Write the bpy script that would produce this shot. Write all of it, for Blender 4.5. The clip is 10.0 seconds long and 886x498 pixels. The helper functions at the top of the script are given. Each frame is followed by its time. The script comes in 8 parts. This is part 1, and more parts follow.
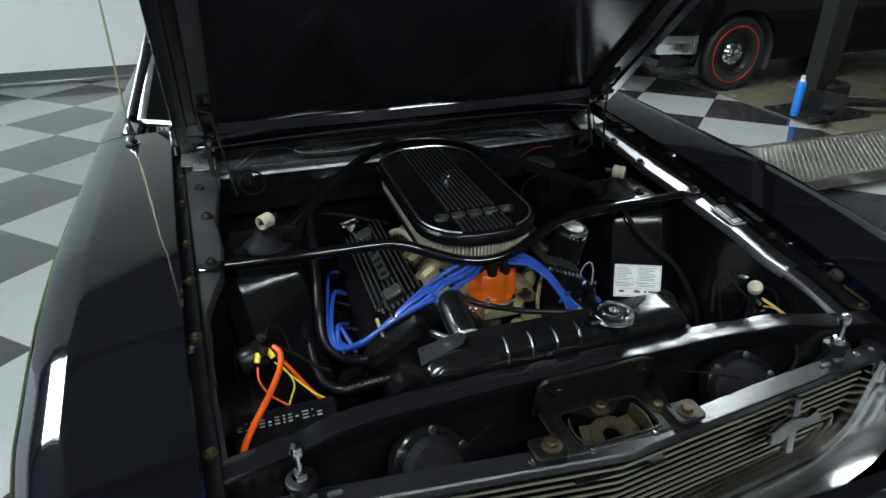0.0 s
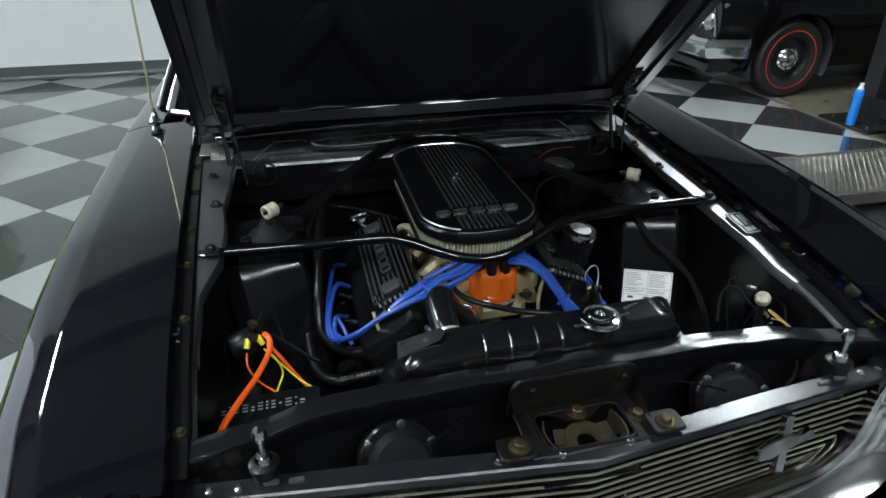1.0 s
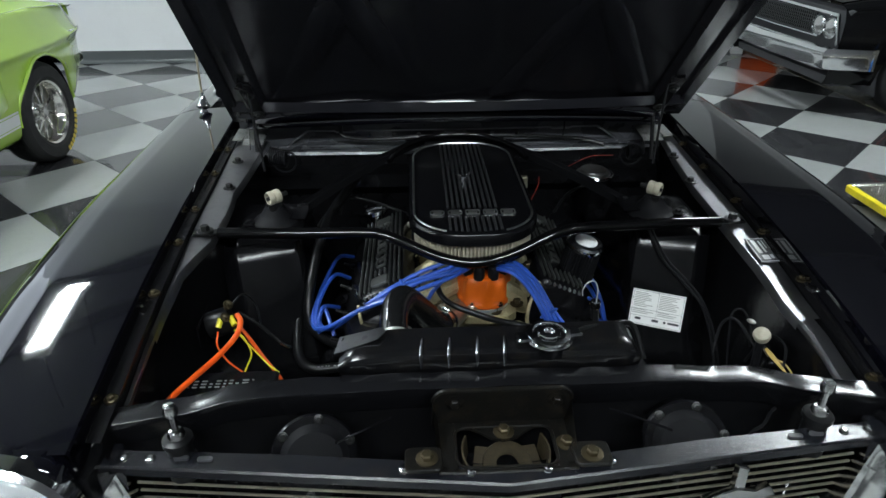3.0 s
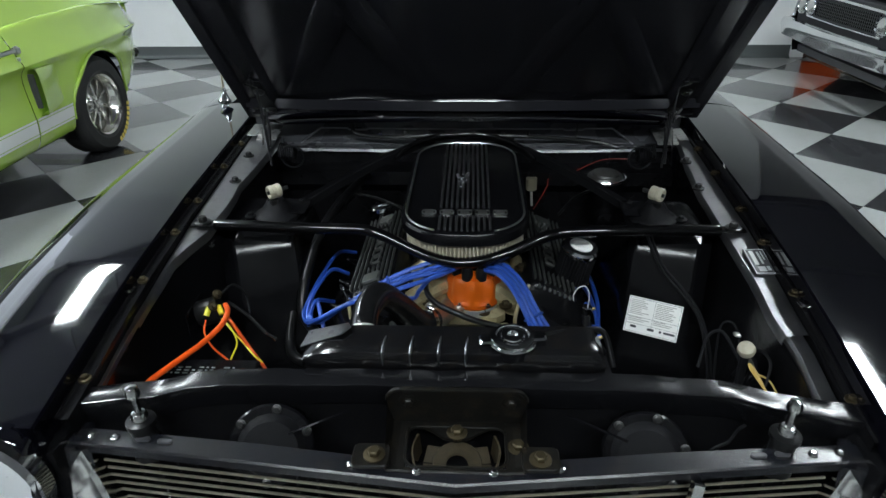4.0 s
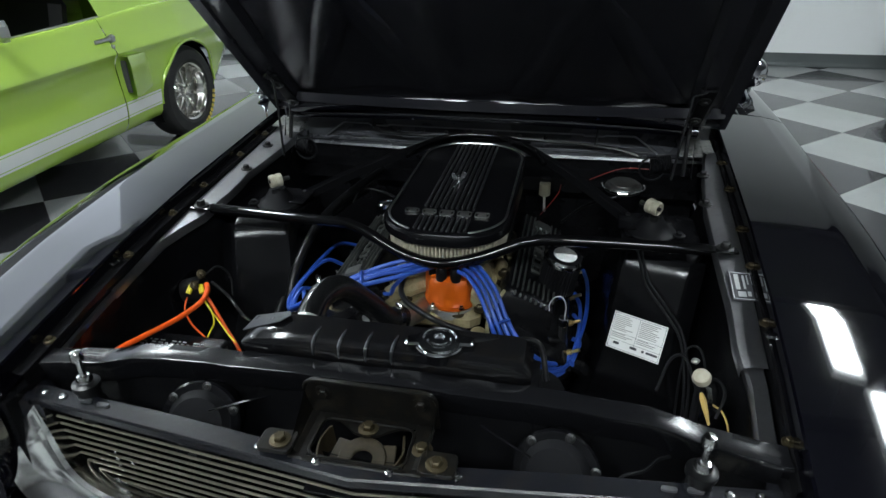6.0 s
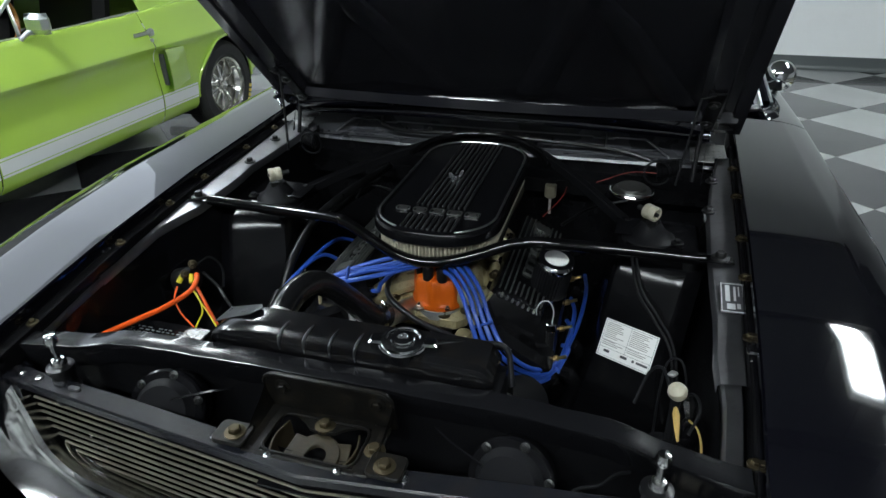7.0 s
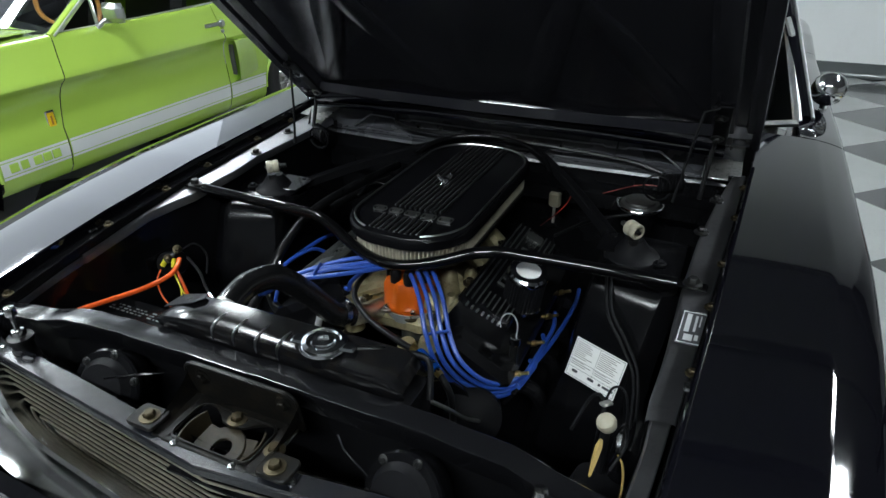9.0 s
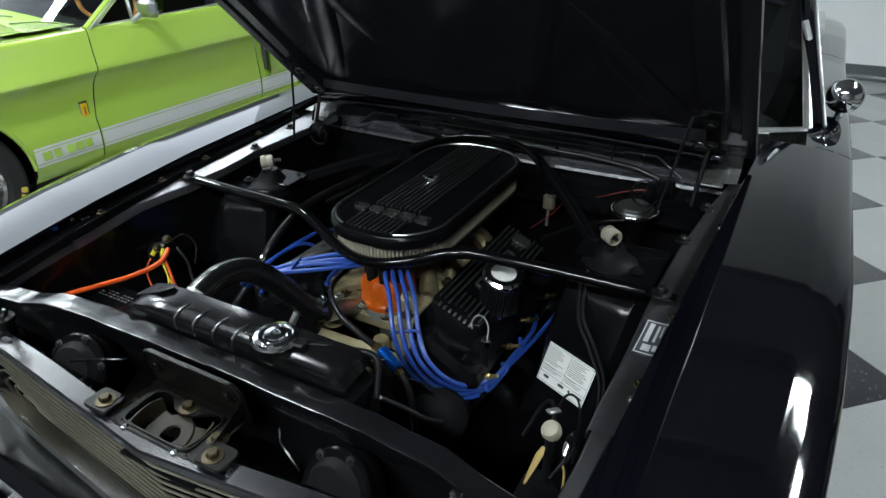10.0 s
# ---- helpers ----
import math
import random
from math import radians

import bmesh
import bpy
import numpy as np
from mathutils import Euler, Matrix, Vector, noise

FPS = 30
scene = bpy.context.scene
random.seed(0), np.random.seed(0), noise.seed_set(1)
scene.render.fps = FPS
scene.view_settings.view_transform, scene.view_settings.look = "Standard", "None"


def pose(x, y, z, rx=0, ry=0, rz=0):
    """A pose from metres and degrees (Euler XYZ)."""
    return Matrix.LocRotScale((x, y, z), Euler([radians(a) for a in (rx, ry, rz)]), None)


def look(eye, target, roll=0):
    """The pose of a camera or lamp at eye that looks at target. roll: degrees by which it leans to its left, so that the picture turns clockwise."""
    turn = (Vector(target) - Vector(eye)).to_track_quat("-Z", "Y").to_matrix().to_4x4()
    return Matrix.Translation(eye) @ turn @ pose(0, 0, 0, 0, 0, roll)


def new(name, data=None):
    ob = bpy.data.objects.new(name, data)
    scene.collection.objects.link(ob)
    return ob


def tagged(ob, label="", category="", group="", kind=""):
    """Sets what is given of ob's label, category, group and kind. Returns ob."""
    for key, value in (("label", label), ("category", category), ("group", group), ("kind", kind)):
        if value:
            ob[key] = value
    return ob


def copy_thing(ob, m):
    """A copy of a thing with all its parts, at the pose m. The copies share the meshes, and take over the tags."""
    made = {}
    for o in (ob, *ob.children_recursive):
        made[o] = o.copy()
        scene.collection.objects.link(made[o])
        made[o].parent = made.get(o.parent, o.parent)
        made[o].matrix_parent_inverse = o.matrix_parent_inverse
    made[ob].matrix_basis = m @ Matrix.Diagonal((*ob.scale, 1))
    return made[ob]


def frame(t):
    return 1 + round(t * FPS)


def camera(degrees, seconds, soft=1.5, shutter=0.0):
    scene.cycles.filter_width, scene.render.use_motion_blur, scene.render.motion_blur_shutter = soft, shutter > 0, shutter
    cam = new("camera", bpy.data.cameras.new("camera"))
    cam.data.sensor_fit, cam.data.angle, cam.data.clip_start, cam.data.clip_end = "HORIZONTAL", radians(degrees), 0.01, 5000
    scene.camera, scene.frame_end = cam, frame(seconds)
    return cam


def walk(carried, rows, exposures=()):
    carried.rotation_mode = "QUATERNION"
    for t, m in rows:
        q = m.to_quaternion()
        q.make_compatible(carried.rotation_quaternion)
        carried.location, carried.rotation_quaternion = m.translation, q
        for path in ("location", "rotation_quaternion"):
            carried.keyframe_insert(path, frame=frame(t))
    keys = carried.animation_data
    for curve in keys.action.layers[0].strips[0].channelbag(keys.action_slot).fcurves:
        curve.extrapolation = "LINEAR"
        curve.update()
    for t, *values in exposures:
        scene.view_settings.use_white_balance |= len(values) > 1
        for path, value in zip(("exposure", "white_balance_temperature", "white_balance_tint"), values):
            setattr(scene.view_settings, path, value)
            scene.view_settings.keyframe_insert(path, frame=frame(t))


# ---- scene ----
cam = camera(70.1, 10.0)
PATH = [
    (0, (-0.485, -0.341, 1.526), (0.061, 1.333, 0.577), -0.5),
    (0.5, (-0.435, -0.36, 1.522), (0.042, 1.335, 0.574), -0.4),
    (1, (-0.381, -0.37, 1.514), (0.022, 1.345, 0.568), -0.4),
    (1.5, (-0.32, -0.375, 1.505), (0.004, 1.358, 0.559), -0.4),
    (2, (-0.251, -0.379, 1.503), (-0.01, 1.366, 0.556), -0.5),
    (2.5, (-0.185, -0.384, 1.505), (-0.026, 1.37, 0.557), -0.5),
    (2.7, (-0.16, -0.383, 1.507), (-0.033, 1.373, 0.558), -0.4),
    (4, (0.017, -0.386, 1.507), (-0.067, 1.372, 0.556), -0.7),
    (4.5, (0.089, -0.385, 1.512), (-0.071, 1.367, 0.56), -0.9),
    (5, (0.154, -0.379, 1.514), (-0.077, 1.364, 0.561), -0.8),
    (5.5, (0.212, -0.37, 1.512), (-0.089, 1.363, 0.56), -0.8),
    (7, (0.38, -0.312, 1.497), (-0.117, 1.375, 0.545), -0.8),
    (7.5, (0.436, -0.285, 1.499), (-0.123, 1.381, 0.544), -0.8),
    (8, (0.487, -0.26, 1.499), (-0.128, 1.384, 0.542), -0.7),
    (8.5, (0.541, -0.232, 1.498), (-0.136, 1.388, 0.539), -0.7),
    (9, (0.598, -0.202, 1.497), (-0.139, 1.391, 0.54), -0.7),
    (9.5, (0.661, -0.17, 1.498), (-0.135, 1.395, 0.541), -0.8),
    (10, (0.722, -0.138, 1.499), (-0.13, 1.395, 0.537), -0.7),
]
walk(cam, [(t, look(eye, target, roll)) for t, eye, target, roll in PATH])
scene.view_settings.exposure = 0.0

# ---------- world: a closed showroom, a faint grey fill from beyond ----------
world = bpy.data.worlds.new("showroom_world")
world.use_nodes = True
world.node_tree.nodes["Background"].inputs[0].default_value = (0.55, 0.6, 0.65, 1)
world.node_tree.nodes["Background"].inputs[1].default_value = 0.02
scene.world = world


# ---------- materials ----------
def material(name, colour, rough=0.5, metal=0.0, vary=0.15, scale=6.0, grain=0.0, grain_scale=200.0,
             coat=0.0, rough_vary=0.1, stain=None, stain_amount=0.3, transmission=0.0, per_object=0.0, dent=0.0, dent_scale=8.0,
             spec=0.5):
    """A surface with broad and fine variation of colour, gloss and relief, in metres."""
    m = bpy.data.materials.new(name)
    m.use_nodes = True
    nt = m.node_tree
    n, l = nt.nodes, nt.links
    b = n["Principled BSDF"]
    b.inputs["Metallic"].default_value = metal
    b.inputs["Coat Weight"].default_value = coat
    b.inputs["Coat Roughness"].default_value = 0.03
    b.inputs["Transmission Weight"].default_value = transmission
    b.inputs["Specular IOR Level"].default_value = spec
    co = n.new("ShaderNodeTexCoord")
    big = n.new("ShaderNodeTexNoise")
    big.inputs["Scale"].default_value = scale
    big.inputs["Detail"].default_value = 6.0
    l.new(co.outputs["Object"], big.inputs["Vector"])
    mix = n.new("ShaderNodeMix")
    mix.data_type = "RGBA"
    dark = tuple(c * (1 - vary) for c in colour) + (1,)
    light = tuple(min(1.0, c * (1 + vary)) for c in colour) + (1,)
    mix.inputs["A"].default_value = dark
    mix.inputs["B"].default_value = light
    l.new(big.outputs["Fac"], mix.inputs["Factor"])
    out = mix.outputs["Result"]
    if stain:
        blot = n.new("ShaderNodeTexNoise")
        blot.inputs["Scale"].default_value = scale * 4
        blot.inputs["Detail"].default_value = 9.0
        blot.inputs["Roughness"].default_value = 0.7
        l.new(co.outputs["Object"], blot.inputs["Vector"])
        ramp = n.new("ShaderNodeMapRange")
        ramp.inputs["From Min"].default_value = 0.5
        ramp.inputs["From Max"].default_value = 0.68
        ramp.inputs["To Max"].default_value = stain_amount
        l.new(blot.outputs["Fac"], ramp.inputs["Value"])
        mix2 = n.new("ShaderNodeMix")
        mix2.data_type = "RGBA"
        mix2.inputs["B"].default_value = (*stain, 1)
        l.new(out, mix2.inputs["A"])
        l.new(ramp.outputs["Result"], mix2.inputs["Factor"])
        out = mix2.outputs["Result"]
    if per_object:
        info = n.new("ShaderNodeObjectInfo")
        hsv = n.new("ShaderNodeHueSaturation")
        rng = n.new("ShaderNodeMapRange")
        rng.inputs["To Min"].default_value = 1 - per_object
        rng.inputs["To Max"].default_value = 1 + per_object
        l.new(info.outputs["Random"], rng.inputs["Value"])
        l.new(rng.outputs["Result"], hsv.inputs["Value"])
        l.new(out, hsv.inputs["Color"])
        out = hsv.outputs["Color"]
    l.new(out, b.inputs["Base Color"])
    rr = n.new("ShaderNodeMapRange")
    rr.inputs["To Min"].default_value = max(0.01, rough * (1 - rough_vary * 2))
    rr.inputs["To Max"].default_value = min(1.0, rough * (1 + rough_vary * 2))
    l.new(big.outputs["Fac"], rr.inputs["Value"])
    l.new(rr.outputs["Result"], b.inputs["Roughness"])
    last = None
    if dent:
        d = n.new("ShaderNodeTexNoise")
        d.inputs["Scale"].default_value = dent_scale
        d.inputs["Detail"].default_value = 2.0
        l.new(co.outputs["Object"], d.inputs["Vector"])
        bp = n.new("ShaderNodeBump")
        bp.inputs["Strength"].default_value = 1.0
        bp.inputs["Distance"].default_value = dent
        l.new(d.outputs["Fac"], bp.inputs["Height"])
        last = bp
    if grain:
        g = n.new("ShaderNodeTexNoise")
        g.inputs["Scale"].default_value = grain_scale
        g.inputs["Detail"].default_value = 4.0
        l.new(co.outputs["Object"], g.inputs["Vector"])
        bp = n.new("ShaderNodeBump")
        bp.inputs["Strength"].default_value = 1.0
        bp.inputs["Distance"].default_value = grain
        l.new(g.outputs["Fac"], bp.inputs["Height"])
        if last:
            l.new(last.outputs["Normal"], bp.inputs["Normal"])
        last = bp
    if last:
        l.new(last.outputs["Normal"], b.inputs["Normal"])
    return m


def glowing(name, colour, strength):
    m = bpy.data.materials.new(name)
    m.use_nodes = True
    b = m.node_tree.nodes["Principled BSDF"]
    b.inputs["Base Color"].default_value = (0.8, 0.8, 0.8, 1)
    b.inputs["Emission Color"].default_value = (*colour, 1)
    b.inputs["Emission Strength"].default_value = strength
    return m


def glass(name, colour, rough=0.02, ior=1.45):
    m = bpy.data.materials.new(name)
    m.use_nodes = True
    b = m.node_tree.nodes["Principled BSDF"]
    b.inputs["Base Color"].default_value = (*colour, 1)
    b.inputs["Roughness"].default_value = rough
    b.inputs["Transmission Weight"].default_value = 1.0
    b.inputs["IOR"].default_value = ior
    return m


def tile_material(name, base, speck):
    """Speckled vinyl floor tile under a worn polish."""
    m = material(name, base, 0.2, vary=0.12, scale=1.6, rough_vary=0.25, coat=0.5, per_object=0.12, dent=0.0012, dent_scale=5.0,
                 grain=0.00008, grain_scale=60, stain=tuple(c * 0.75 for c in base), stain_amount=0.25)
    nt = m.node_tree
    n, l = nt.nodes, nt.links
    b = n["Principled BSDF"]
    src = b.inputs["Base Color"].links[0].from_socket
    co = n.new("ShaderNodeTexCoord")
    v = n.new("ShaderNodeTexVoronoi")
    v.inputs["Scale"].default_value = 55.0
    l.new(co.outputs["Object"], v.inputs["Vector"])
    r = n.new("ShaderNodeMapRange")
    r.inputs["From Min"].default_value = 0.16
    r.inputs["From Max"].default_value = 0.1
    r.inputs["To Max"].default_value = 0.6
    l.new(v.outputs["Distance"], r.inputs["Value"])
    mx = n.new("ShaderNodeMix")
    mx.data_type = "RGBA"
    mx.inputs["B"].default_value = (*speck, 1)
    l.new(src, mx.inputs["A"])
    l.new(r.outputs["Result"], mx.inputs["Factor"])
    l.new(mx.outputs["Result"], b.inputs["Base Color"])
    return m


PAINT_BLACK = material("black_gloss_paint", (0.0022, 0.0022, 0.004), 0.045, vary=0.3, scale=2.0, coat=0.6, rough_vary=0.2, dent=0.0002, dent_scale=5)
PAINT_GREEN = material("lime_green_paint", (0.395, 0.585, 0.085), 0.22, vary=0.06, scale=1.5, coat=1.0, dent=0.0003, dent_scale=4)
SATIN = material("satin_black_paint", (0.0035, 0.0035, 0.0042), 0.17, vary=0.4, scale=9, rough_vary=0.25, dent=0.0009, dent_scale=18, grain=0.00003, grain_scale=300, stain=(0.01, 0.009, 0.008), stain_amount=0.3, spec=0.22)
# pale metallic base puts the lamp sheen of black satin paint into the colour
SHEEN_WAVY = material("creased_metal_sheen", (0.36, 0.36, 0.375), 0.37, 1.0, vary=0.3, scale=9, rough_vary=0.15, dent=0.0016, dent_scale=16, grain=0.00003, grain_scale=300, stain=(0.04, 0.038, 0.034), stain_amount=0.2, spec=1.0)
SUPPORT = material("creased_support_paint", (0.0055, 0.0055, 0.0065), 0.2, vary=0.3, scale=9, rough_vary=0.2, dent=0.0012, dent_scale=11, grain=0.00002, grain_scale=300, spec=0.5)
HOOD_BLACK = material("hood_underside_black", (0.02, 0.02, 0.024), 0.22, vary=0.3, scale=5, rough_vary=0.2, dent=0.0004, dent_scale=10, spec=0.45)
FLAT_BLACK = material("flat_black_enamel", (0.007, 0.007, 0.008), 0.5, vary=0.3, scale=14, grain=0.0001, grain_scale=250, spec=0.08)
STAINLESS = material("brushed_stainless_trim", (0.72, 0.73, 0.74), 0.32, 1.0, vary=0.1, scale=20)
PAINT_DULL = material("dusty_black_car_paint", (0.0035, 0.0035, 0.004), 0.07, vary=0.3, scale=2, spec=0.25)
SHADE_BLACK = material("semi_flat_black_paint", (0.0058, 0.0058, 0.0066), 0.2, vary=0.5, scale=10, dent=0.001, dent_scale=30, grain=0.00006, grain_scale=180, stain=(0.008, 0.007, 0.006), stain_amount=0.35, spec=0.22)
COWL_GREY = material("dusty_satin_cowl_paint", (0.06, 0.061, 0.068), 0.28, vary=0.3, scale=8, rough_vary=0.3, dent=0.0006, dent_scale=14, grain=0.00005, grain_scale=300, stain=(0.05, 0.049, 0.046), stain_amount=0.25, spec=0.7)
TUBE_BLACK = material("gloss_black_powder_coat", (0.003, 0.003, 0.0033), 0.09, vary=0.3, scale=20, spec=0.5, dent=0.0002, dent_scale=30)
CRINKLE = material("black_crinkle_lid", (0.004, 0.004, 0.0048), 0.24, vary=0.3, scale=12, grain=0.0001, grain_scale=700, spec=0.25)
RUBBER = material("black_rubber", (0.006, 0.006, 0.0065), 0.3, vary=0.4, scale=20, grain=0.0001, grain_scale=250, stain=(0.015, 0.015, 0.014), stain_amount=0.25, spec=0.25)
HOSE_RUBBER = material("glossy_black_hose_rubber", (0.006, 0.006, 0.0065), 0.2, vary=0.4, scale=20, rough_vary=0.3, grain=0.00008, grain_scale=250, stain=(0.015, 0.015, 0.014), stain_amount=0.25, spec=0.9)
TYRE = material("tyre_rubber", (0.012, 0.012, 0.012), 0.6, vary=0.3, scale=12, grain=0.0004, grain_scale=120)
CHROME = material("chrome", (0.8, 0.81, 0.82), 0.11, 1.0, vary=0.08, scale=12, rough_vary=0.4, dent=0.0004, dent_scale=20)
CHROME_WORN = material("worn_chrome", (0.62, 0.62, 0.61), 0.17, 1.0, vary=0.15, scale=14, rough_vary=0.4, stain=(0.28, 0.25, 0.2), stain_amount=0.3)
ALU = material("cast_aluminium", (0.5, 0.5, 0.47), 0.42, 1.0, vary=0.25, scale=16, grain=0.0003, grain_scale=160, stain=(0.16, 0.13, 0.08), stain_amount=0.5)
ALU_GOLD = material("stained_aluminium", (0.4, 0.345, 0.2), 0.4, 0.5, vary=0.35, scale=18, grain=0.0004, grain_scale=140, stain=(0.12, 0.085, 0.04), stain_amount=0.6)
ALU_BRIGHT = material("milled_aluminium_edge", (0.6, 0.6, 0.58), 0.3, 1.0, vary=0.2, scale=30, grain=0.0001, grain_scale=500)
GRILLE_METAL = material("dulled_grille_metal", (0.36, 0.33, 0.26), 0.32, 0.75, vary=0.2, scale=15, stain=(0.22, 0.17, 0.1), stain_amount=0.25, grain=0.0001, grain_scale=200)
HEADER_GREY = material("dusty_dark_grey_paint", (0.0075, 0.008, 0.0105), 0.24, vary=0.3, scale=9, grain=0.0001, grain_scale=300, stain=(0.045, 0.034, 0.022), stain_amount=0.22, spec=0.5)
DUSTY = material("dusty_brown_black_steel", (0.0045, 0.0042, 0.0038), 0.38, vary=0.45, scale=14, grain=0.0003, grain_scale=180, stain=(0.035, 0.026, 0.014), stain_amount=0.3, spec=0.2)
CATCH = material("tan_dust_on_steel", (0.022, 0.017, 0.0095), 0.5, vary=0.4, scale=20, grain=0.0003, grain_scale=180, stain=(0.06, 0.045, 0.022), stain_amount=0.4, spec=0.2)
SCUFFED = material("scuffed_bare_steel", (0.3, 0.3, 0.29), 0.36, 0.75, vary=0.3, scale=30, rough_vary=0.3, dent=0.0012, dent_scale=25, stain=(0.03, 0.03, 0.03), stain_amount=0.7)
BOLT = material("yellow_zinc_bolt", (0.07, 0.056, 0.032), 0.45, 0.8, vary=0.35, scale=40, stain=(0.04, 0.03, 0.018), stain_amount=0.4)
BOLT_BLACK = material("black_oxide_bolt", (0.012, 0.012, 0.012), 0.35, 0.3, vary=0.3, scale=40)
FILTER = material("oiled_filter_gauze", (0.5, 0.46, 0.36), 0.6, vary=0.25, scale=30, grain=0.0004, grain_scale=220, stain=(0.16, 0.12, 0.07), stain_amount=0.5)
ORANGE = material("orange_cap_plastic", (0.5, 0.085, 0.002), 0.45, vary=0.15, scale=25, grain=0.0001, grain_scale=260)
ORANGE_CABLE = material("orange_cable_sheath", (0.8, 0.1, 0.01), 0.4, vary=0.1, scale=25, stain=(0.3, 0.04, 0.01), stain_amount=0.25)
YELLOW = material("yellow_terminal_vinyl", (0.68, 0.6, 0.03), 0.4, vary=0.1, scale=30)
RED_WIRE = material("red_wire_sheath", (0.22, 0.018, 0.01), 0.45, vary=0.1, scale=30)
BLUE = material("blue_silicone_wire", (0.021, 0.07, 0.35), 0.34, vary=0.12, scale=30, grain=0.00005, grain_scale=400)
BLUE_LIGHT = material("pale_print_on_wire", (0.35, 0.45, 0.8), 0.5, vary=0.1, scale=30)
BLUE_ANO = material("blue_anodised_fitting", (0.01, 0.16, 0.75), 0.25, 0.85, vary=0.15, scale=40)
BRASS = material("brass", (0.6, 0.42, 0.16), 0.3, 1.0, vary=0.2, scale=30)
WHITE_PLASTIC = material("aged_white_rubber", (0.38, 0.35, 0.27), 0.5, vary=0.15, scale=30, stain=(0.22, 0.19, 0.12), stain_amount=0.4)
PAPER = material("white_label_paper", (0.86, 0.86, 0.84), 0.45, vary=0.05, scale=15)
INK = material("dark_label_ink", (0.05, 0.05, 0.055), 0.5, vary=0.1, scale=40)
INK_GREY = material("grey_fine_print", (0.22, 0.2, 0.19), 0.5, vary=0.1, scale=40)
PRINT_WHITE = material("white_print", (0.55, 0.56, 0.57), 0.5, vary=0.15, scale=60)
STRIPE = material("white_stripe_vinyl", (0.74, 0.75, 0.72), 0.3, vary=0.05, scale=8, coat=0.3)
LETTER_YELLOW = material("yellow_tyre_letter", (0.65, 0.5, 0.08), 0.6, vary=0.15, scale=30)
BADGE_YELLOW = material("yellow_enamel", (0.75, 0.5, 0.01), 0.3, vary=0.08, scale=40, coat=0.5)
AMBER = material("amber_lens", (0.75, 0.25, 0.01), 0.2, vary=0.1, scale=40, coat=0.5)
REDLINE = material("red_tyre_line", (0.4, 0.025, 0.015), 0.55, vary=0.15, scale=30)
CHEST_ORANGE = material("orange_cabinet_enamel", (0.75, 0.1, 0.008), 0.35, vary=0.05, scale=2.0, coat=0.3)
CAN_BLUE = material("blue_spray_can", (0.02, 0.22, 0.75), 0.3, vary=0.06, scale=30, coat=0.4)
CAN_WHITE = material("white_can_cap", (0.75, 0.75, 0.75), 0.4, vary=0.05, scale=30)
WALL_WHITE = material("white_wall_paint", (0.78, 0.79, 0.79), 0.5, vary=0.03, scale=0.8, grain=0.0004, grain_scale=90, stain=(0.6, 0.6, 0.59), stain_amount=0.15)
WALL_DARK = material("grey_wall_paint", (0.2, 0.2, 0.21), 0.6, vary=0.1, scale=0.8, grain=0.0004, grain_scale=90)
CEILING = material("grey_painted_deck", (0.16, 0.16, 0.175), 0.7, vary=0.15, scale=1.0, grain=0.0008, grain_scale=60)
BASE_GREY = material("grey_vinyl_cove_base", (0.09, 0.1, 0.1), 0.25, vary=0.12, scale=2, dent=0.002, dent_scale=4)
CONCRETE = material("sealed_concrete", (0.15, 0.135, 0.1), 0.25, vary=0.25, scale=1.5, rough_vary=0.3, stain=(0.09, 0.08, 0.06), stain_amount=0.5, grain=0.0003, grain_scale=90)
SUBFLOOR = material("dark_tile_joint", (0.05, 0.05, 0.05), 0.6, vary=0.2, scale=4)
TILE_DARK = tile_material("charcoal_vinyl_tile", (0.03, 0.03, 0.033), (0.3, 0.3, 0.3))
TILE_LIGHT = tile_material("grey_vinyl_tile", (0.34, 0.35, 0.345), (0.22, 0.22, 0.22))
DIAMOND = material("aluminium_tread_plate", (0.5, 0.48, 0.43), 0.24, 0.9, vary=0.2, scale=5, stain=(0.25, 0.22, 0.17), stain_amount=0.4)
SAFETY_YELLOW = material("yellow_edge_paint", (0.75, 0.6, 0.01), 0.45, vary=0.1, scale=8, stain=(0.3, 0.25, 0.05), stain_amount=0.3)
POST_BLACK = material("black_lift_enamel", (0.012, 0.012, 0.013), 0.3, vary=0.2, scale=4, dent=0.001, dent_scale=6)
CABIN = material("dark_cabin_vinyl", (0.004, 0.004, 0.0044), 0.5, vary=0.2, scale=10, spec=0.2)
WOOD_RIM = material("wood_steering_rim", (0.32, 0.13, 0.03), 0.3, vary=0.25, scale=25, coat=0.5)
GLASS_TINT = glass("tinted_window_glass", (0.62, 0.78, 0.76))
# darkened copy of the tinted glass; the shade of the cabin is in its colour
GLASS_DARK = glass("cabin_shade_glass", (0.1, 0.12, 0.115))
GLASS_CLEAR = material("fluted_lamp_glass", (0.85, 0.87, 0.88), 0.12, vary=0.05, scale=30, transmission=0.55, grain=0.0006, grain_scale=70)
LIGHT_PANEL = glowing("lit_led_diffuser", (0.87, 0.965, 1.0), 106.0)
SKY_GLOW = glowing("overcast_sky_beyond", (0.76, 0.86, 1.0), 1.5)


# ---------- mesh helpers ----------
def lerp(table, v):
    """Value of a piecewise-linear table of (position, value)."""
    xs, ys = zip(*table)
    return float(np.interp(v, xs, ys))


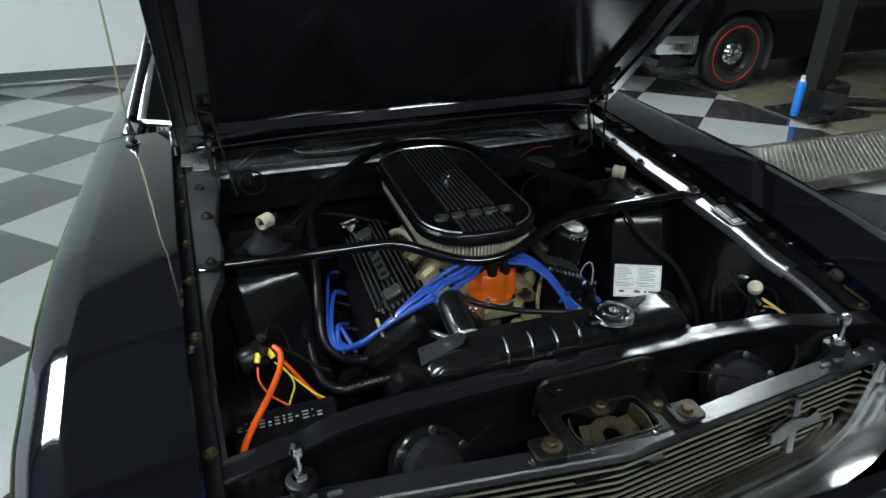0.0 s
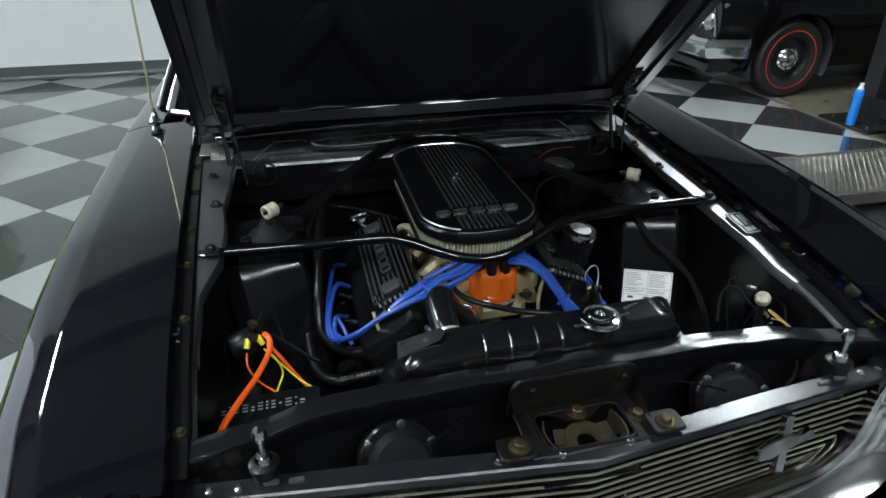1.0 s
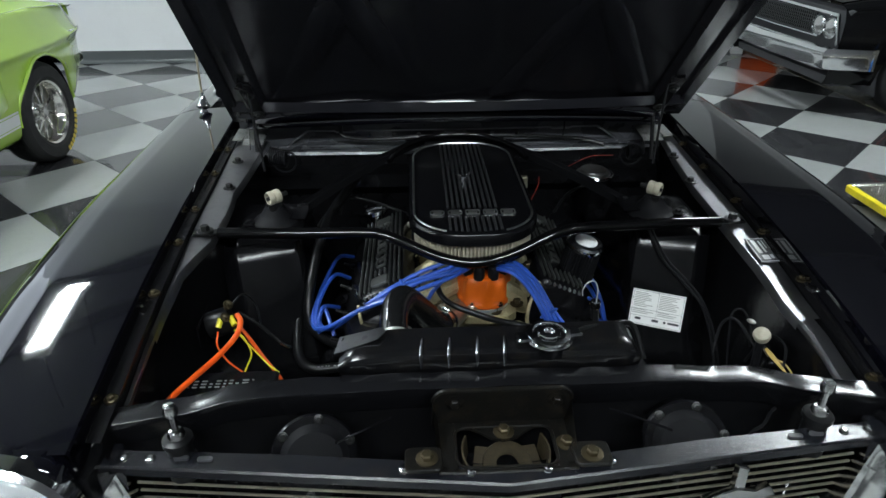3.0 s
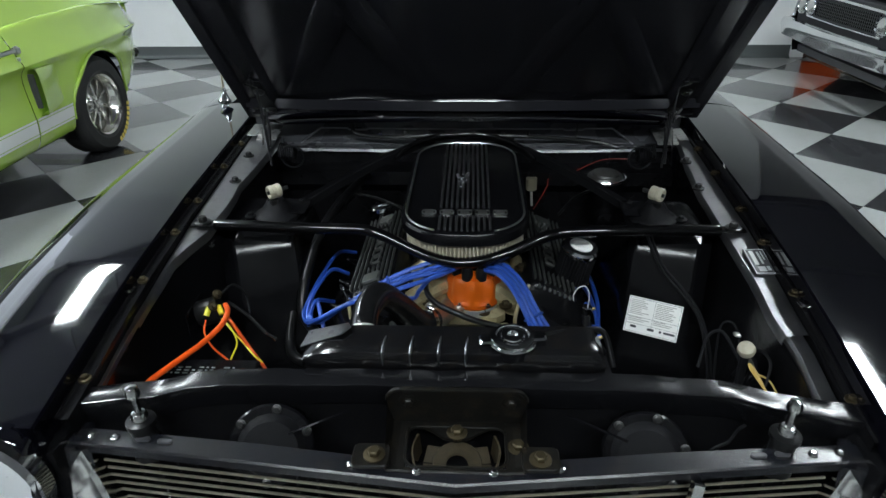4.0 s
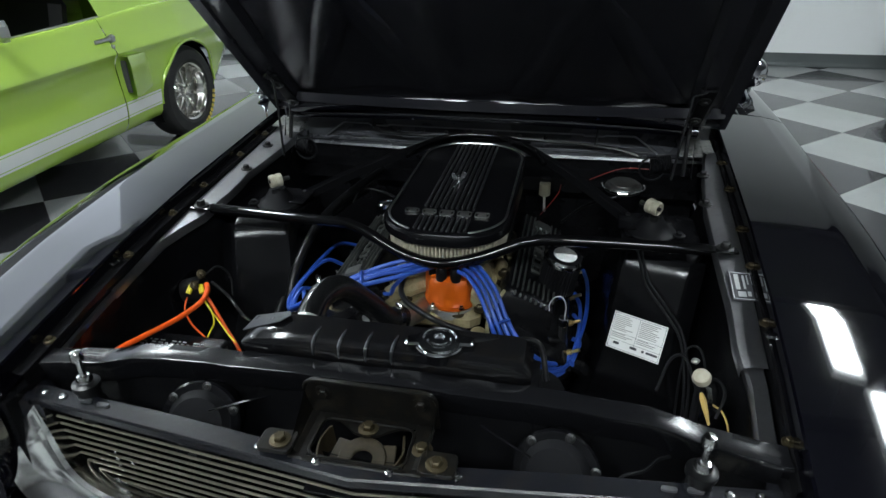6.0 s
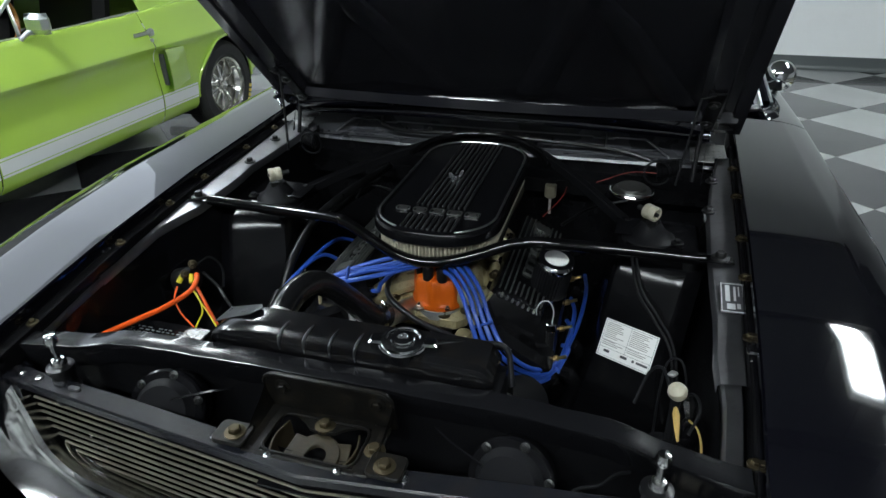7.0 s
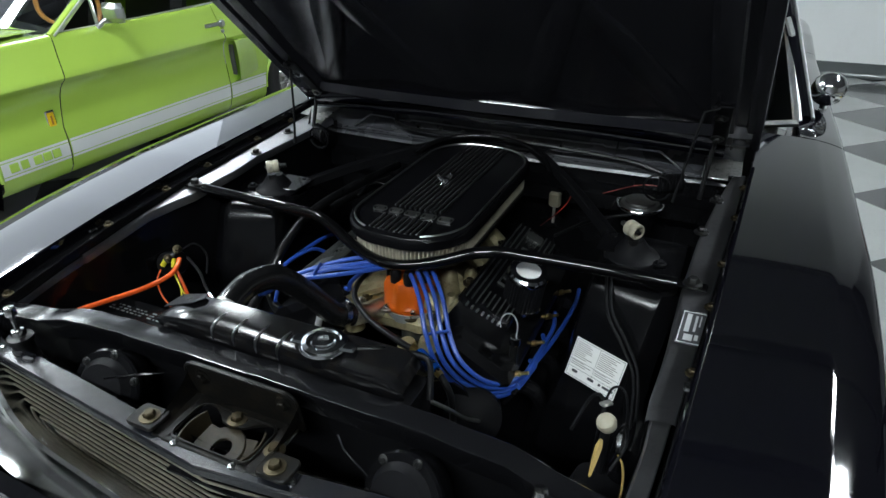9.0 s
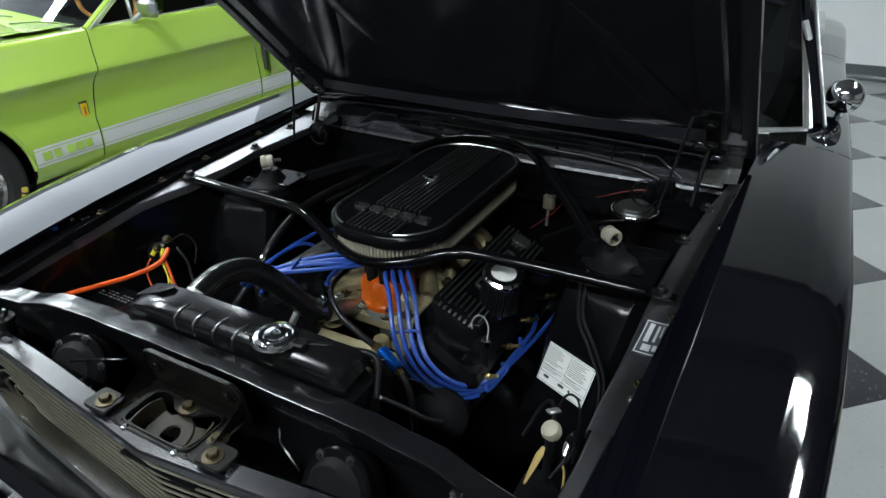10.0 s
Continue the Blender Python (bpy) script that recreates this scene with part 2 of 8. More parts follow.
def spline(points, steps=8):
    """A smooth line through the points."""
    p = [Vector(q) for q in points]
    p = [p[0] * 2 - p[1]] + p + [p[-1] * 2 - p[-2]]
    out = []
    for i in range(1, len(p) - 2):
        for k in range(steps):
            t = k / steps
            out.append(0.5 * ((2 * p[i]) + (p[i + 1] - p[i - 1]) * t + (2 * p[i - 1] - 5 * p[i] + 4 * p[i + 1] - p[i + 2]) * t * t
                              + (3 * p[i] - p[i - 1] - 3 * p[i + 1] + p[i + 2]) * t ** 3))
    return out + [p[-2]]


class Geo:
    """Gathers the shapes of one part."""

    def __init__(self):
        self.v, self.f = [], []

    def add(self, verts, faces, m=None):
        k = len(self.v)
        self.v += [tuple(m @ Vector(p)) if m else tuple(p) for p in verts]
        self.f += [tuple(k + i for i in f) for f in faces]
        return self

    def box(self, centre, size, m=None, chamfer=0.0):
        x, y, z = (s / 2 for s in size)
        c = min(chamfer, x * 0.9, y * 0.9, z * 0.9)
        mm = Matrix.Translation(centre) if m is None else m @ Matrix.Translation(centre)
        if c <= 0:
            vs = [(a * x, b * y, d * z) for a in (-1, 1) for b in (-1, 1) for d in (-1, 1)]
            return self.add(vs, [(0, 1, 3, 2), (4, 6, 7, 5), (0, 4, 5, 1), (2, 3, 7, 6), (0, 2, 6, 4), (1, 5, 7, 3)], mm)
        rings = []
        for d, q in ((-z, c), (-z + c, 0), (z - c, 0), (z, c)):
            ax, ay = x - q, y - q
            rings.append([(-ax + c, -ay, d), (ax - c, -ay, d), (ax, -ay + c, d), (ax, ay - c, d), (ax - c, ay, d), (-ax + c, ay, d), (-ax, ay - c, d), (-ax, -ay + c, d)])
        return self.loft(rings, mm)

    def loft(self, rings, m=None, closed=True, cap=True):
        n = len(rings[0])
        vs = [p for r in rings for p in r]
        fs = []
        for a in range(len(rings) - 1):
            for b in range(n if closed else n - 1):
                c = (b + 1) % n
                fs.append((a * n + b, a * n + c, (a + 1) * n + c, (a + 1) * n + b))
        if cap and closed:
            fs.append(tuple(reversed(range(n))))
            fs.append(tuple((len(rings) - 1) * n + b for b in range(n)))
        return self.add(vs, fs, m)

    def grid(self, rows, m=None):
        return self.loft(rows, m, closed=False)

    def lathe(self, profile, m=None, n=24, cap=True):
        """A profile of (radius, height) turned round z."""
        rings = [[(r * math.cos(2 * math.pi * k / n), r * math.sin(2 * math.pi * k / n), h) for k in range(n)] for r, h in profile]
        return self.loft(rings, m, cap=cap)

    def tube(self, points, r, n=8, cap=True):
        p = [Vector(q) for q in points]
        up = Vector((0.03, 0.05, 1)).normalized()
        rings = []
        for i, q in enumerate(p):
            d = (p[min(i + 1, len(p) - 1)] - p[max(i - 1, 0)]).normalized()
            side = d.cross(up)
            if side.length < 0.05:
                side = d.cross(Vector((1, 0.1, 0)))
            side.normalize()
            top = side.cross(d).normalized()
            up = top
            rad = r(i / max(1, len(p) - 1)) if callable(r) else r
            rings.append([tuple(q + side * rad * math.cos(2 * math.pi * k / n) + top * rad * math.sin(2 * math.pi * k / n)) for k in range(n)])
        return self.loft(rings, cap=cap)

    def prism(self, outline, z0, z1, m=None, chamfer=0.0):
        """A flat outline in x, y raised from z0 to z1."""
        if not chamfer:
            return self.loft([[(x, y, z0) for x, y in outline], [(x, y, z1) for x, y in outline]], m)
        cx = sum(p[0] for p in outline) / len(outline)
        cy = sum(p[1] for p in outline) / len(outline)
        inner = []
        for x, y in outline:
            d = Vector((x - cx, y - cy))
            d = d * max(0.0, 1 - chamfer / max(d.length, 1e-6))
            inner.append((cx + d.x, cy + d.y))
        return self.loft([[(x, y, z0) for x, y in outline], [(x, y, z1 - chamfer) for x, y in outline], [(x, y, z1) for x, y in inner]], m)

    def bolt(self, p, r=0.009, h=0.008, up=(0, 0, 1), washer=1.7):
        m = Matrix.Translation(p) @ Vector(up).normalized().to_track_quat("Z", "Y").to_matrix().to_4x4()
        self.lathe([(r * washer, -0.003), (r * washer, 0.001), (r * 1.2, 0.002)], m, 14)
        self.lathe([(r, 0.0), (r, h * 0.8), (r * 0.8, h)], m, 6)
        return self

    def mesh(self, name, mat, sharp=35):
        me = bpy.data.meshes.new(name)
        me.from_pydata(self.v, [], self.f)
        bm = bmesh.new()
        bm.from_mesh(me)
        bmesh.ops.recalc_face_normals(bm, faces=bm.faces)
        bm.to_mesh(me)
        bm.free()
        me.shade_smooth()
        me.set_sharp_from_angle(angle=radians(sharp))
        me.materials.append(mat)
        return me


def placed(ob):
    """Where an object stands, through its parents."""
    if ob.parent is None:
        return ob.matrix_basis.copy()
    return placed(ob.parent) @ ob.matrix_parent_inverse @ ob.matrix_basis


def part(name, geo, mat, parent=None, label="", sharp=35):
    """One mesh, given in the world's frame, as a thing or as a part of one."""
    ob = new(name, geo.mesh(name, mat, sharp))
    if parent is not None:
        ob.parent = parent
        ob.matrix_parent_inverse = placed(parent).inverted()
    if label:
        ob["label"] = label
    return ob


def thing(name, at, label, category, group="", kind=""):
    e = new(name)
    e.empty_display_size = 0.05
    e.matrix_basis = Matrix.Translation(at)
    return tagged(e, label, category, group, kind)


def local(parent, name, geo, mat, label=""):
    """A part whose mesh is in its thing's own frame."""
    ob = new(name, geo.mesh(name, mat))
    ob.parent = parent
    if label:
        ob["label"] = label
    return ob


def rounded(w, h, r, n=6):
    """Outline of a rounded rectangle round 0, 0."""
    out = []
    for cx, cy, a in ((w / 2 - r, h / 2 - r, 0), (-w / 2 + r, h / 2 - r, 90), (-w / 2 + r, -h / 2 + r, 180), (w / 2 - r, -h / 2 + r, 270)):
        for k in range(n + 1):
            b = radians(a + 90 * k / n)
            out.append((cx + r * math.cos(b), cy + r * math.sin(b)))
    return out


def facing(p, normal, right=(1, 0, 0)):
    """A frame at p with z along the normal and x near right."""
    z = Vector(normal).normalized()
    y = z.cross(Vector(right)).normalized()
    x = y.cross(z)
    return Matrix.Translation(p) @ Matrix((x, y, z)).transposed().to_4x4()


# ---------- the showroom ----------
TX, TY, T0X, T0Y = 0.455, 0.4314, 2.233, 3.82      # half-diagonals of the diamond-laid tiles
WALL_Y = 6.98


# the panel at x -1.9 is an added, unseen fill for the green car's shoulder
LAMPS = [(2.42, 3.55), (2.7, 2.5), (-3.28, 3.6), (-3.75, 0.6), (-1.9, 0.75), (-5.0, 2.0)]
CROSS_LAMPS = [(-1.25, -2.3), (0.05, -2.3), (1.35, -2.3)]


def showroom():
    g = Geo()
    g.box((1.0, 1.5, -0.055), (18, 13, 0.1))
    floor = part("floor", g, SUBFLOOR)
    tagged(floor, "charcoal and grey vinyl tile floor laid as diamonds", "floor", kind="structure")
    meshes = {}
    a, b = TX - 0.0012, TY - 0.0012
    for key, mat in ((1, TILE_DARK), (0, TILE_LIGHT)):
        meshes[key] = Geo().prism([(a, 0), (0, b), (-a, 0), (0, -b)], -0.006, 0.0, chamfer=0.0012).mesh("tile", mat)
    rest = {0: Geo(), 1: Geo()}
    for i in range(-22, 17):
        for j in range(-16, 9):
            if (i + j) % 2 == 0:
                continue
            x, y = T0X + i * TX, T0Y + j * TY
            if not (-6.2 < x < 4.1 and -4.7 < y < 7.5):
                continue
            if -4.0 < x < 4.1 and y > 1.2:
                t = new("tile", meshes[i % 2])
                t.matrix_basis = Matrix.Translation((x, y, 0))
                t.parent = floor
            else:
                rest[i % 2].prism([(x + a, y), (x, y + b), (x - a, y), (x, y - b)], -0.006, 0.0)
    for key, mat in ((1, TILE_DARK), (0, TILE_LIGHT)):
        tagged(part("far_tiles", rest[key], mat, floor), kind="stuff")
    g = Geo().box((6.9, 1.5, 0.0), (6.3, 13, 0.008))
    tagged(part("concrete_floor", g, CONCRETE), "sealed tan concrete floor of the lift bay", "floor", kind="structure")

    walls = (("wall_north", (-2.15, WALL_Y + 0.1, 2.65), (11.7, 0.2, 5.9), WALL_WHITE, "plain white painted showroom wall"),
             ("wall_bay", (6.85, WALL_Y + 0.9, 2.05), (6.4, 0.2, 4.7), WALL_WHITE, "white painted wall of the lift bay"),
             ("wall_return", (3.62, WALL_Y + 0.5, 2.05), (0.16, 0.62, 4.7), WALL_WHITE, "white end of the wall at the corner"),
             ("wall_west_lower", (-6.4, 1.5, 1.28), (0.2, 13, 2.58), WALL_DARK, "plain grey wall under the high shop window"),
             ("wall_west_upper", (-6.4, 1.5, 5.48), (0.2, 13, 0.3), WALL_WHITE, "plain white painted wall above the windows"),
             ("wall_west_pier", (-6.4, -2.3, 3.95), (0.2, 5.4, 2.76), WALL_WHITE, "plain white painted wall beside the windows"),
             ("wall_east", (10.0, 1.5, 1.70), (0.2, 13, 4.0), WALL_WHITE, "plain white painted side wall of the lift bay"),
             ("wall_south", (1.0, -5.0, 2.65), (18.2, 0.2, 5.9), WALL_DARK, "grey painted wall behind the bay"))
    for name, c, s, m, lab in walls:
        tagged(part(name, Geo().box(c, s), m), lab, "wall", kind="structure")
    g = Geo()
    prof = [(0.0, 0.135), (-0.006, 0.131), (-0.008, 0.05), (-0.014, 0.025), (-0.03, 0.01), (-0.05, 0.004), (0.0, 0.002)]
    g.loft([[(x, WALL_Y + dy, z) for dy, z in prof] for x in (-6.3, 3.54)])
    tagged(part("baseboard", g, BASE_GREY), "dark grey glossy vinyl cove base", "baseboard", kind="structure")
    g = Geo()
    pitch = pose(1.0, 1.5, 4.67, 0, 7.4, 0)
    g.box((0, 0, 0), (18.2, 13.2, 0.1), pitch)
    for k in range(7):
        g.box((0, -5.5 + k * 1.8, -0.14), (18, 0.12, 0.2), pitch)
    tagged(part("ceiling", g, CEILING), "grey painted ceiling deck with joists", "ceiling", kind="structure")

    # wide daylight shop window in the side wall
    g = Geo()
    for z in (2.6, 5.3):
        g.box((-6.4, 3.9, z), (0.26, 7.9, 0.06), chamfer=0.01)
    for y in (0.43, 7.3):
        g.box((-6.4, y, 3.95), (0.24, 0.06, 2.64), chamfer=0.01)
    w = part("window_1", g, CAN_WHITE)
    tagged(w, "wide white-framed high window in the side wall", "window", kind="structure")
    b = part("backdrop", Geo().box((-6.75, 3.9, 2.7), (0.02, 8.6, 5.6)), SKY_GLOW)
    tagged(b, "pale overcast sky outside the window", "sky", kind="structure")

    chest = thing("tool_chest", (4.0, WALL_Y + 0.5, 0), "plain bright orange metal tool chest by the wall", "tool chest")
    part("chest_body", Geo().box((4.0, WALL_Y + 0.52, 0.54), (0.64, 0.5, 0.86), chamfer=0.012), CHEST_ORANGE, chest)
    part("plinth", Geo().box((4.0, WALL_Y + 0.54, 0.06), (0.6, 0.44, 0.11)), POST_BLACK, chest)

    # suspended LED panels
    lamp = thing("ceiling_light", (0, 0, 0), "lit rectangular white LED panel light", "ceiling light", "showroom ceiling lights")
    local(lamp, "housing", Geo().box((0, 0, 0.05), (0.33, 0.98, 0.08), chamfer=0.01), CAN_WHITE)
    local(lamp, "diffuser", Geo().box((0, 0, 0.0), (0.25, 0.88, 0.016), chamfer=0.004), LIGHT_PANEL)
    for s in (-0.4, 0.4):
        local(lamp, "cable", Geo().tube([(0, s, 0.08), (0, s, 1.05)], 0.004, 6), BOLT_BLACK)
    lamp.matrix_basis = Matrix.Translation((*LAMPS[0], 3.6))
    for x, y in LAMPS[1:]:
        copy_thing(lamp, Matrix.Translation((x, y, 3.6)))
    for x, y in CROSS_LAMPS:
        copy_thing(lamp, pose(x, y, 3.6, 0, 0, 90))


showroom()


# ---------- pony cars of one kind: the body, laid out back from the front axle ----------
RIM_ALLOY = material("polished_wheel_alloy", (0.78, 0.76, 0.72), 0.16, 1.0, vary=0.12, scale=15, rough_vary=0.3)


def half_width(u):
    return lerp([(-0.80, 0.81), (-0.5, 0.868), (-0.2, 0.893), (0.1, 0.905), (0.8, 0.908), (1.9, 0.9), (2.74, 0.905), (3.2, 0.875), (3.5, 0.83), (3.72, 0.75)], u)


def belt(u):
    return lerp([(-0.75, 0.852), (-0.6, 0.868), (-0.3, 0.897), (0, 0.914), (0.5, 0.924), (0.8, 0.93), (1.9, 0.93), (2.4, 0.95), (2.9, 0.945), (3.4, 0.905), (3.72, 0.87)], u)


SIDE = [(-0.09, 0.002), (-0.082, 0.0016), (-0.076, 0.001), (-0.07, -0.0002), (-0.064, -0.0015), (-0.052, -0.0036), (-0.04, -0.0063), (-0.028, -0.0096), (-0.018, -0.0129), (-0.011, -0.0158), (-0.006, -0.0215), (-0.003, -0.037), (0.0, -0.077)]
LOWER = [(0.0, 0.79), (-0.002, 0.765), (-0.008, 0.75), (-0.026, 0.725), (-0.036, 0.68), (-0.038, 0.62), (-0.034, 0.56), (-0.028, 0.5), (-0.022, 0.44), (-0.024, 0.39),
         (-0.03, 0.34), (-0.045, 0.29), (-0.075, 0.25), (-0.1, 0.235)]
# the green car shows its sides: a sloped shoulder, a crease and a hollow below it
SIDE_FULL = [(-0.1, 0.012), (-0.088, 0.010), (-0.08, 0.003), (-0.072, -0.02), (-0.055, -0.06), (-0.03, -0.115), (-0.01, -0.155)]
LOWER_FULL = [(-0.001, 0.752), (0.001, 0.742), (-0.003, 0.733), (-0.02, 0.716), (-0.036, 0.69), (-0.044, 0.65), (-0.043, 0.6), (-0.037, 0.55), (-0.029, 0.5), (-0.022, 0.44), (-0.024, 0.39),
              (-0.03, 0.34), (-0.045, 0.29), (-0.075, 0.25), (-0.1, 0.235)]


def hip(u, z):
    """Swelling of the rear quarter over its wheel."""
    return lerp([(1.75, 0.0), (2.2, 0.02), (2.5, 0.05), (2.95, 0.05), (3.3, 0.025), (3.72, 0.0)], u) * math.exp(-((z - 0.62) / 0.13) ** 2)


def side_section(u, s, inner, full=False):
    """From the given inner points over the shoulder and down to the sill, one side."""
    w, zb = half_width(u), belt(u)
    tuck = lerp([(3.05, 0.0), (3.35, 0.35), (3.72, 0.6)], u)
    pts = list(inner)
    pts += [(w + dx, zb + dz) for dx, dz in (SIDE_FULL if full else SIDE)]
    pts += [(w + dx + hip(u, z), z + max(0.0, 0.62 - z) * tuck) for dx, z in (LOWER_FULL if full else LOWER)]
    return [(s * x, u, z) for x, z in pts]


def side_panel(u0, u1, s, inner, arches=(), step=0.03, origin=(0, 0, 0), full=False, lean=(0.0, 0.0), tuck=False):
    """A pressed side panel from u0 to u1 with wheel arches cut out."""
    n = max(2, int((u1 - u0) / step))
    rows = [side_section(u0 + (u1 - u0) * k / n, s, inner(u0 + (u1 - u0) * k / n), full) for k in range(n + 1)]
    for i, r in enumerate(rows):
        amount = lean[0] + (lean[1] - lean[0]) * i / n
        rows[i] = [(x, y + amount * min(1.0, max(0.0, (z - 0.5) / 0.42)), z) for x, y, z in r]
        if tuck:      # the tail rounds inwards and under towards its end
            k = max(0.0, (rows[i][0][1] - 3.15) / 0.57) ** 2
            low = [max(0.0, (0.64 - z) / 0.4) for x, y, z in rows[i]]
            rows[i] = [(x * (1 - k * (0.05 + 0.12 * q)), y - k * 0.22 * q, z) for (x, y, z), q in zip(rows[i], low)]
    m = len(rows[0])
    inside = []
    for r in rows:
        for k, (x, y, z) in enumerate(r):
            hit = False
            for cu, cz, rad in arches:
                d = math.hypot(y - cu, z - cz)
                if d < rad and z < 0.74:
                    hit = True
                    if d > rad - 0.075:
                        a = math.atan2(z - cz, y - cu)
                        r[k] = (x, cu + rad * math.cos(a), cz + rad * math.sin(a))
                        hit = None
            inside.append(hit)
    g = Geo()
    vs = [(x + origin[0], y + origin[1], z + origin[2]) for r in rows for x, y, z in r]
    fs = []
    for a in range(n):
        for b in range(m - 1):
            q = (a * m + b, a * m + b + 1, (a + 1) * m + b + 1, (a + 1) * m + b)
            if any(inside[i] is True for i in q):
                continue
            fs.append(q)
    used = sorted({i for f in fs for i in f})
    back = {i: k for k, i in enumerate(used)}
    g.add([vs[i] for i in used], [tuple(back[i] for i in f) for f in fs])
    return g


def wheel(parent, c, s, tyre_r=0.325, rim_r=0.2, width=0.21, style="five", letters=False, redline=False):
    """A wheel with its axle along x; s is the outer side."""
    m = Matrix.Translation(c) @ pose(0, 0, 0, 0, 90 * s, 0)
    w = width / 2
    t = Geo().lathe([(rim_r, -w * 0.8), (rim_r + 0.03, -w), (tyre_r - 0.03, -w), (tyre_r - 0.008, -w * 0.82), (tyre_r, -w * 0.6), (tyre_r, w * 0.6), (tyre_r - 0.008, w * 0.82),
                     (tyre_r - 0.03, w), (rim_r + 0.03, w), (rim_r, w * 0.8)], m, 48, cap=False)
    for k in range(5):
        z = -w * 0.5 + k * w * 0.25
        t.lathe([(tyre_r - 0.002, z - 0.004), (tyre_r + 0.003, z - 0.003), (tyre_r + 0.003, z + 0.003), (tyre_r - 0.002, z + 0.004)], m, 48, cap=False)
    wh = part("wheel", Geo().lathe([(0.15, -w * 0.2), (0.15, 0.0), (rim_r - 0.028, w * 0.05), (rim_r - 0.028, -w * 0.5)], m, 24), ALU, parent)
    part("tyre", t, TYRE, wh)
    rim = Geo().lathe([(rim_r + 0.012, w * 0.86), (rim_r + 0.006, w * 0.95), (rim_r - 0.006, w * 0.86), (rim_r - 0.012, w * 0.6), (rim_r - 0.02, w * 0.5), (rim_r - 0.03, w * 0.1), (rim_r - 0.03, -w * 0.8), (rim_r, -w * 0.8)], m, 40, cap=False)
    if style == "five":
        for k in range(10):
            a = 2 * math.pi * k / 10
            mm = m @ pose(0, 0, w * 0.12, 0, 0, math.degrees(a)) @ pose(0.1, 0, 0.012, 0, 8, 0)
            rim.box((0, 0, 0), (rim_r - 0.045, 0.026, 0.022), mm, 0.006)
        rim.lathe([(0.066, w * 0.0), (0.064, w * 0.3), (0.05, w * 0.42), (0.034, w * 0.46), (0.03, w * 0.6), (0.0, w * 0.62)], m, 24)
        for k in range(5):
            a = 2 * math.pi * k / 5
            rim.lathe([(0.009, w * 0.3), (0.009, w * 0.5), (0.0, w * 0.54)], m @ Matrix.Translation((0.046 * math.cos(a), 0.046 * math.sin(a), 0)), 8)
        part("rim", rim, RIM_ALLOY, wh, "polished ten-spoke alloy rim")
    else:
        part("rim", Geo().lathe([(rim_r + 0.012, w * 0.86), (rim_r - 0.01, w * 0.8), (rim_r - 0.03, w * 0.35), (0.1, w * 0.42), (0.1, w * 0.1), (rim_r, -w * 0.8)], m, 40), POST_BLACK, wh, "black painted steel rim")
        hub = Geo().lathe([(0.1, w * 0.4), (0.104, w * 0.55), (0.092, w * 0.7), (0.075, w * 0.62), (0.06, w * 0.75), (0.045, w * 0.9), (0.03, w * 0.94), (0.0, w * 0.95)], m, 28)
        for k in range(5):
            a = 2 * math.pi * k / 5
            hub.lathe([(0.012, w * 0.5), (0.012, w * 0.8), (0.0, w * 0.84)], m @ Matrix.Translation((0.078 * math.cos(a), 0.078 * math.sin(a), 0)), 8)
        part("hubcap", hub, CHROME, wh, "small chrome hubcap")
    if letters:
        for k in range(9):
            mm = m @ pose(0, 0, 0, 0, 0, 16 + k * 7.6) @ Matrix.Translation((rim_r + 0.083, 0, w + 0.001))
            part("letter_block", Geo().prism(rounded(0.03, 0.026, 0.006, 2), -0.002, 0.0025, mm), LETTER_YELLOW, wh)
    if redline:
        part("red_line", Geo().lathe([(rim_r + 0.045, w + 0.0005), (rim_r + 0.046, w + 0.003), (rim_r + 0.055, w + 0.003), (rim_r + 0.056, w + 0.0005)], m, 60, cap=False), REDLINE, wh)
    return wh


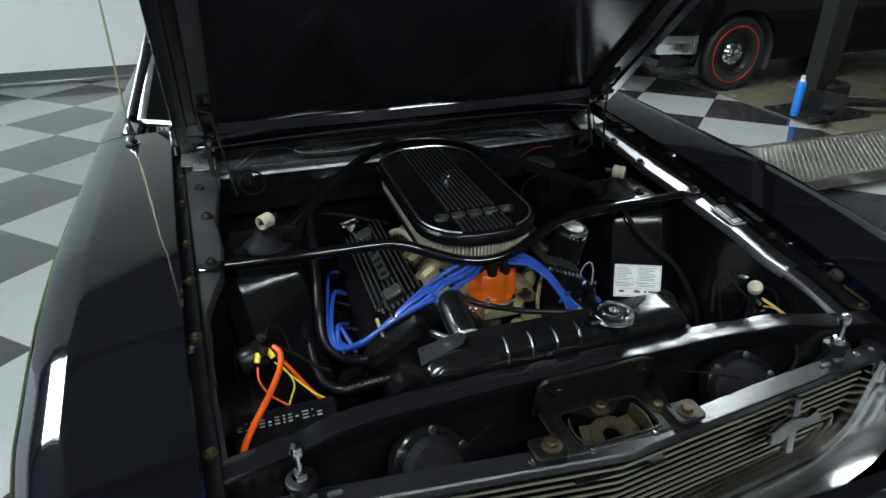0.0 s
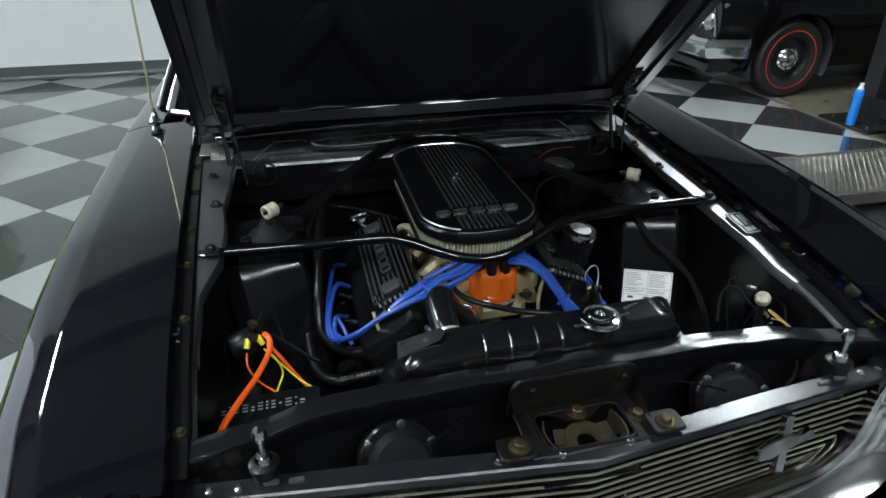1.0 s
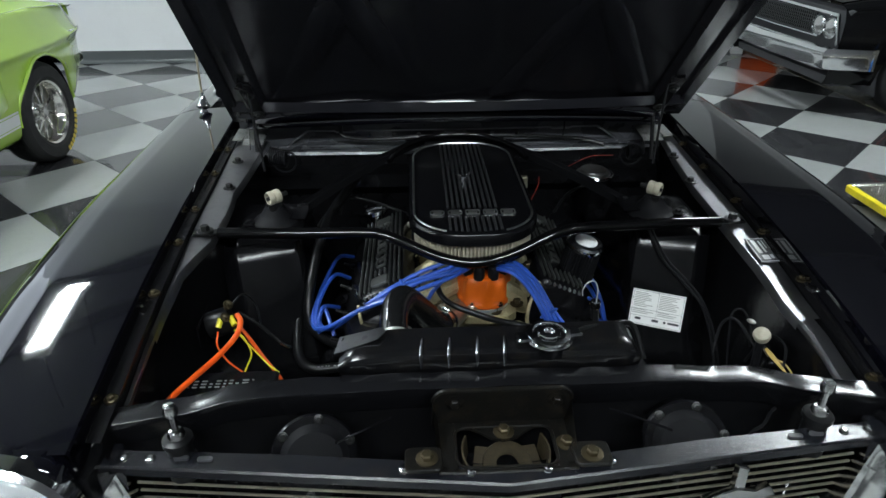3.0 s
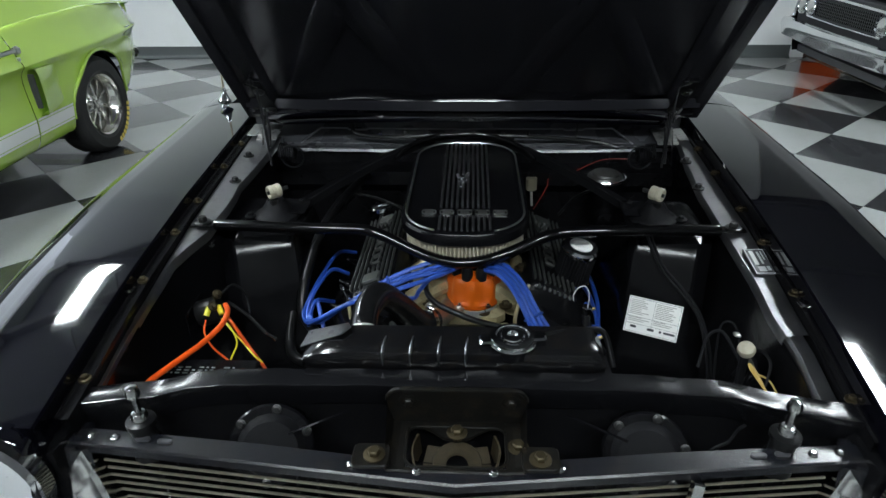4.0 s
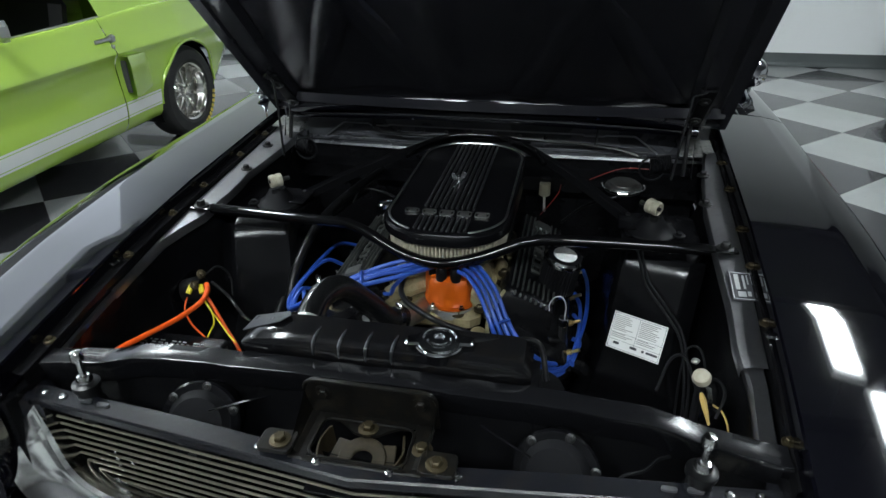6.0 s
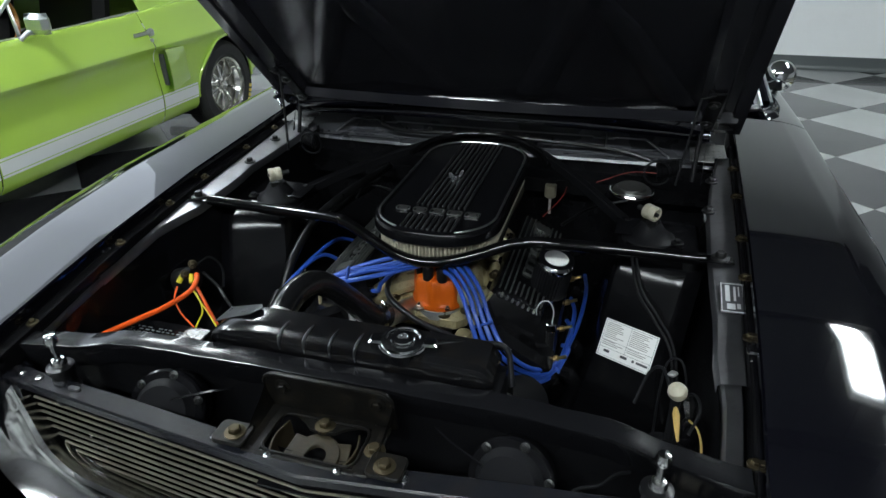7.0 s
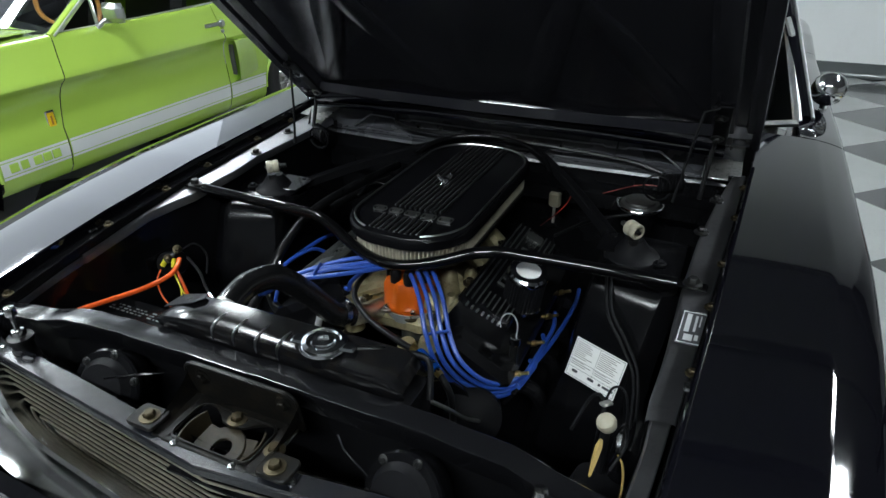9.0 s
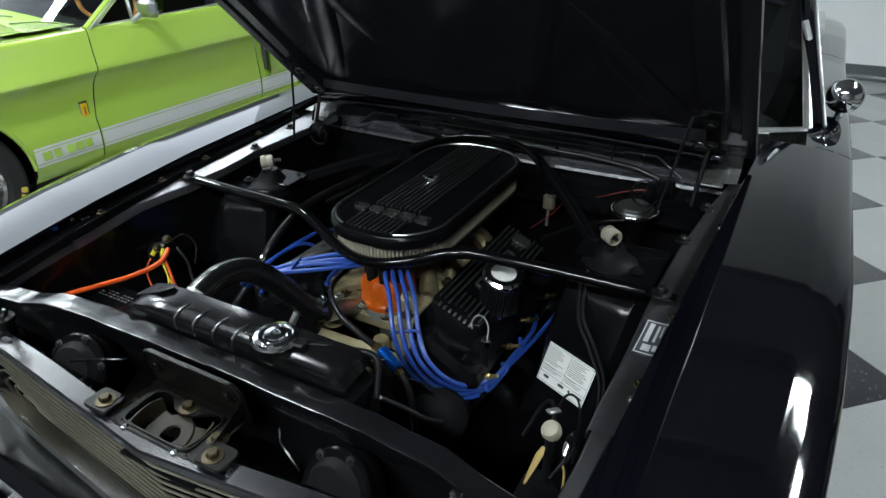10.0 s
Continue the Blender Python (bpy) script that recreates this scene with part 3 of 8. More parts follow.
def greenhouse(car, ox, oy, paint, fastback, pane=GLASS_TINT):
    """Roof, pillars, glass and cabin floor of a pony car."""
    o = Vector((ox, oy, 0))
    # base line of the glass, half width by u, and roof line
    base = [(0.83, 0.0), (0.86, 0.45), (0.93, 0.7), (1.02, 0.725)]
    # windscreen: bowed sheet
    rows = []
    for k in range(15):
        t = k / 14
        row = []
        for j in range(37):
            a = -1 + 2 * j / 36
            x = a * (0.785 - 0.108 * t)
            u = 0.67 + 0.24 * a * a + t * 0.56
            z = 0.925 + 0.36 * t - 0.03 * t * t
            row.append(Vector((x, u, z)) + o)
        rows.append(row)
    ws = part("windshield", Geo().grid(rows), GLASS_TINT, car, "clear tinted windshield glass")
    ws.visible_shadow = False
    edge = [r[-1] for r in rows]
    edge_l = [r[0] for r in rows]
    g = Geo()
    g.tube([Vector((v.x * 1.0, v.y, v.z)) for v in rows[0]], 0.011, 6)
    g.tube([v + Vector((0.006, 0, 0)) for v in edge], 0.013, 8)
    g.tube([v - Vector((0.006, 0, 0)) for v in edge_l], 0.013, 8)
    part("windshield_trim", g, STAINLESS, car, "chrome windshield trim")
    # roof and back
    prof = [(1.22, 1.255), (1.32, 1.285), (1.6, 1.305), (1.95, 1.29)]
    prof += [(2.4, 1.19), (2.9, 1.06), (3.3, 0.95), (3.7, 0.89)] if fastback else [(2.2, 1.25), (2.45, 1.1), (2.62, 0.96), (3.1, 0.93), (3.7, 0.885)]
    rows = []
    for u, z in prof:
        w = lerp([(1.2, 0.65), (1.6, 0.655), (2.0, 0.66), (2.6, 0.69), (3.0, 0.74), (3.7, 0.74)], u)
        rows.append([Vector((a * w, u, z - 0.045 * abs(a) ** 3)) + o for a in (-1, -0.9, -0.6, -0.3, 0, 0.3, 0.6, 0.9, 1)])
    part("roof", Geo().grid(rows), paint, car)
    for s in (-1, 1):
        g = Geo()
        back = -0.07 if fastback else 0.0
        a0, a1 = Vector((s * 0.808, 0.935 + back, 0.93)), Vector((s * 0.69, 1.42, 1.255))
        g.tube([a0 + o, a0.lerp(a1, 0.5) + o, a1 + o, Vector((s * 0.675, 1.6, 1.27)) + o, Vector((s * 0.68, 2.05, 1.235)) + o], lambda t: 0.019 - 0.003 * t, 8)
        part("pillar", g, paint, car)
        out = Vector((s * 0.022, 0.01, 0.004)) + o
        part("drip_rail", Geo().tube([a0 + out, a0.lerp(a1, 0.5) + out, a1 + out, Vector((s * 0.675, 1.6, 1.27)) + out, Vector((s * 0.68, 2.05, 1.235)) + out], 0.006, 8), STAINLESS, car, "bright drip rail")
        g = Geo()
        g.tube([Vector((s * 0.81, 0.97 + back, 0.94)) + o, Vector((s * 0.71, 1.42, 1.23)) + o, Vector((s * 0.695, 1.98, 1.225)) + o], 0.008, 6)
        g.tube([Vector((s * 0.79, 1.17, 0.935)) + o, Vector((s * 0.75, 1.19, 1.1)) + o, Vector((s * 0.715, 1.22, 1.17)) + o], 0.010, 6)
        g.tube([Vector((s * 0.79, 0.92 + back, 0.937)) + o, Vector((s * 0.795, 1.5, 0.94)) + o, Vector((s * 0.79, 2.08, 0.948)) + o], 0.008, 6)
        part("window_trim", g, STAINLESS, car, "chrome side window trim")
        rows = [[Vector((s * 0.80, u, 0.93)) + o, Vector((s * (0.80 - 0.1 * lerp([(0.95, 0.02), (1.42, 1), (2.05, 1)], u)), u, 0.93 + 0.3 * lerp([(0.95, 0.02), (1.42, 1), (2.05, 0.97)], u))) + o] for u in (0.95, 1.15, 1.42, 1.7, 2.05)]
        if not (fastback and s > 0):
            # the fastback's far pane is opaque near-black, standing in for cabin shade
            w = part("side_glass", Geo().grid(rows), CABIN if fastback else pane, car)
            w.visible_shadow = False
        # quarter between door glass and roof
        rows = [[Vector((s * 0.80, u, belt(u) + 0.012)) + o, Vector((s * lerp([(2.05, 0.68), (2.9, 0.73), (3.6, 0.74)], u), u, lerp([(2.05, 1.235), (2.4, 1.15), (2.9, 1.03), (3.6, 0.89)] if fastback else [(2.05, 1.235), (2.4, 1.1), (2.65, 0.95), (3.6, 0.89)], u))) + o] for u in (2.05, 2.2, 2.4, 2.65, 2.9, 3.6)]
        part("sail_panel", Geo().grid(rows), paint, car)
    # cabin tub, seats and dash
    g = Geo()
    g.box(o + Vector((0, 1.7, 0.33)), (1.5, 1.9, 0.06))
    g.box(o + Vector((0, 0.93, 0.8)), (1.4, 0.22, 0.2), chamfer=0.03)
    part("cabin_floor", g, CABIN, car)
    for x in (-0.38, 0.38):
        g = Geo()
        g.box(o + Vector((x, 1.62, 0.52)), (0.52, 0.5, 0.2), chamfer=0.05)
        g.box((0, 0, 0), (0.5, 0.14, 0.56), Matrix.Translation(o + Vector((x, 1.93, 0.8))) @ pose(0, 0, 0, -16), 0.05)
        part("seat", g, CABIN, car, "black vinyl bucket seat")
    g = Geo()
    c = Matrix.Translation(o + Vector((0.38, 1.36, 0.92))) @ pose(0, 0, 0, 65)
    g.tube([c @ Vector((0.19 * math.cos(a), 0.19 * math.sin(a), 0)) for a in [2 * math.pi * k / 28 for k in range(29)]], 0.013, 8)
    part("steering_wheel", g, WOOD_RIM, car, "wood-rimmed steering wheel")


def mirror_round(car, p, s):
    g = Geo()
    m = Matrix.Translation(p)
    g.lathe([(0.0, -0.05), (0.022, -0.047), (0.04, -0.034), (0.05, -0.012), (0.052, 0.004), (0.05, 0.01), (0.0, 0.01)], m @ pose(0, 0, 0, -82, 0, 8 * s), 28)
    g.tube([p + Vector((0, 0.0, -0.045)), p + Vector((-0.004 * s, 0.002, -0.085))], 0.011, 10)
    g.lathe([(0.03, -0.012), (0.026, 0.0), (0.014, 0.012), (0.0, 0.014)], Matrix.Translation(p + Vector((-0.006 * s, 0.0, -0.085))), 20)
    return part("wing_mirror", g, CHROME, car, "round chrome wing mirror")


def door_handle(car, p, s):
    g = Geo()
    g.box(p + Vector((0.012 * s, 0, 0)), (0.012, 0.17, 0.022), chamfer=0.005)
    g.box(p + Vector((0.008 * s, 0.07, -0.002)), (0.03, 0.045, 0.045), chamfer=0.009)
    g.lathe([(0.011, -0.01), (0.011, 0.012), (0.0, 0.014)], Matrix.Translation(p + Vector((0, 0.07, -0.05))) @ pose(0, 0, 0, 0, 90 * s, 0), 14)
    part("door_handle", g, STAINLESS, car, "chrome door handle")


# ---------- the black car with its hood up ----------
BY = 0.95          # front axle
FRONT = 0.255      # front end of the fenders


def lip(y):
    """Inner edge of the gutter: half width and height."""
    return lerp([(0.2, 0.595), (0.5, 0.62), (0.95, 0.648), (1.55, 0.683), (1.8, 0.70)], y), lerp([(0.2, 0.855), (0.4, 0.872), (0.64, 0.9), (0.9, 0.915), (1.5, 0.924), (1.8, 0.93)], y)


def fender_edge(y):
    """Inner edge of a fender top, level with its crown."""
    return lip(y)[0], belt(y - BY) + 0.006


def rail_inner(y, s=1):
    if s < 0:
        return lerp([(0.36, 0.572), (0.6, 0.594), (0.74, 0.597), (0.78, 0.587), (0.855, 0.567), (1.0, 0.564), (1.1, 0.575), (1.25, 0.567), (1.47, 0.563)], y)
    return lerp([(0.36, 0.558), (0.42, 0.566), (0.5, 0.573), (0.6, 0.573), (0.7, 0.580), (0.9, 0.582), (1.1, 0.592), (1.3, 0.614), (1.5, 0.645)], y)


RIGHT_RISE = 0.011     # the right-hand apron sits a little higher than the left


def rail_height(y, s=1):
    return (RIGHT_RISE if s < 0 else 0.0) + lerp([(0.36, 0.818), (0.42, 0.823), (0.5, 0.834), (0.585, 0.837), (0.7, 0.850), (0.9, 0.866), (1.12, 0.872), (1.5, 0.884)], y)


def grille_y(x):
    """Front line of the grille header, a shallow V."""
    return 0.229 + 0.062 * abs(x) / 0.576


def black_car():
    car = thing("black_car", (0, BY, 0), "gloss black vintage pony car with its hood raised", "car")
    # fenders, doors, quarters
    for s in (-1, 1):
        def inner(u):
            x, z = fender_edge(u + BY)
            w, zb = half_width(u) - 0.093, belt(u) + 0.0022
            top = [(x, z - 0.05), (x, z - 0.004), (x + 0.003, z)]
            for t in (0.15, 0.35, 0.55, 0.75, 0.9):
                top.append((x + (w - x) * t, z + (zb - z) * t + 0.005 * t * (1 - t)))
            return top
        g = side_panel(FRONT - BY, 0.745, s, inner, [(0, 0.33, 0.37)], origin=(0, BY, 0))
        part("fender", g, PAINT_BLACK, car, "gloss black front fender")
        mid = lambda u: [(0.79, belt(u) - 0.02), (0.79, belt(u) + 0.006)]
        part("door", side_panel(0.752, 2.0, s, mid, origin=(0, BY, 0)), PAINT_BLACK, car)
        part("quarter_panel", side_panel(2.007, 3.72, s, mid, [(2.743, 0.33, 0.36)], origin=(0, BY, 0)), PAINT_BLACK, car)
        door_handle(car, Vector((s * 0.88, BY + 1.88, 0.82)), s)
        wheel(car, (s * 0.75, BY, 0.325), s)
        wheel(car, (s * 0.75, BY + 2.743, 0.325), s)
        # cowl corner between fender and windshield
        g = Geo()
        g.grid([[(s * 0.70, y, 0.926 - 0.0 * k), (s * 0.6, y + 0.0, 0.93), (s * 0.4, y - 0.02, 0.945), (0, y - 0.05, 0.95)] for k, y in enumerate((1.56, 1.62, 1.7, 1.79))])
        part("cowl_top", g, PAINT_BLACK, car)
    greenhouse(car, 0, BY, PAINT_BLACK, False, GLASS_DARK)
    mirror_round(car, Vector((0.868, 2.06, 0.985)), 1)
    # rear and front closing panels
    g = Geo()
    g.box((0, BY + 3.7, 0.62), (1.6, 0.05, 0.5), chamfer=0.02)
    g.box((0, BY + 1.4, 0.24), (1.56, 4.0, 0.03))
    part("underbody", g, SHADE_BLACK, car)
    front_end(car)
    hood(car)
    bay(car)
    return car


def front_end(car):
    # header panel over the grille
    n = 24
    xs = [-0.6 + 1.2 * k / n for k in range(n + 1)]
    g = Geo()
    rings = []
    for x in xs:
        y = grille_y(x)
        w = lerp([(0, 0.026), (0.14, 0.034), (0.3, 0.036), (0.6, 0.03)], abs(x))
        z = 0.80
        rings.append([(x, y + 0.004, z - 0.02), (x, y, z - 0.016), (x, y, z - 0.003), (x, y + 0.003, z), (x, y + w, z + 0.002), (x, y + w + 0.002, z - 0.004), (x, y + w, z - 0.02)])
    g.loft(rings)
    header = part("header_panel", g, HEADER_GREY, car, "dusty grey-black grille header panel")
    for s in (-1, 1):
        for x in (0.055, 0.15, 0.52, 0.56):
            part("screw", Geo().bolt((s * x, grille_y(x) + 0.018, 0.802), 0.004, 0.004), CHROME_WORN, header)
        for x in (0.44, 0.475):
            part("slot", Geo().prism([(px + s * x, py + grille_y(x) + 0.02) for px, py in rounded(0.022, 0.008, 0.0035, 3)], 0.795, 0.8045), INK, header)
    for s in (-1, 1):
        g = Geo()
        g.loft([[(s * 0.575, 0.285, z), (s * 0.655, 0.27, z), (s * 0.655, 0.33, z), (s * 0.575, 0.34, z)] for z in (0.785, 0.797)])
        g.grid([[(s * 0.555, 0.29, 0.79), (s * 0.66, 0.265, 0.79)], [(s * 0.56, 0.288, 0.70), (s * 0.655, 0.262, 0.70)], [(s * 0.56, 0.288, 0.6), (s * 0.64, 0.262, 0.58)]])
        part("grille_end_panel", g, HEADER_GREY, car)
    # grille slats
    grille = part("grille_backing", Geo().grid([[(x, grille_y(x) + 0.05 + (0.79 - z) * 0.2, z) for x in xs[2:-2]] for z in (0.785, 0.69, 0.6)]), SHADE_BLACK, car)
    for k in range(10):
        z = 0.772 - k * 0.0182
        g = Geo()
        rings = []
        for x in (-0.55, -0.3, -0.004, 0.004, 0.3, 0.55):
            y = grille_y(x) + 0.012 + k * 0.0018
            rings.append([(x, y, z - 0.0014), (x, y, z + 0.0008), (x, y + 0.0016, z + 0.0014), (x, y + 0.004, z + 0.0006), (x, y + 0.004, z - 0.0014)])
        g.loft(rings)
        part("slat", g, GRILLE_METAL, grille)
    g = Geo()
    for k in range(34):
        x = -0.54 + k * 0.0327
        g.box((x, grille_y(x) + 0.045, 0.69), (0.004, 0.012, 0.18))
    part("grille_rib", g, SHADE_BLACK, grille)
    # bright flared surround, open at the top
    path = [(-0.565, 0.79), (-0.552, 0.735), (-0.545, 0.69), (-0.53, 0.645), (-0.49, 0.615), (-0.42, 0.604), (-0.2, 0.6), (0, 0.599)]
    path += [(-x, z) for x, z in reversed(path[:-1])]
    sm = spline([(x, 0, z) for x, z in path], 5)
    rings = []
    for k, p in enumerate(sm):
        d = (sm[min(k + 1, len(sm) - 1)] - sm[max(k - 1, 0)]).normalized()
        o = Vector((d.z, 0, -d.x))
        if o.dot(Vector((p.x, 0, p.z - 0.72))) < 0:
            o = -o
        up = min(1.0, max(0.0, (p.z - 0.72) / 0.07))
        wd = 0.068
        y = grille_y(p.x)
        dz = -0.07 * up
        rings.append([tuple(p + Vector((0, y + 0.03, 0))), tuple(p + Vector((0, y - 0.004, 0)) + o * 0.002), tuple(p + Vector((0, y - 0.01, 0)) + o * 0.008 + Vector((0, 0, dz * 0.1))),
                      tuple(p + Vector((0, y - 0.012, 0)) + o * wd * 0.35 + Vector((0, 0, dz * 0.35))), tuple(p + Vector((0, y - 0.03, 0)) + o * wd * 0.75 + Vector((0, 0, dz * 0.75))),
                      tuple(p + Vector((0, y - 0.055, 0)) + o * wd * 0.95 + Vector((0, 0, dz * 0.95))), tuple(p + Vector((0, y - 0.052, 0)) + o * wd * 1.06 + Vector((0, 0, dz))), tuple(p + Vector((0, y - 0.02, 0)) + o * wd * 1.1 + Vector((0, 0, dz)))])
    part("grille_surround", Geo().loft(rings, closed=False), CHROME_WORN, car, "flared bright metal grille surround")
    # running-horse badge as plain bright shapes
    m = facing((0.336, grille_y(0.336) - 0.012, 0.735), (0.05, -1, 0.25))
    g = Geo()
    g.prism([(-0.016, -0.05), (0.0, -0.053), (0.018, 0.048), (0.002, 0.052)], 0, 0.012, m, 0.002)
    g.prism([(-0.055, -0.018), (-0.03, -0.02), (-0.008, -0.01), (0.03, -0.002), (0.06, 0.004), (0.05, 0.02), (0.03, 0.012), (0.0, 0.018), (-0.03, 0.01), (-0.05, 0.004)], 0.004, 0.016, m, 0.002)
    part("badge", g, CHROME_WORN, car, "small bright running-shape grille badge")
    # headlights and their buckets
    for s in (-1, 1):
        c = Vector((s * 0.695, 0.225, 0.775))
        n = 36
        def edge(a, grow):
            dx, dz = math.cos(a), math.sin(a)
            x1 = 0.18 if dx * s > 0 else 0.095
            z1 = 0.095 if dz > 0 else 0.175
            r = 1 / max((abs(dx / x1) ** 5 + abs(dz / z1) ** 5) ** 0.2, 1e-6)
            return r * grow
        def ring(y, f, lean=0.0):
            out = []
            for k in range(n):
                a = 2 * math.pi * k / n
                out.append((c.x + f(a) * math.cos(a), y + lean * max(0.0, math.sin(a)), c.z + f(a) * math.sin(a)))
            return out
        g = Geo()
        g.loft([ring(0.262, lambda a: edge(a, 0.99)), ring(0.24, lambda a: edge(a, 0.985), 0.01), ring(0.215, lambda a: edge(a, 0.95), 0.03), ring(0.212, lambda a: max(0.104, edge(a, 0.9)), 0.03),
                ring(0.222, lambda a: 0.1, 0.01), ring(0.27, lambda a: 0.096)], cap=False)
        b = part("headlight_bucket", g, PAINT_BLACK, car, "black headlight surround")
        mm = Matrix.Translation(c) @ pose(0, 0, 0, 90, 0, 0)
        hl = part("headlight_ring", Geo().lathe([(0.088, -0.02), (0.09, 0.006), (0.098, 0.012), (0.105, 0.004), (0.106, -0.02)], mm, 40, cap=False), CHROME, car)
        part("reflector", Geo().lathe([(0.088, 0.0), (0.07, -0.03), (0.04, -0.052), (0.0, -0.06)], mm, 36, cap=False), CHROME, hl)
        prof = [(0.0, 0.03)] + [(0.09 * math.sin(t), 0.03 * math.cos(t) ** 1.0) for t in [math.pi / 2 * k / 9 for k in range(1, 10)]]
        ln = part("lens", Geo().lathe(prof, mm, 40, cap=False), GLASS_CLEAR, hl, "clear ribbed sealed-beam lens")
        ln.visible_shadow = False
        g = Geo()
        for k in range(9):
            x = -0.07 + k * 0.0175
            hgt = math.sqrt(max(0, 0.082 ** 2 - x * x))
            g.box((0, 0, 0), (0.002, hgt * 1.9, 0.003), mm @ Matrix.Translation((x, 0, 0.012)))
        part("lens_rib", g, GLASS_CLEAR, hl)
    # bumper and valance
    rings = []
    for k in range(25):
        x = -0.9 + 1.8 * k / 24
        y = 0.10 + 0.05 * (abs(x) / 0.9) + 0.22 * max(0, (abs(x) - 0.78) / 0.12) ** 2
        rings.append([(x, y + 0.04, 0.53), (x, y + 0.01, 0.525), (x, y - 0.012, 0.505), (x, y - 0.018, 0.47), (x, y - 0.008, 0.435), (x, y + 0.01, 0.42), (x, y + 0.04, 0.42)])
    part("front_bumper", Geo().loft(rings), CHROME, car, "slim chrome front bumper")
    g = Geo()
    g.grid([[(x, 0.2 + 0.04 * abs(x), 0.56), (x, 0.17 + 0.06 * abs(x), 0.53), (x, 0.19 + 0.06 * abs(x), 0.4), (x, 0.26 + 0.06 * abs(x), 0.3)] for x in (-0.86, -0.5, 0, 0.5, 0.86)])
    part("front_valance", g, PAINT_BLACK, car)


HINGE_X, HINGE_Y, HINGE_Z, OPEN = 0.013, 1.475, 0.951, 41.6


def hood(car):
    """The raised hood: outer skin, inner frame, hinge arms and springs."""
    m = Matrix.Translation((HINGE_X, HINGE_Y, HINGE_Z)) @ pose(0, 0, 0, -OPEN, 0, 0)
    # local frame: -y runs forward from the hinge edge, z is the outer side
    def w(d):
        return lerp([(0, 0.673), (0.6, 0.641), (1.0, 0.619), (1.2, 0.606)], d)
    rows = []
    for d in np.linspace(0, 1.2, 13):
        rows.append([(a * w(d), -d, 0.035 + 0.02 * (1 - a * a) - 0.02 * max(0, abs(a) - 0.93) / 0.07) for a in (-1, -0.97, -0.93, -0.6, -0.25, 0, 0.25, 0.6, 0.93, 0.97, 1)])
    h = part("hood", Geo().grid([[m @ Vector(p) for p in r] for r in rows]), PAINT_BLACK, car, "gloss black hood skin")
    # folded outer edges
    g = Geo()
    for s in (-1, 1):
        rings = []
        for d in np.linspace(0, 1.2, 13):
            x = s * w(d)
            rings.append([m @ Vector(p) for p in ((x, -d, 0.02), (x + s * 0.002, -d, 0.008), (x, -d, 0.0), (x - s * 0.03, -d, 0.0), (x - s * 0.034, -d, 0.008), (x - s * 0.055, -d, 0.01), (x - s * 0.06, -d, -0.004), (x - s * 0.1, -d, -0.006), (x - s * 0.115, -d, 0.012))])
        g.loft(rings, closed=False)
    for d in (0.0, 1.14):
        rings = []
        for x in np.linspace(-0.65, 0.65, 21):
            bow = -0.012 * (1 - (x / 0.65) ** 2)
            rings.append([m @ Vector((x, -d - dy, dz + bow)) for dy, dz in ((0.0, 0.03), (-0.004, 0.012), (0.006, 0.0), (0.03, -0.004), (0.045, 0.004), (0.06, 0.002), (0.085, -0.008), (0.11, 0.01))])
        g.loft(rings, closed=False)
    part("hood_frame", g, HOOD_BLACK, h, "black folded hood inner frame")
    rows = [[(x, 1.462, 0.95), (x, 1.462, 0.975 + 0.02 * (1 - (x / 0.62) ** 2)), (x, 1.452, 0.99 + 0.03 * (1 - (x / 0.62) ** 2)), (x, 1.42, 1.02 + 0.02 * (1 - (x / 0.62) ** 2))] for x in np.linspace(-0.62, 0.62, 21)]
    part("hood_rear_flange", Geo().grid(rows), HOOD_BLACK, h)
    # rolled rear lips
    for half, z0, rise, y0, r in ((0.58, 0.976, 0.028, 1.41, 0.032), (0.61, 0.945, 0.012, 1.44, 0.02)):
        rings = []
        for x in np.linspace(-half, half, 25):
            zc = z0 + rise * (1 - (x / half) ** 2)
            rings.append([(x, y0 + r - r * math.cos(t), zc + r * math.sin(t)) for t in np.linspace(-0.5, 1.1, 9)])
        part("hood_lip", Geo().loft(rings, closed=False), PAINT_BLACK, h, "rolled gloss black hood lip")
    rows = [[m @ Vector((a * (w(d) - 0.1), -d, 0.016 + 0.004 * math.sin(a * 9))) for a in np.linspace(-1, 1, 15)] for d in np.linspace(0.08, 1.15, 9)]
    part("hood_inner_skin", Geo().grid(rows), HOOD_BLACK, h)
    g = Geo()
    for s in (-1, 1):
        for x0, d0, x1, d1 in ((0.12, 0.12, 0.46, 1.1), (0.5, 0.12, 0.2, 0.75)):
            rings = []
            for t in np.linspace(0, 1, 8):
                x, d = s * (x0 + (x1 - x0) * t), d0 + (d1 - d0) * t
                rings.append([m @ Vector((x + dx, -d, dz)) for dx, dz in ((-0.045, 0.016), (-0.026, 0.012), (0.026, 0.012), (0.045, 0.016))])
            part("hood_brace", Geo().loft(rings, closed=False), HOOD_BLACK, h)
    for s in (-1, 1):
        hp = part("hinge_plate", Geo().box((s * 0.58, -0.14, -0.01), (0.035, 0.2, 0.006), m, 0.002), FLAT_BLACK, h)
        for d in (0.09, 0.2):
            part("hinge_bolt", Geo().bolt(m @ Vector((s * 0.575, -d, -0.02)), 0.009, 0.008, m.to_3x3() @ Vector((0, 0, -1))), BOLT_BLACK, hp)
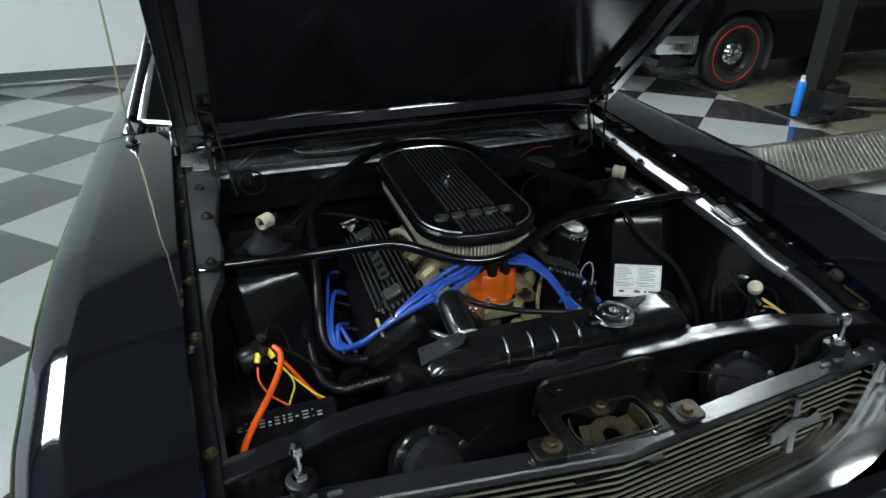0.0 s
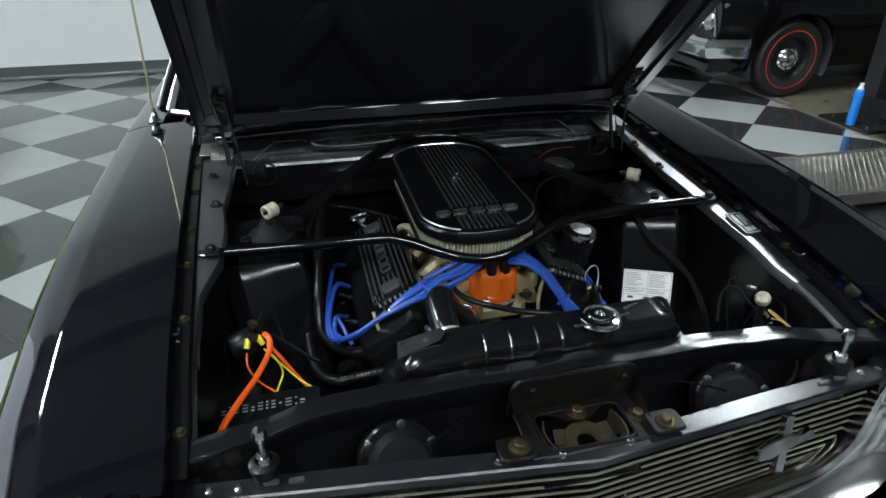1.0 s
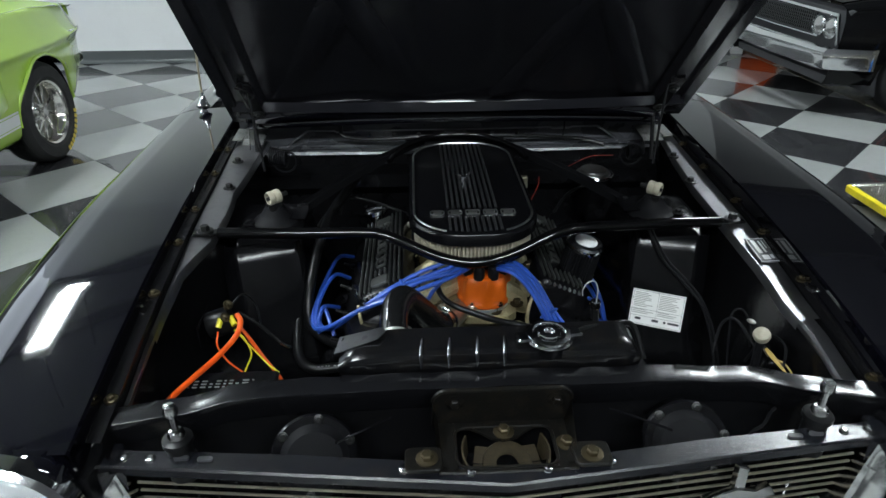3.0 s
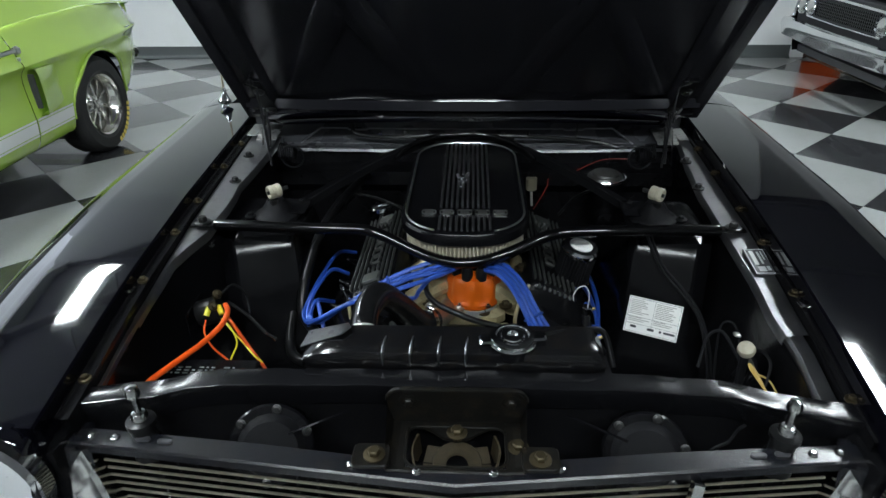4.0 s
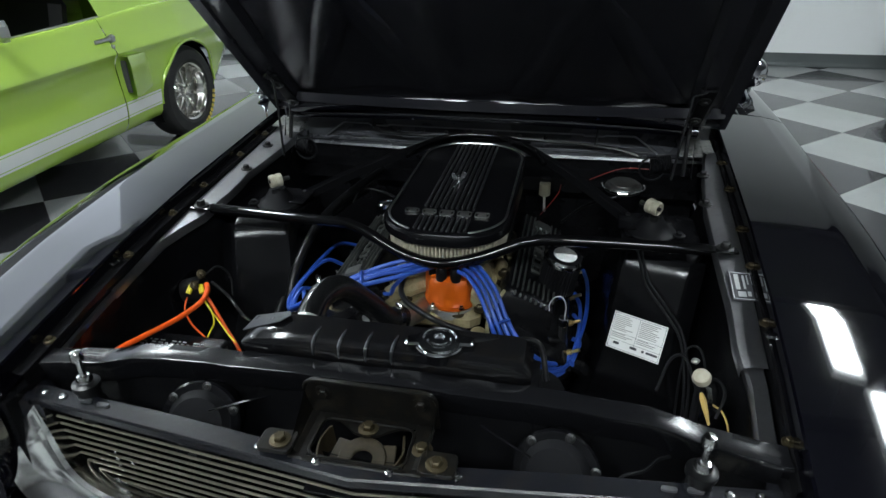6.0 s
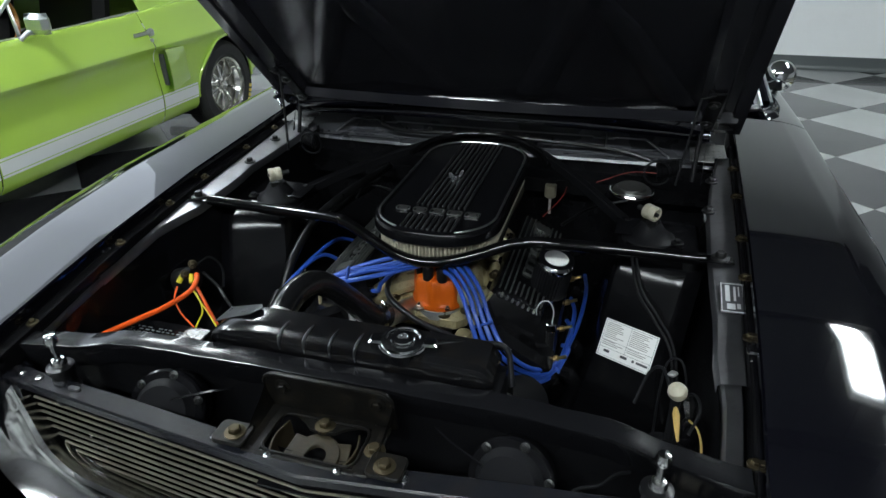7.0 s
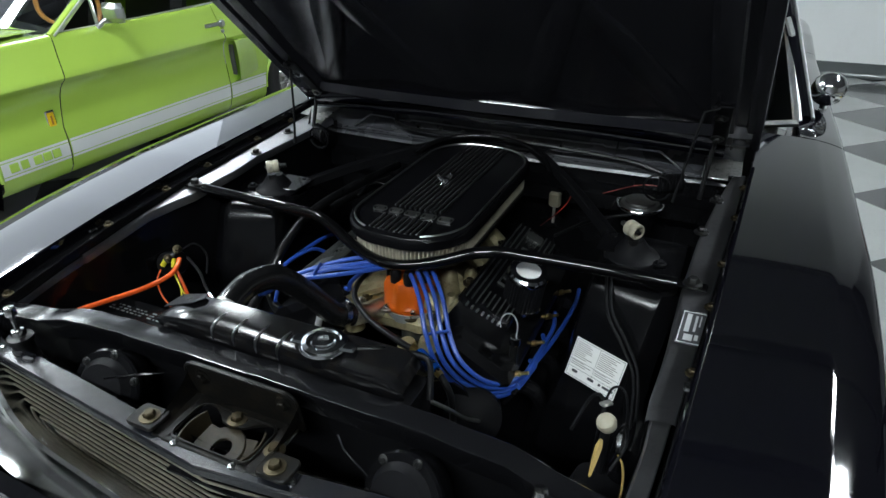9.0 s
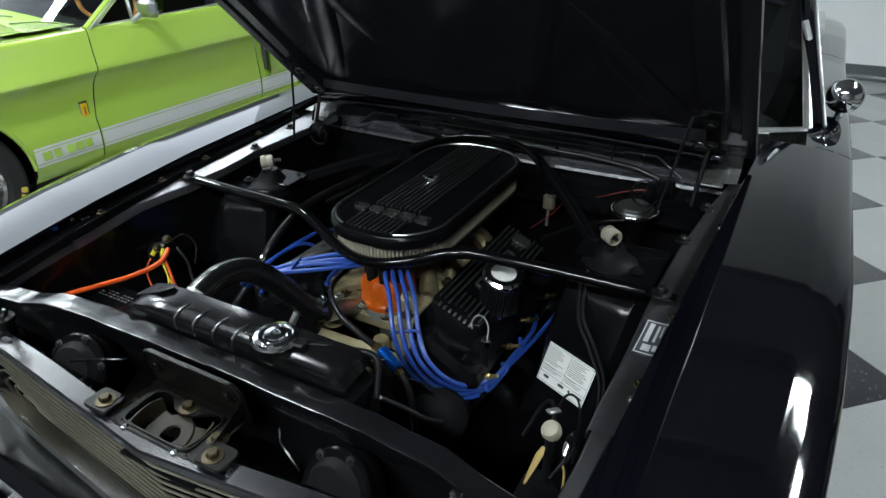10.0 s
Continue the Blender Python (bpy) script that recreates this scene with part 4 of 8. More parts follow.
    for s in (-1, 1):
        g = Geo()
        top, low = Vector((s * 0.553, 1.27, 1.092)), Vector((s * 0.522, 1.21, 0.895))
        g.tube([top + Vector((s * 0.03, 0.0, 0.01)), top, top.lerp(low, 0.5) + Vector((0, 0.004, 0)), low], 0.0034, 8)
        g.box(top + Vector((s * 0.02, 0.012, 0.01)), (0.016, 0.02, 0.02), chamfer=0.005)
        part("hood_arm", g, FLAT_BLACK, car, "thin black hood hinge arm")
        # coil spring and its hook
        g = Geo()
        c0 = Vector((s * 0.48, 1.30, 0.895))
        pts = []
        for k in range(9 * 10 + 1):
            a = 2 * math.pi * k / 10
            pts.append(c0 + Vector((s * (0.0006 * k), 0.021 * math.cos(a) + 0.0004 * k, 0.021 * math.sin(a))))
        g.tube(pts, 0.0036, 5)
        g.tube([Vector((s * (0.48 + dx), 1.27, 0.90 + 0.032 * math.sin(t))) + Vector((0.0, 0, 0)) for t, dx in [(k * 0.5, 0.032 * math.cos(k * 0.5)) for k in range(13)]], 0.003, 5)
        part("hinge_spring", g, FLAT_BLACK, car, "black coiled hood spring")
        g = Geo()
        g.loft([[(s * 0.60, 1.36 + t * 0.02, 0.84), (s * 0.61, 1.5, 0.84), (s * 0.62, 1.5, 0.96), (s * 0.6, 1.42, 0.965)] for t in (0, 1)], cap=False)
        g.tube([(s * 0.575, 1.36, 0.85), (s * 0.58, 1.40, 0.93), (s * 0.585, 1.43, 0.99)], 0.006, 6)
        part("hood_hinge", g, FLAT_BLACK, car)


def bay(car):
    """Aprons, gutters, cowl, firewall, towers, radiator support."""
    for s in (-1, 1):
        name = "left" if s > 0 else "right"
        # gutter between fender and apron, with its raised lip
        ys = np.linspace(0.3, 1.56, 22)
        wide = 0.005 if s > 0 else 0.022
        rows = []
        for y in ys:
            x, z = lip(y)
            z += RIGHT_RISE if s < 0 else 0.0
            rows.append([(s * (x + 0.004), y, z - 0.02), (s * (x - 0.001), y, z - 0.034), (s * (x - 0.006), y, z - 0.036), (s * (x - wide), y, z - 0.036), (s * (x - wide - 0.001), y, z - 0.034), (s * (x - wide - 0.002), y, z - 0.07)])
        part("gutter", Geo().grid(rows), SHADE_BLACK, car)
        # apron top plates: a front and a rear length that step at the join
        for y0, y1, dz, k in ((0.36, 0.56, -0.006, 0), (0.545, 1.47, 0.0, 1)):
            rows = []
            for y in np.linspace(y0, y1, 16):
                x, z = lip(y)
                xi = rail_inner(y, s) + (0.006 if k == 0 else 0.0)
                wob = 0.0005 * math.sin(y * 37 + s) + 0.0003 * math.sin(y * 71 + 1)
                zz = rail_height(y, s) + dz
                xo = x - (0.007 if s > 0 else 0.024) - (0.006 if k == 0 else 0.0)
                drop = (xo - xi) * (0.1 if s > 0 else 0.05)
                rows.append([(s * xo, y, zz + 0.001), (s * (xo - 0.002), y, zz + 0.003), (s * (xo * 0.6 + xi * 0.4), y, zz + 0.003 - drop * 0.4 + wob), (s * (xi + 0.005), y, zz + 0.003 - drop + wob), (s * (xi + 0.001), y, zz - 0.002 - drop + wob), (s * (xi + wob), y, zz - 0.016 - drop)])
            part("apron_rail", Geo().grid(rows), SHEEN_WAVY, car, "creased black inner fender rail, its sheen put into a pale metallic colour")
        rows = []
        for y in np.linspace(0.36, 1.5, 12):
            xi = rail_inner(y, s) + 0.005
            z = rail_height(y, s) - 0.016
            rows.append([(s * xi, y, z), (s * (xi + 0.01), y, 0.72), (s * (xi - 0.02), y, 0.6), (s * (xi - 0.05), y, 0.45), (s * (xi - 0.12), y, 0.35)])
        part("apron", Geo().grid(rows), SHADE_BLACK, car)
        for y in (0.383, 0.64, 0.824, 0.98, 1.2, 1.38):
            x, z = lip(y)
            part("fender_bolt", Geo().bolt((s * (x - (0.004 if s > 0 else 0.012)), y, z - 0.034 + (RIGHT_RISE if s < 0 else 0.0)), 0.0062, 0.007), BOLT, car, "zinc-yellow fender bolt")
        for y, dx in ((1.125, 0.596), (1.3, 0.615)):
            part("rail_bolt", Geo().bolt((s * dx, y, rail_height(y, s) + 0.002), 0.009, 0.011), BOLT_BLACK, car)
        g = Geo().box((s * 0.63, 0.603, lip(0.603)[1] - 0.03 + (RIGHT_RISE if s < 0 else 0.0)), (0.028, 0.022, 0.008), chamfer=0.003)
        part("clip", g, CHROME_WORN, car, "small bright spring clip")
        # bright patch plate by the hinge
        rise = RIGHT_RISE if s < 0 else 0.0
        g = Geo().box((0, 0, 0), (0.066, 0.075, 0.003), pose(s * 0.602, 1.482, 0.898 + rise, 9, -s * 5, 0), 0.001)
        g.box((0, 0, 0), (0.03, 0.09, 0.003), pose(s * 0.645, 1.475, 0.9 + rise, 4, -s * 3, 0), 0.001)
        g.box((0, 0, 0), (0.062, 0.022, 0.003), pose(s * 0.6, 1.435, 0.889 + rise, 26, 0, 0), 0.001)
        for k in range(3):
            g.lathe([(0.003, 0.0), (0.003, 0.002), (0.0, 0.003)], Matrix.Translation((s * (0.585 + k * 0.015), 1.455, 0.899 + rise)), 8)
        part("hinge_cover_plate", g, SCUFFED, car, "scuffed bare-metal plate at the hood hinge")
        shock_tower(car, s)
    # cowl face with pressed end panels
    rows = []
    def press(x, z):
        # sunk trapezoid field on each side of the middle
        d = min(abs(x) - 0.03, lerp([(0.854, 0.52), (0.904, 0.452)], z) - abs(x), z - 0.854, 0.904 - z)
        t = min(1.0, max(0.0, d / 0.007))
        return 0.02 * t * t * (3 - 2 * t)
    for x in np.linspace(-0.66, 0.66, 133):
        y = 1.533 - 0.02 * (1 - (x / 0.66) ** 2)
        zs = np.linspace(0.944, 0.851, 24)
        rows.append([(x, y - 0.04, 0.955), (x, y - 0.008, 0.951)] + [(x, y + 0.004 * (0.944 - z) / 0.078 + press(x, z), z) for z in zs] + [(x, y - 0.03, 0.846), (x, y - 0.034, 0.838)])
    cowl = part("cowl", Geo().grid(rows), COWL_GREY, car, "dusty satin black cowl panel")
    for s in (-1, 1):
        part("cowl_clip", Geo().box((s * 0.335, 1.522, 0.915), (0.03, 0.006, 0.024), chamfer=0.003), COWL_GREY, cowl)
    # highlights of the rounded pressing edges round the sunk field, drawn as pale tubes
    def face(x):
        return 1.5325 - 0.02 * (1 - (x / 0.66) ** 2)
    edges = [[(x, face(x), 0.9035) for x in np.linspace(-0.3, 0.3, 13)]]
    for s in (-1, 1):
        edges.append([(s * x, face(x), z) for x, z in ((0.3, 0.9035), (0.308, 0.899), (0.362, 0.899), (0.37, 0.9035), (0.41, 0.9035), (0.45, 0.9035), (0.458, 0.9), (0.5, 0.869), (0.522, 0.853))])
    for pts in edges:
        part("pressing_highlight", Geo().tube(pts, 0.0026, 8), SHEEN_WAVY, cowl, "rounded pressing edge, its soft highlight drawn as a pale tube")
    g = Geo()
    rows = [[(x, 1.505, 0.85), (x, 1.50, 0.8), (x, 1.46, 0.78), (x, 1.455, 0.74), (x, 1.5, 0.7), (x, 1.5, 0.35)] for x in np.linspace(-0.64, 0.64, 9)]
    part("firewall", g.grid(rows), SHADE_BLACK, car)
    g = Geo()
    g.box((0, 0.9, 0.34), (1.16, 1.3, 0.02))
    part("bay_floor", g, SHADE_BLACK, car)
    # radiator support: rolled top bar and wall
    def sy(x):
        return lerp([(0, 0.402), (0.3, 0.398), (0.42, 0.388), (0.5, 0.372), (0.6, 0.352)], abs(x))
    rings = []
    for x in np.linspace(-0.6, 0.6, 61):
        y = sy(x)
        z = 0.848 + 0.001 * math.sin(x * 31) + 0.0005 * math.sin(x * 83 + 1) - 0.01 * min(1.0, max(0.0, (abs(x) - 0.42) / 0.06))
        wob = 0.0007 * math.sin(x * 57 + 2)
        rings.append([(x, y - 0.008, z - 0.05), (x, y - 0.016, z - 0.024), (x, y - 0.0205, z - 0.006), (x, y - 0.0205, z - 0.001), (x, y - 0.0175, z), (x, y, z - 0.0005 + wob), (x, y + 0.018, z + 0.0005 - wob), (x, y + 0.0225, z - 0.003), (x, y + 0.024, z - 0.012), (x, y + 0.024, z - 0.06)])
    sup = part("radiator_support", Geo().loft(rings, closed=False), SUPPORT, car, "creased semi-bright black radiator support bar")
    rows = [[(x, sy(x) + 0.0, 0.81), (x, sy(x) + 0.01, 0.7), (x, sy(x), 0.4)] for x in np.linspace(-0.6, 0.6, 13)]
    part("support_wall", Geo().grid(rows), SHADE_BLACK, sup)
    g = Geo()
    g.box((0, 0.33, 0.5), (1.2, 0.16, 0.02))
    for s in (-1, 1):
        g.box((s * 0.6, 0.33, 0.66), (0.02, 0.14, 0.3))
    part("front_pan", g, SHADE_BLACK, car)
    hood_latch(car)
    for s in (-1, 1):
        # adjustable hood stops
        g = Geo()
        base = Vector((s * 0.482, 0.318, 0.803))
        up = Vector((0.0, 0.05, 1)).normalized()
        mm = Matrix.Translation(base)
        b = part("hood_stop", Geo().lathe([(0.023, -0.05), (0.023, -0.02), (0.018, -0.018), (0.018, 0.012), (0.022, 0.014), (0.022, 0.022), (0.014, 0.025)], mm, 20), RUBBER, car, "black rubber hood stop")
        part("stop_screw", Geo().lathe([(0.0055, 0.0), (0.0055, 0.07), (0.004, 0.072)], mm, 10).lathe([(0.013, 0.024), (0.013, 0.03), (0.01, 0.036), (0.006, 0.037)], mm, 14).lathe([(0.01, 0.068), (0.011, 0.074), (0.008, 0.084), (0.0, 0.086)], mm, 14), CHROME_WORN, b, "bright adjusting screw")
        horn(s)


def shock_tower(car, s):
    def ring(z, xi, yi, xo, yo, back):
        pts = [(xi, yi), (xo, yo), (xo + 0.04, yo + 0.02), (xo + 0.04, back), (xi + 0.02, back), (xi - 0.005, back - 0.03)]
        out = []
        for k, (x, y) in enumerate(pts):
            px, py = pts[k - 1]
            nx, ny = pts[(k + 1) % len(pts)]
            for t in (0.16, 0.05):
                out.append((x + (px - x) * t, y + (py - y) * t))
            for t in (0.05, 0.16):
                out.append((x + (nx - x) * t, y + (ny - y) * t))
        return [(s * x, y, z) for x, y in out]
    g = Geo().loft([ring(0.4, 0.33, 0.84, 0.55, 0.78, 1.25), ring(0.53, 0.35, 0.83, 0.535, 0.775, 1.24), ring(0.565, 0.362, 0.848, 0.525, 0.80, 1.235), ring(0.61, 0.375, 0.876, 0.518, 0.826, 1.22),
                    ring(0.69, 0.385, 0.907, 0.525, 0.858, 1.2), ring(0.78, 0.397, 0.94, 0.54, 0.905, 1.18), ring(0.815, 0.405, 0.955, 0.545, 0.925, 1.17), ring(0.83, 0.425, 0.98, 0.535, 0.955, 1.14)])
    t = part("shock_tower", g, SATIN, car, "satin black shock tower")
    mm = Matrix.Translation((s * 0.47, 1.045, 0.825))
    part("shock_mount", Geo().lathe([(0.06, 0.0), (0.056, 0.008), (0.042, 0.014), (0.03, 0.03), (0.02, 0.045)], mm, 24).bolt((s * 0.53, 1.02, 0.836), 0.008).bolt((s * 0.42, 1.1, 0.836), 0.008), FLAT_BLACK, t)
    c = Vector((s * 0.47, 1.032, 0.895))
    ax = Vector((s * 0.75, -0.62, -0.04)).normalized()
    q = Matrix.Translation(c) @ ax.to_track_quat("Z", "Y").to_matrix().to_4x4()
    cap = part("bushing", Geo().lathe([(0.009, -0.02), (0.0155, -0.02), (0.017, -0.018), (0.017, -0.007), (0.0155, -0.005), (0.0155, -0.002), (0.017, 0.0), (0.017, 0.008), (0.0155, 0.011), (0.0125, 0.011), (0.0115, 0.006), (0.0095, 0.006), (0.0095, 0.003)], q, 24, cap=False), WHITE_PLASTIC, t, "white rubber shock bushing")
    part("stud", Geo().lathe([(0.008, -0.024), (0.008, 0.001), (0.005, 0.002), (0.0045, 0.014), (0.0, 0.015)], q, 16).tube([c + Vector((-s * 0.0, 0, -0.04)), c - Vector((0, 0, 0.02))], 0.012, 10).tube([c - ax * 0.04, c + ax * 0.002], 0.006, 8), BOLT_BLACK, cap)


def hood_latch(car):
    """Dusty catch bracket in the middle of the nose: a pressed tray with an upright back."""
    # back plate with rounded upper corners, leaning back a little
    m = Matrix.Translation((0, 0.349, 0.835)) @ pose(0, 0, 0, 97, 0, 0)
    arc = [radians(a) for a in (0, 18, 36, 54, 72, 90)]
    plate = [(-0.108, -0.036), (0.108, -0.036)]
    plate += [(0.084 + 0.022 * math.cos(a), 0.018 + 0.022 * math.sin(a)) for a in arc]
    plate += [(-0.084 - 0.022 * math.sin(a), 0.018 + 0.022 * math.cos(a)) for a in arc]
    latch = part("hood_latch", Geo().prism(plate, -0.003, 0.003, m, 0.001), DUSTY, car, "dusty brown-black hood catch bracket")
    edge = [m @ Vector((x, y, 0.003)) for x, y in plate[2:]]
    part("latch_edge", Geo().tube(edge, 0.003, 6), DUSTY, latch)
    # curved cheeks running down and forward from the back plate
    for s in (-1, 1):
        rows = []
        for t in np.linspace(0, 1, 7):
            y = 0.349 - 0.088 * t
            top = 0.853 - 0.045 * t ** 0.7
            rows.append([(s * (0.106 - 0.004 * t), y, top), (s * (0.104 - 0.004 * t), y, (top + 0.804) / 2), (s * (0.098 - 0.004 * t), y, 0.806), (s * 0.086, y, 0.8035)])
        part("latch_cheek", Geo().grid(rows), DUSTY, latch)
        part("latch_side", Geo().box((s * 0.0865, 0.301, 0.801), (0.029, 0.1, 0.005), chamfer=0.002), DUSTY, latch)
        foot = [(s * 0.122 + x, 0.27 + y) for x, y in rounded(0.054, 0.044, 0.009, 4)]
        part("latch_foot", Geo().prism(foot, 0.808, 0.8145, chamfer=0.0015), DUSTY, latch)
    # deck in front of the back plate, dipping to a tongue round the middle bolt
    tongue = [(-0.074, 0.352), (-0.074, 0.338), (-0.05, 0.337), (-0.034, 0.328), (-0.02, 0.316), (0.0, 0.311), (0.02, 0.316), (0.034, 0.328), (0.05, 0.337), (0.074, 0.338), (0.074, 0.352)]
    part("latch_tongue", Geo().prism(tongue, 0.7985, 0.8035), DUSTY, latch)
    part("latch_front_strip", Geo().box((0, 0.2545, 0.801), (0.16, 0.01, 0.005), chamfer=0.002), DUSTY, latch)
    rim = [(px * 0.95, 0.298 + py, 0.8045) for px, py in rounded(0.156, 0.08, 0.018, 5)]
    part("latch_rim", Geo().tube(rim + rim[:1], 0.0025, 6), DUSTY, latch)
    part("latch_floor", Geo().box((0, 0.295, 0.742), (0.16, 0.1, 0.004)), SHADE_BLACK, latch)
    # catch plate with its round eye, between two upright jaws
    part("catch_ring", Geo().lathe([(0.0165, 0.0), (0.036, 0.0), (0.038, 0.003), (0.036, 0.007), (0.0165, 0.007)], pose(0.002, 0.286, 0.778, 14), 26, cap=False), CATCH, latch, "tan dust-coated catch plate")
    for s in (-1, 1):
        part("catch_wing", Geo().box((0, 0, 0), (0.028, 0.05, 0.004), pose(0.002 + s * 0.036, 0.29, 0.781, 14, 0, s * 10), 0.0015), CATCH, latch)
        rings = []
        for t in np.linspace(0, 1, 6):
            y = 0.262 + 0.062 * t
            x = s * (0.054 + 0.007 * math.sin(t * math.pi))
            rings.append([(x - 0.0015, y, 0.765), (x + 0.0015, y, 0.765), (x + 0.0015 + s * 0.004, y, 0.802), (x - 0.0015 + s * 0.004, y, 0.802)])
        part("catch_jaw", Geo().loft(rings), CATCH, latch)
    for p in ((-0.117, 0.269, 0.8155), (0.121, 0.266, 0.8155), (0.001, 0.327, 0.804), (0.092, 0.3, 0.8035)):
        part("latch_bolt", Geo().bolt(p, 0.0095, 0.01), BOLT, latch, "dirty zinc bolt")
    for x in (-0.073, 0.082):
        part("latch_bolt", Geo().bolt(m @ Vector((x, 0.016, 0.003)), 0.0085, 0.008, m.to_3x3() @ Vector((0, 0, 1))), DUSTY, latch)


def horn(s):
    h = thing("horn", (s * 0.29, 0.33, 0.76), "black snail horn bolted behind the grille", "horn", "pair of horns")
    m = pose(s * 0.29, 0.335, 0.765, 62, 0, -s * 10)
    part("horn_body", Geo().lathe([(0.0, -0.05), (0.04, -0.05), (0.058, -0.03), (0.062, 0.0), (0.062, 0.012), (0.05, 0.02), (0.042, 0.032), (0.0, 0.034)], m, 32), FLAT_BLACK, h)
    part("rim", Geo().lathe([(0.058, 0.004), (0.064, 0.004), (0.066, 0.008), (0.066, 0.014), (0.063, 0.018), (0.052, 0.019)], m, 32, cap=False), SATIN, h)
    for k in range(6):
        a = 2 * math.pi * (k + 0.3) / 6
        part("rim_screw", Geo().bolt(m @ Vector((0.058 * math.cos(a), 0.058 * math.sin(a), 0.018)), 0.0045, 0.005, m.to_3x3() @ Vector((0, 0, 1))), BOLT_BLACK, h)
    part("horn_bracket", Geo().box((s * 0.29, 0.36, 0.8), (0.02, 0.05, 0.004)).tube([(s * 0.25, 0.3, 0.82), (s * 0.2, 0.32, 0.83), (s * 0.17, 0.35, 0.82)], 0.002, 5), SATIN, h)


black_car()


# ---------- engine and what is fitted round it ----------
def stadium(cx, cy, half_w, half_l, n=12):
    """Outline of a long oval with full round corners and bowed ends, long along y."""
    r = half_w * 0.84
    out = []
    for sx, sy, a0 in ((1, 1, 0), (-1, 1, 90), (-1, -1, 180), (1, -1, 270)):
        for k in range(n + 1):
            a = radians(a0 + 90 * k / n)
            x = sx * (half_w - r) + r * math.cos(a)
            y = sy * (half_l - r) + r * math.sin(a)
            out.append((cx + x, cy + y))
    return out


def along(outline, count):
    """Points at even steps round a closed outline, with outward normals."""
    p = [Vector(q) for q in outline] + [Vector(outline[0])]
    seg = [(b - a).length for a, b in zip(p, p[1:])]
    total, out, k, acc = sum(seg), [], 0, 0.0
    for i in range(count):
        d = total * i / count
        while acc + seg[k] < d:
            acc += seg[k]
            k += 1
        t = (d - acc) / max(seg[k], 1e-9)
        q = p[k].lerp(p[k + 1], t)
        dv = (p[k + 1] - p[k]).normalized()
        out.append((q, Vector((dv.y, -dv.x))))
    return out


def air_cleaner():
    cx, cy, hw, hl, top = 0.006, 1.108, 0.147, 0.304, 0.897
    ac = thing("air_cleaner", (cx, cy, 0.83), "oval black finned air cleaner with a pale gauze filter", "air cleaner")
    out = lambda inset: stadium(cx, cy, hw - inset, hl - inset)
    g = Geo()
    g.loft([[(x, y, z) for x, y in out(i)] for i, z in ((0.006, top - 0.031), (0.0, top - 0.027), (0.0, top - 0.008), (0.004, top - 0.002), (0.01, top), (0.018, top), (0.02, top - 0.003), (0.03, top - 0.003))])
    lid = part("lid", g, CRINKLE, ac, "black crinkle-finish oval lid")
    # bright machined line round the lid, broken at the front
    ring = along(out(0.012), 160)
    line = [(q.x, q.y, top + 0.0004) for q, _ in ring if not (q.y < cy - hl + 0.06 and abs(q.x - cx) < 0.06)]
    start = max(range(len(line)), key=lambda k: (Vector(line[k]) - Vector(line[k - 1])).length)
    line = line[start:] + line[:start]
    part("edge_line", Geo().tube(line, 0.0026, 6), ALU_BRIGHT, lid, "bright machined edge line")
    # lengthwise fins, broken by the lettered band
    for k in range(10):
        x = cx - 0.056 + k * 0.0124
        far = cy + hl - 0.02 - (abs(x - cx) ** 2) * 2.2
        near = cy - hl + 0.016 + (abs(x - cx) ** 2) * 2.2
        for y0, y1 in ((near, 0.896), (0.944, far)):
            g = Geo().box((x, (y0 + y1) / 2, top - 0.0005), (0.0052, y1 - y0, 0.007), chamfer=0.0012)
            part("fin", g, FIN, lid)
    # lettering of the maker, as plain outlined blocks
    for k, w in enumerate((0.036, 0.036, 0.036, 0.036, 0.036)):
        x = cx - 0.082 + k * 0.0405
        o1, o2 = rounded(w * 0.92, 0.022, 0.009 if k in (0, 1) else 0.004, 3), rounded(w * 0.92 - 0.003, 0.019, 0.0078 if k in (0, 1) else 0.0028, 3)
        g = Geo()
        n = len(o1)
        m = Matrix.Translation((x, 0.92, top - 0.002))
        g.loft([[(p[0], p[1], z) for p in o] for o, z in ((o1, 0.0), (o1, 0.0032), (o2, 0.0032), (o2, 0.0))], m, cap=False)
        o3, o4 = rounded(w * 0.56, 0.0095, 0.004 if k in (0, 1) else 0.002, 3), rounded(w * 0.56 - 0.0028, 0.0067, 0.003 if k in (0, 1) else 0.0012, 3)
        g.loft([[(p[0], p[1], z) for p in o] for o, z in ((o3, 0.0), (o3, 0.0032), (o4, 0.0032), (o4, 0.0))], m, cap=False)
        part("letter_block", g, ALU_BRIGHT, lid, "raised bright outlined block")
    # gauze filter with pleats
    zig = []
    for i, (q, nrm) in enumerate(along(out(0.019), 720)):
        d = 0.008 if i % 4 < 2 else -0.008
        zig.append((q.x + nrm.x * d * -1, q.y + nrm.y * d * -1))
    part("filter", Geo().loft([[(x, y, z) for x, y in zig] for z in (0.828, 0.834, 0.868, 0.874)]), FILTER, ac, "pale oiled gauze filter", 20)
    part("base_plate", Geo().loft([[(x, y, z) for x, y in out(i)] for i, z in ((0.03, 0.815), (0.012, 0.818), (0.004, 0.822), (0.006, 0.829))]), CRINKLE, ac)
    m = Matrix.Translation((cx - 0.008, cy, top - 0.003))
    nut = part("wing_nut", Geo().lathe([(0.016, 0.0), (0.016, 0.003), (0.008, 0.005), (0.007, 0.016), (0.0, 0.017)], m, 16), CHROME, ac, "chrome wing nut")
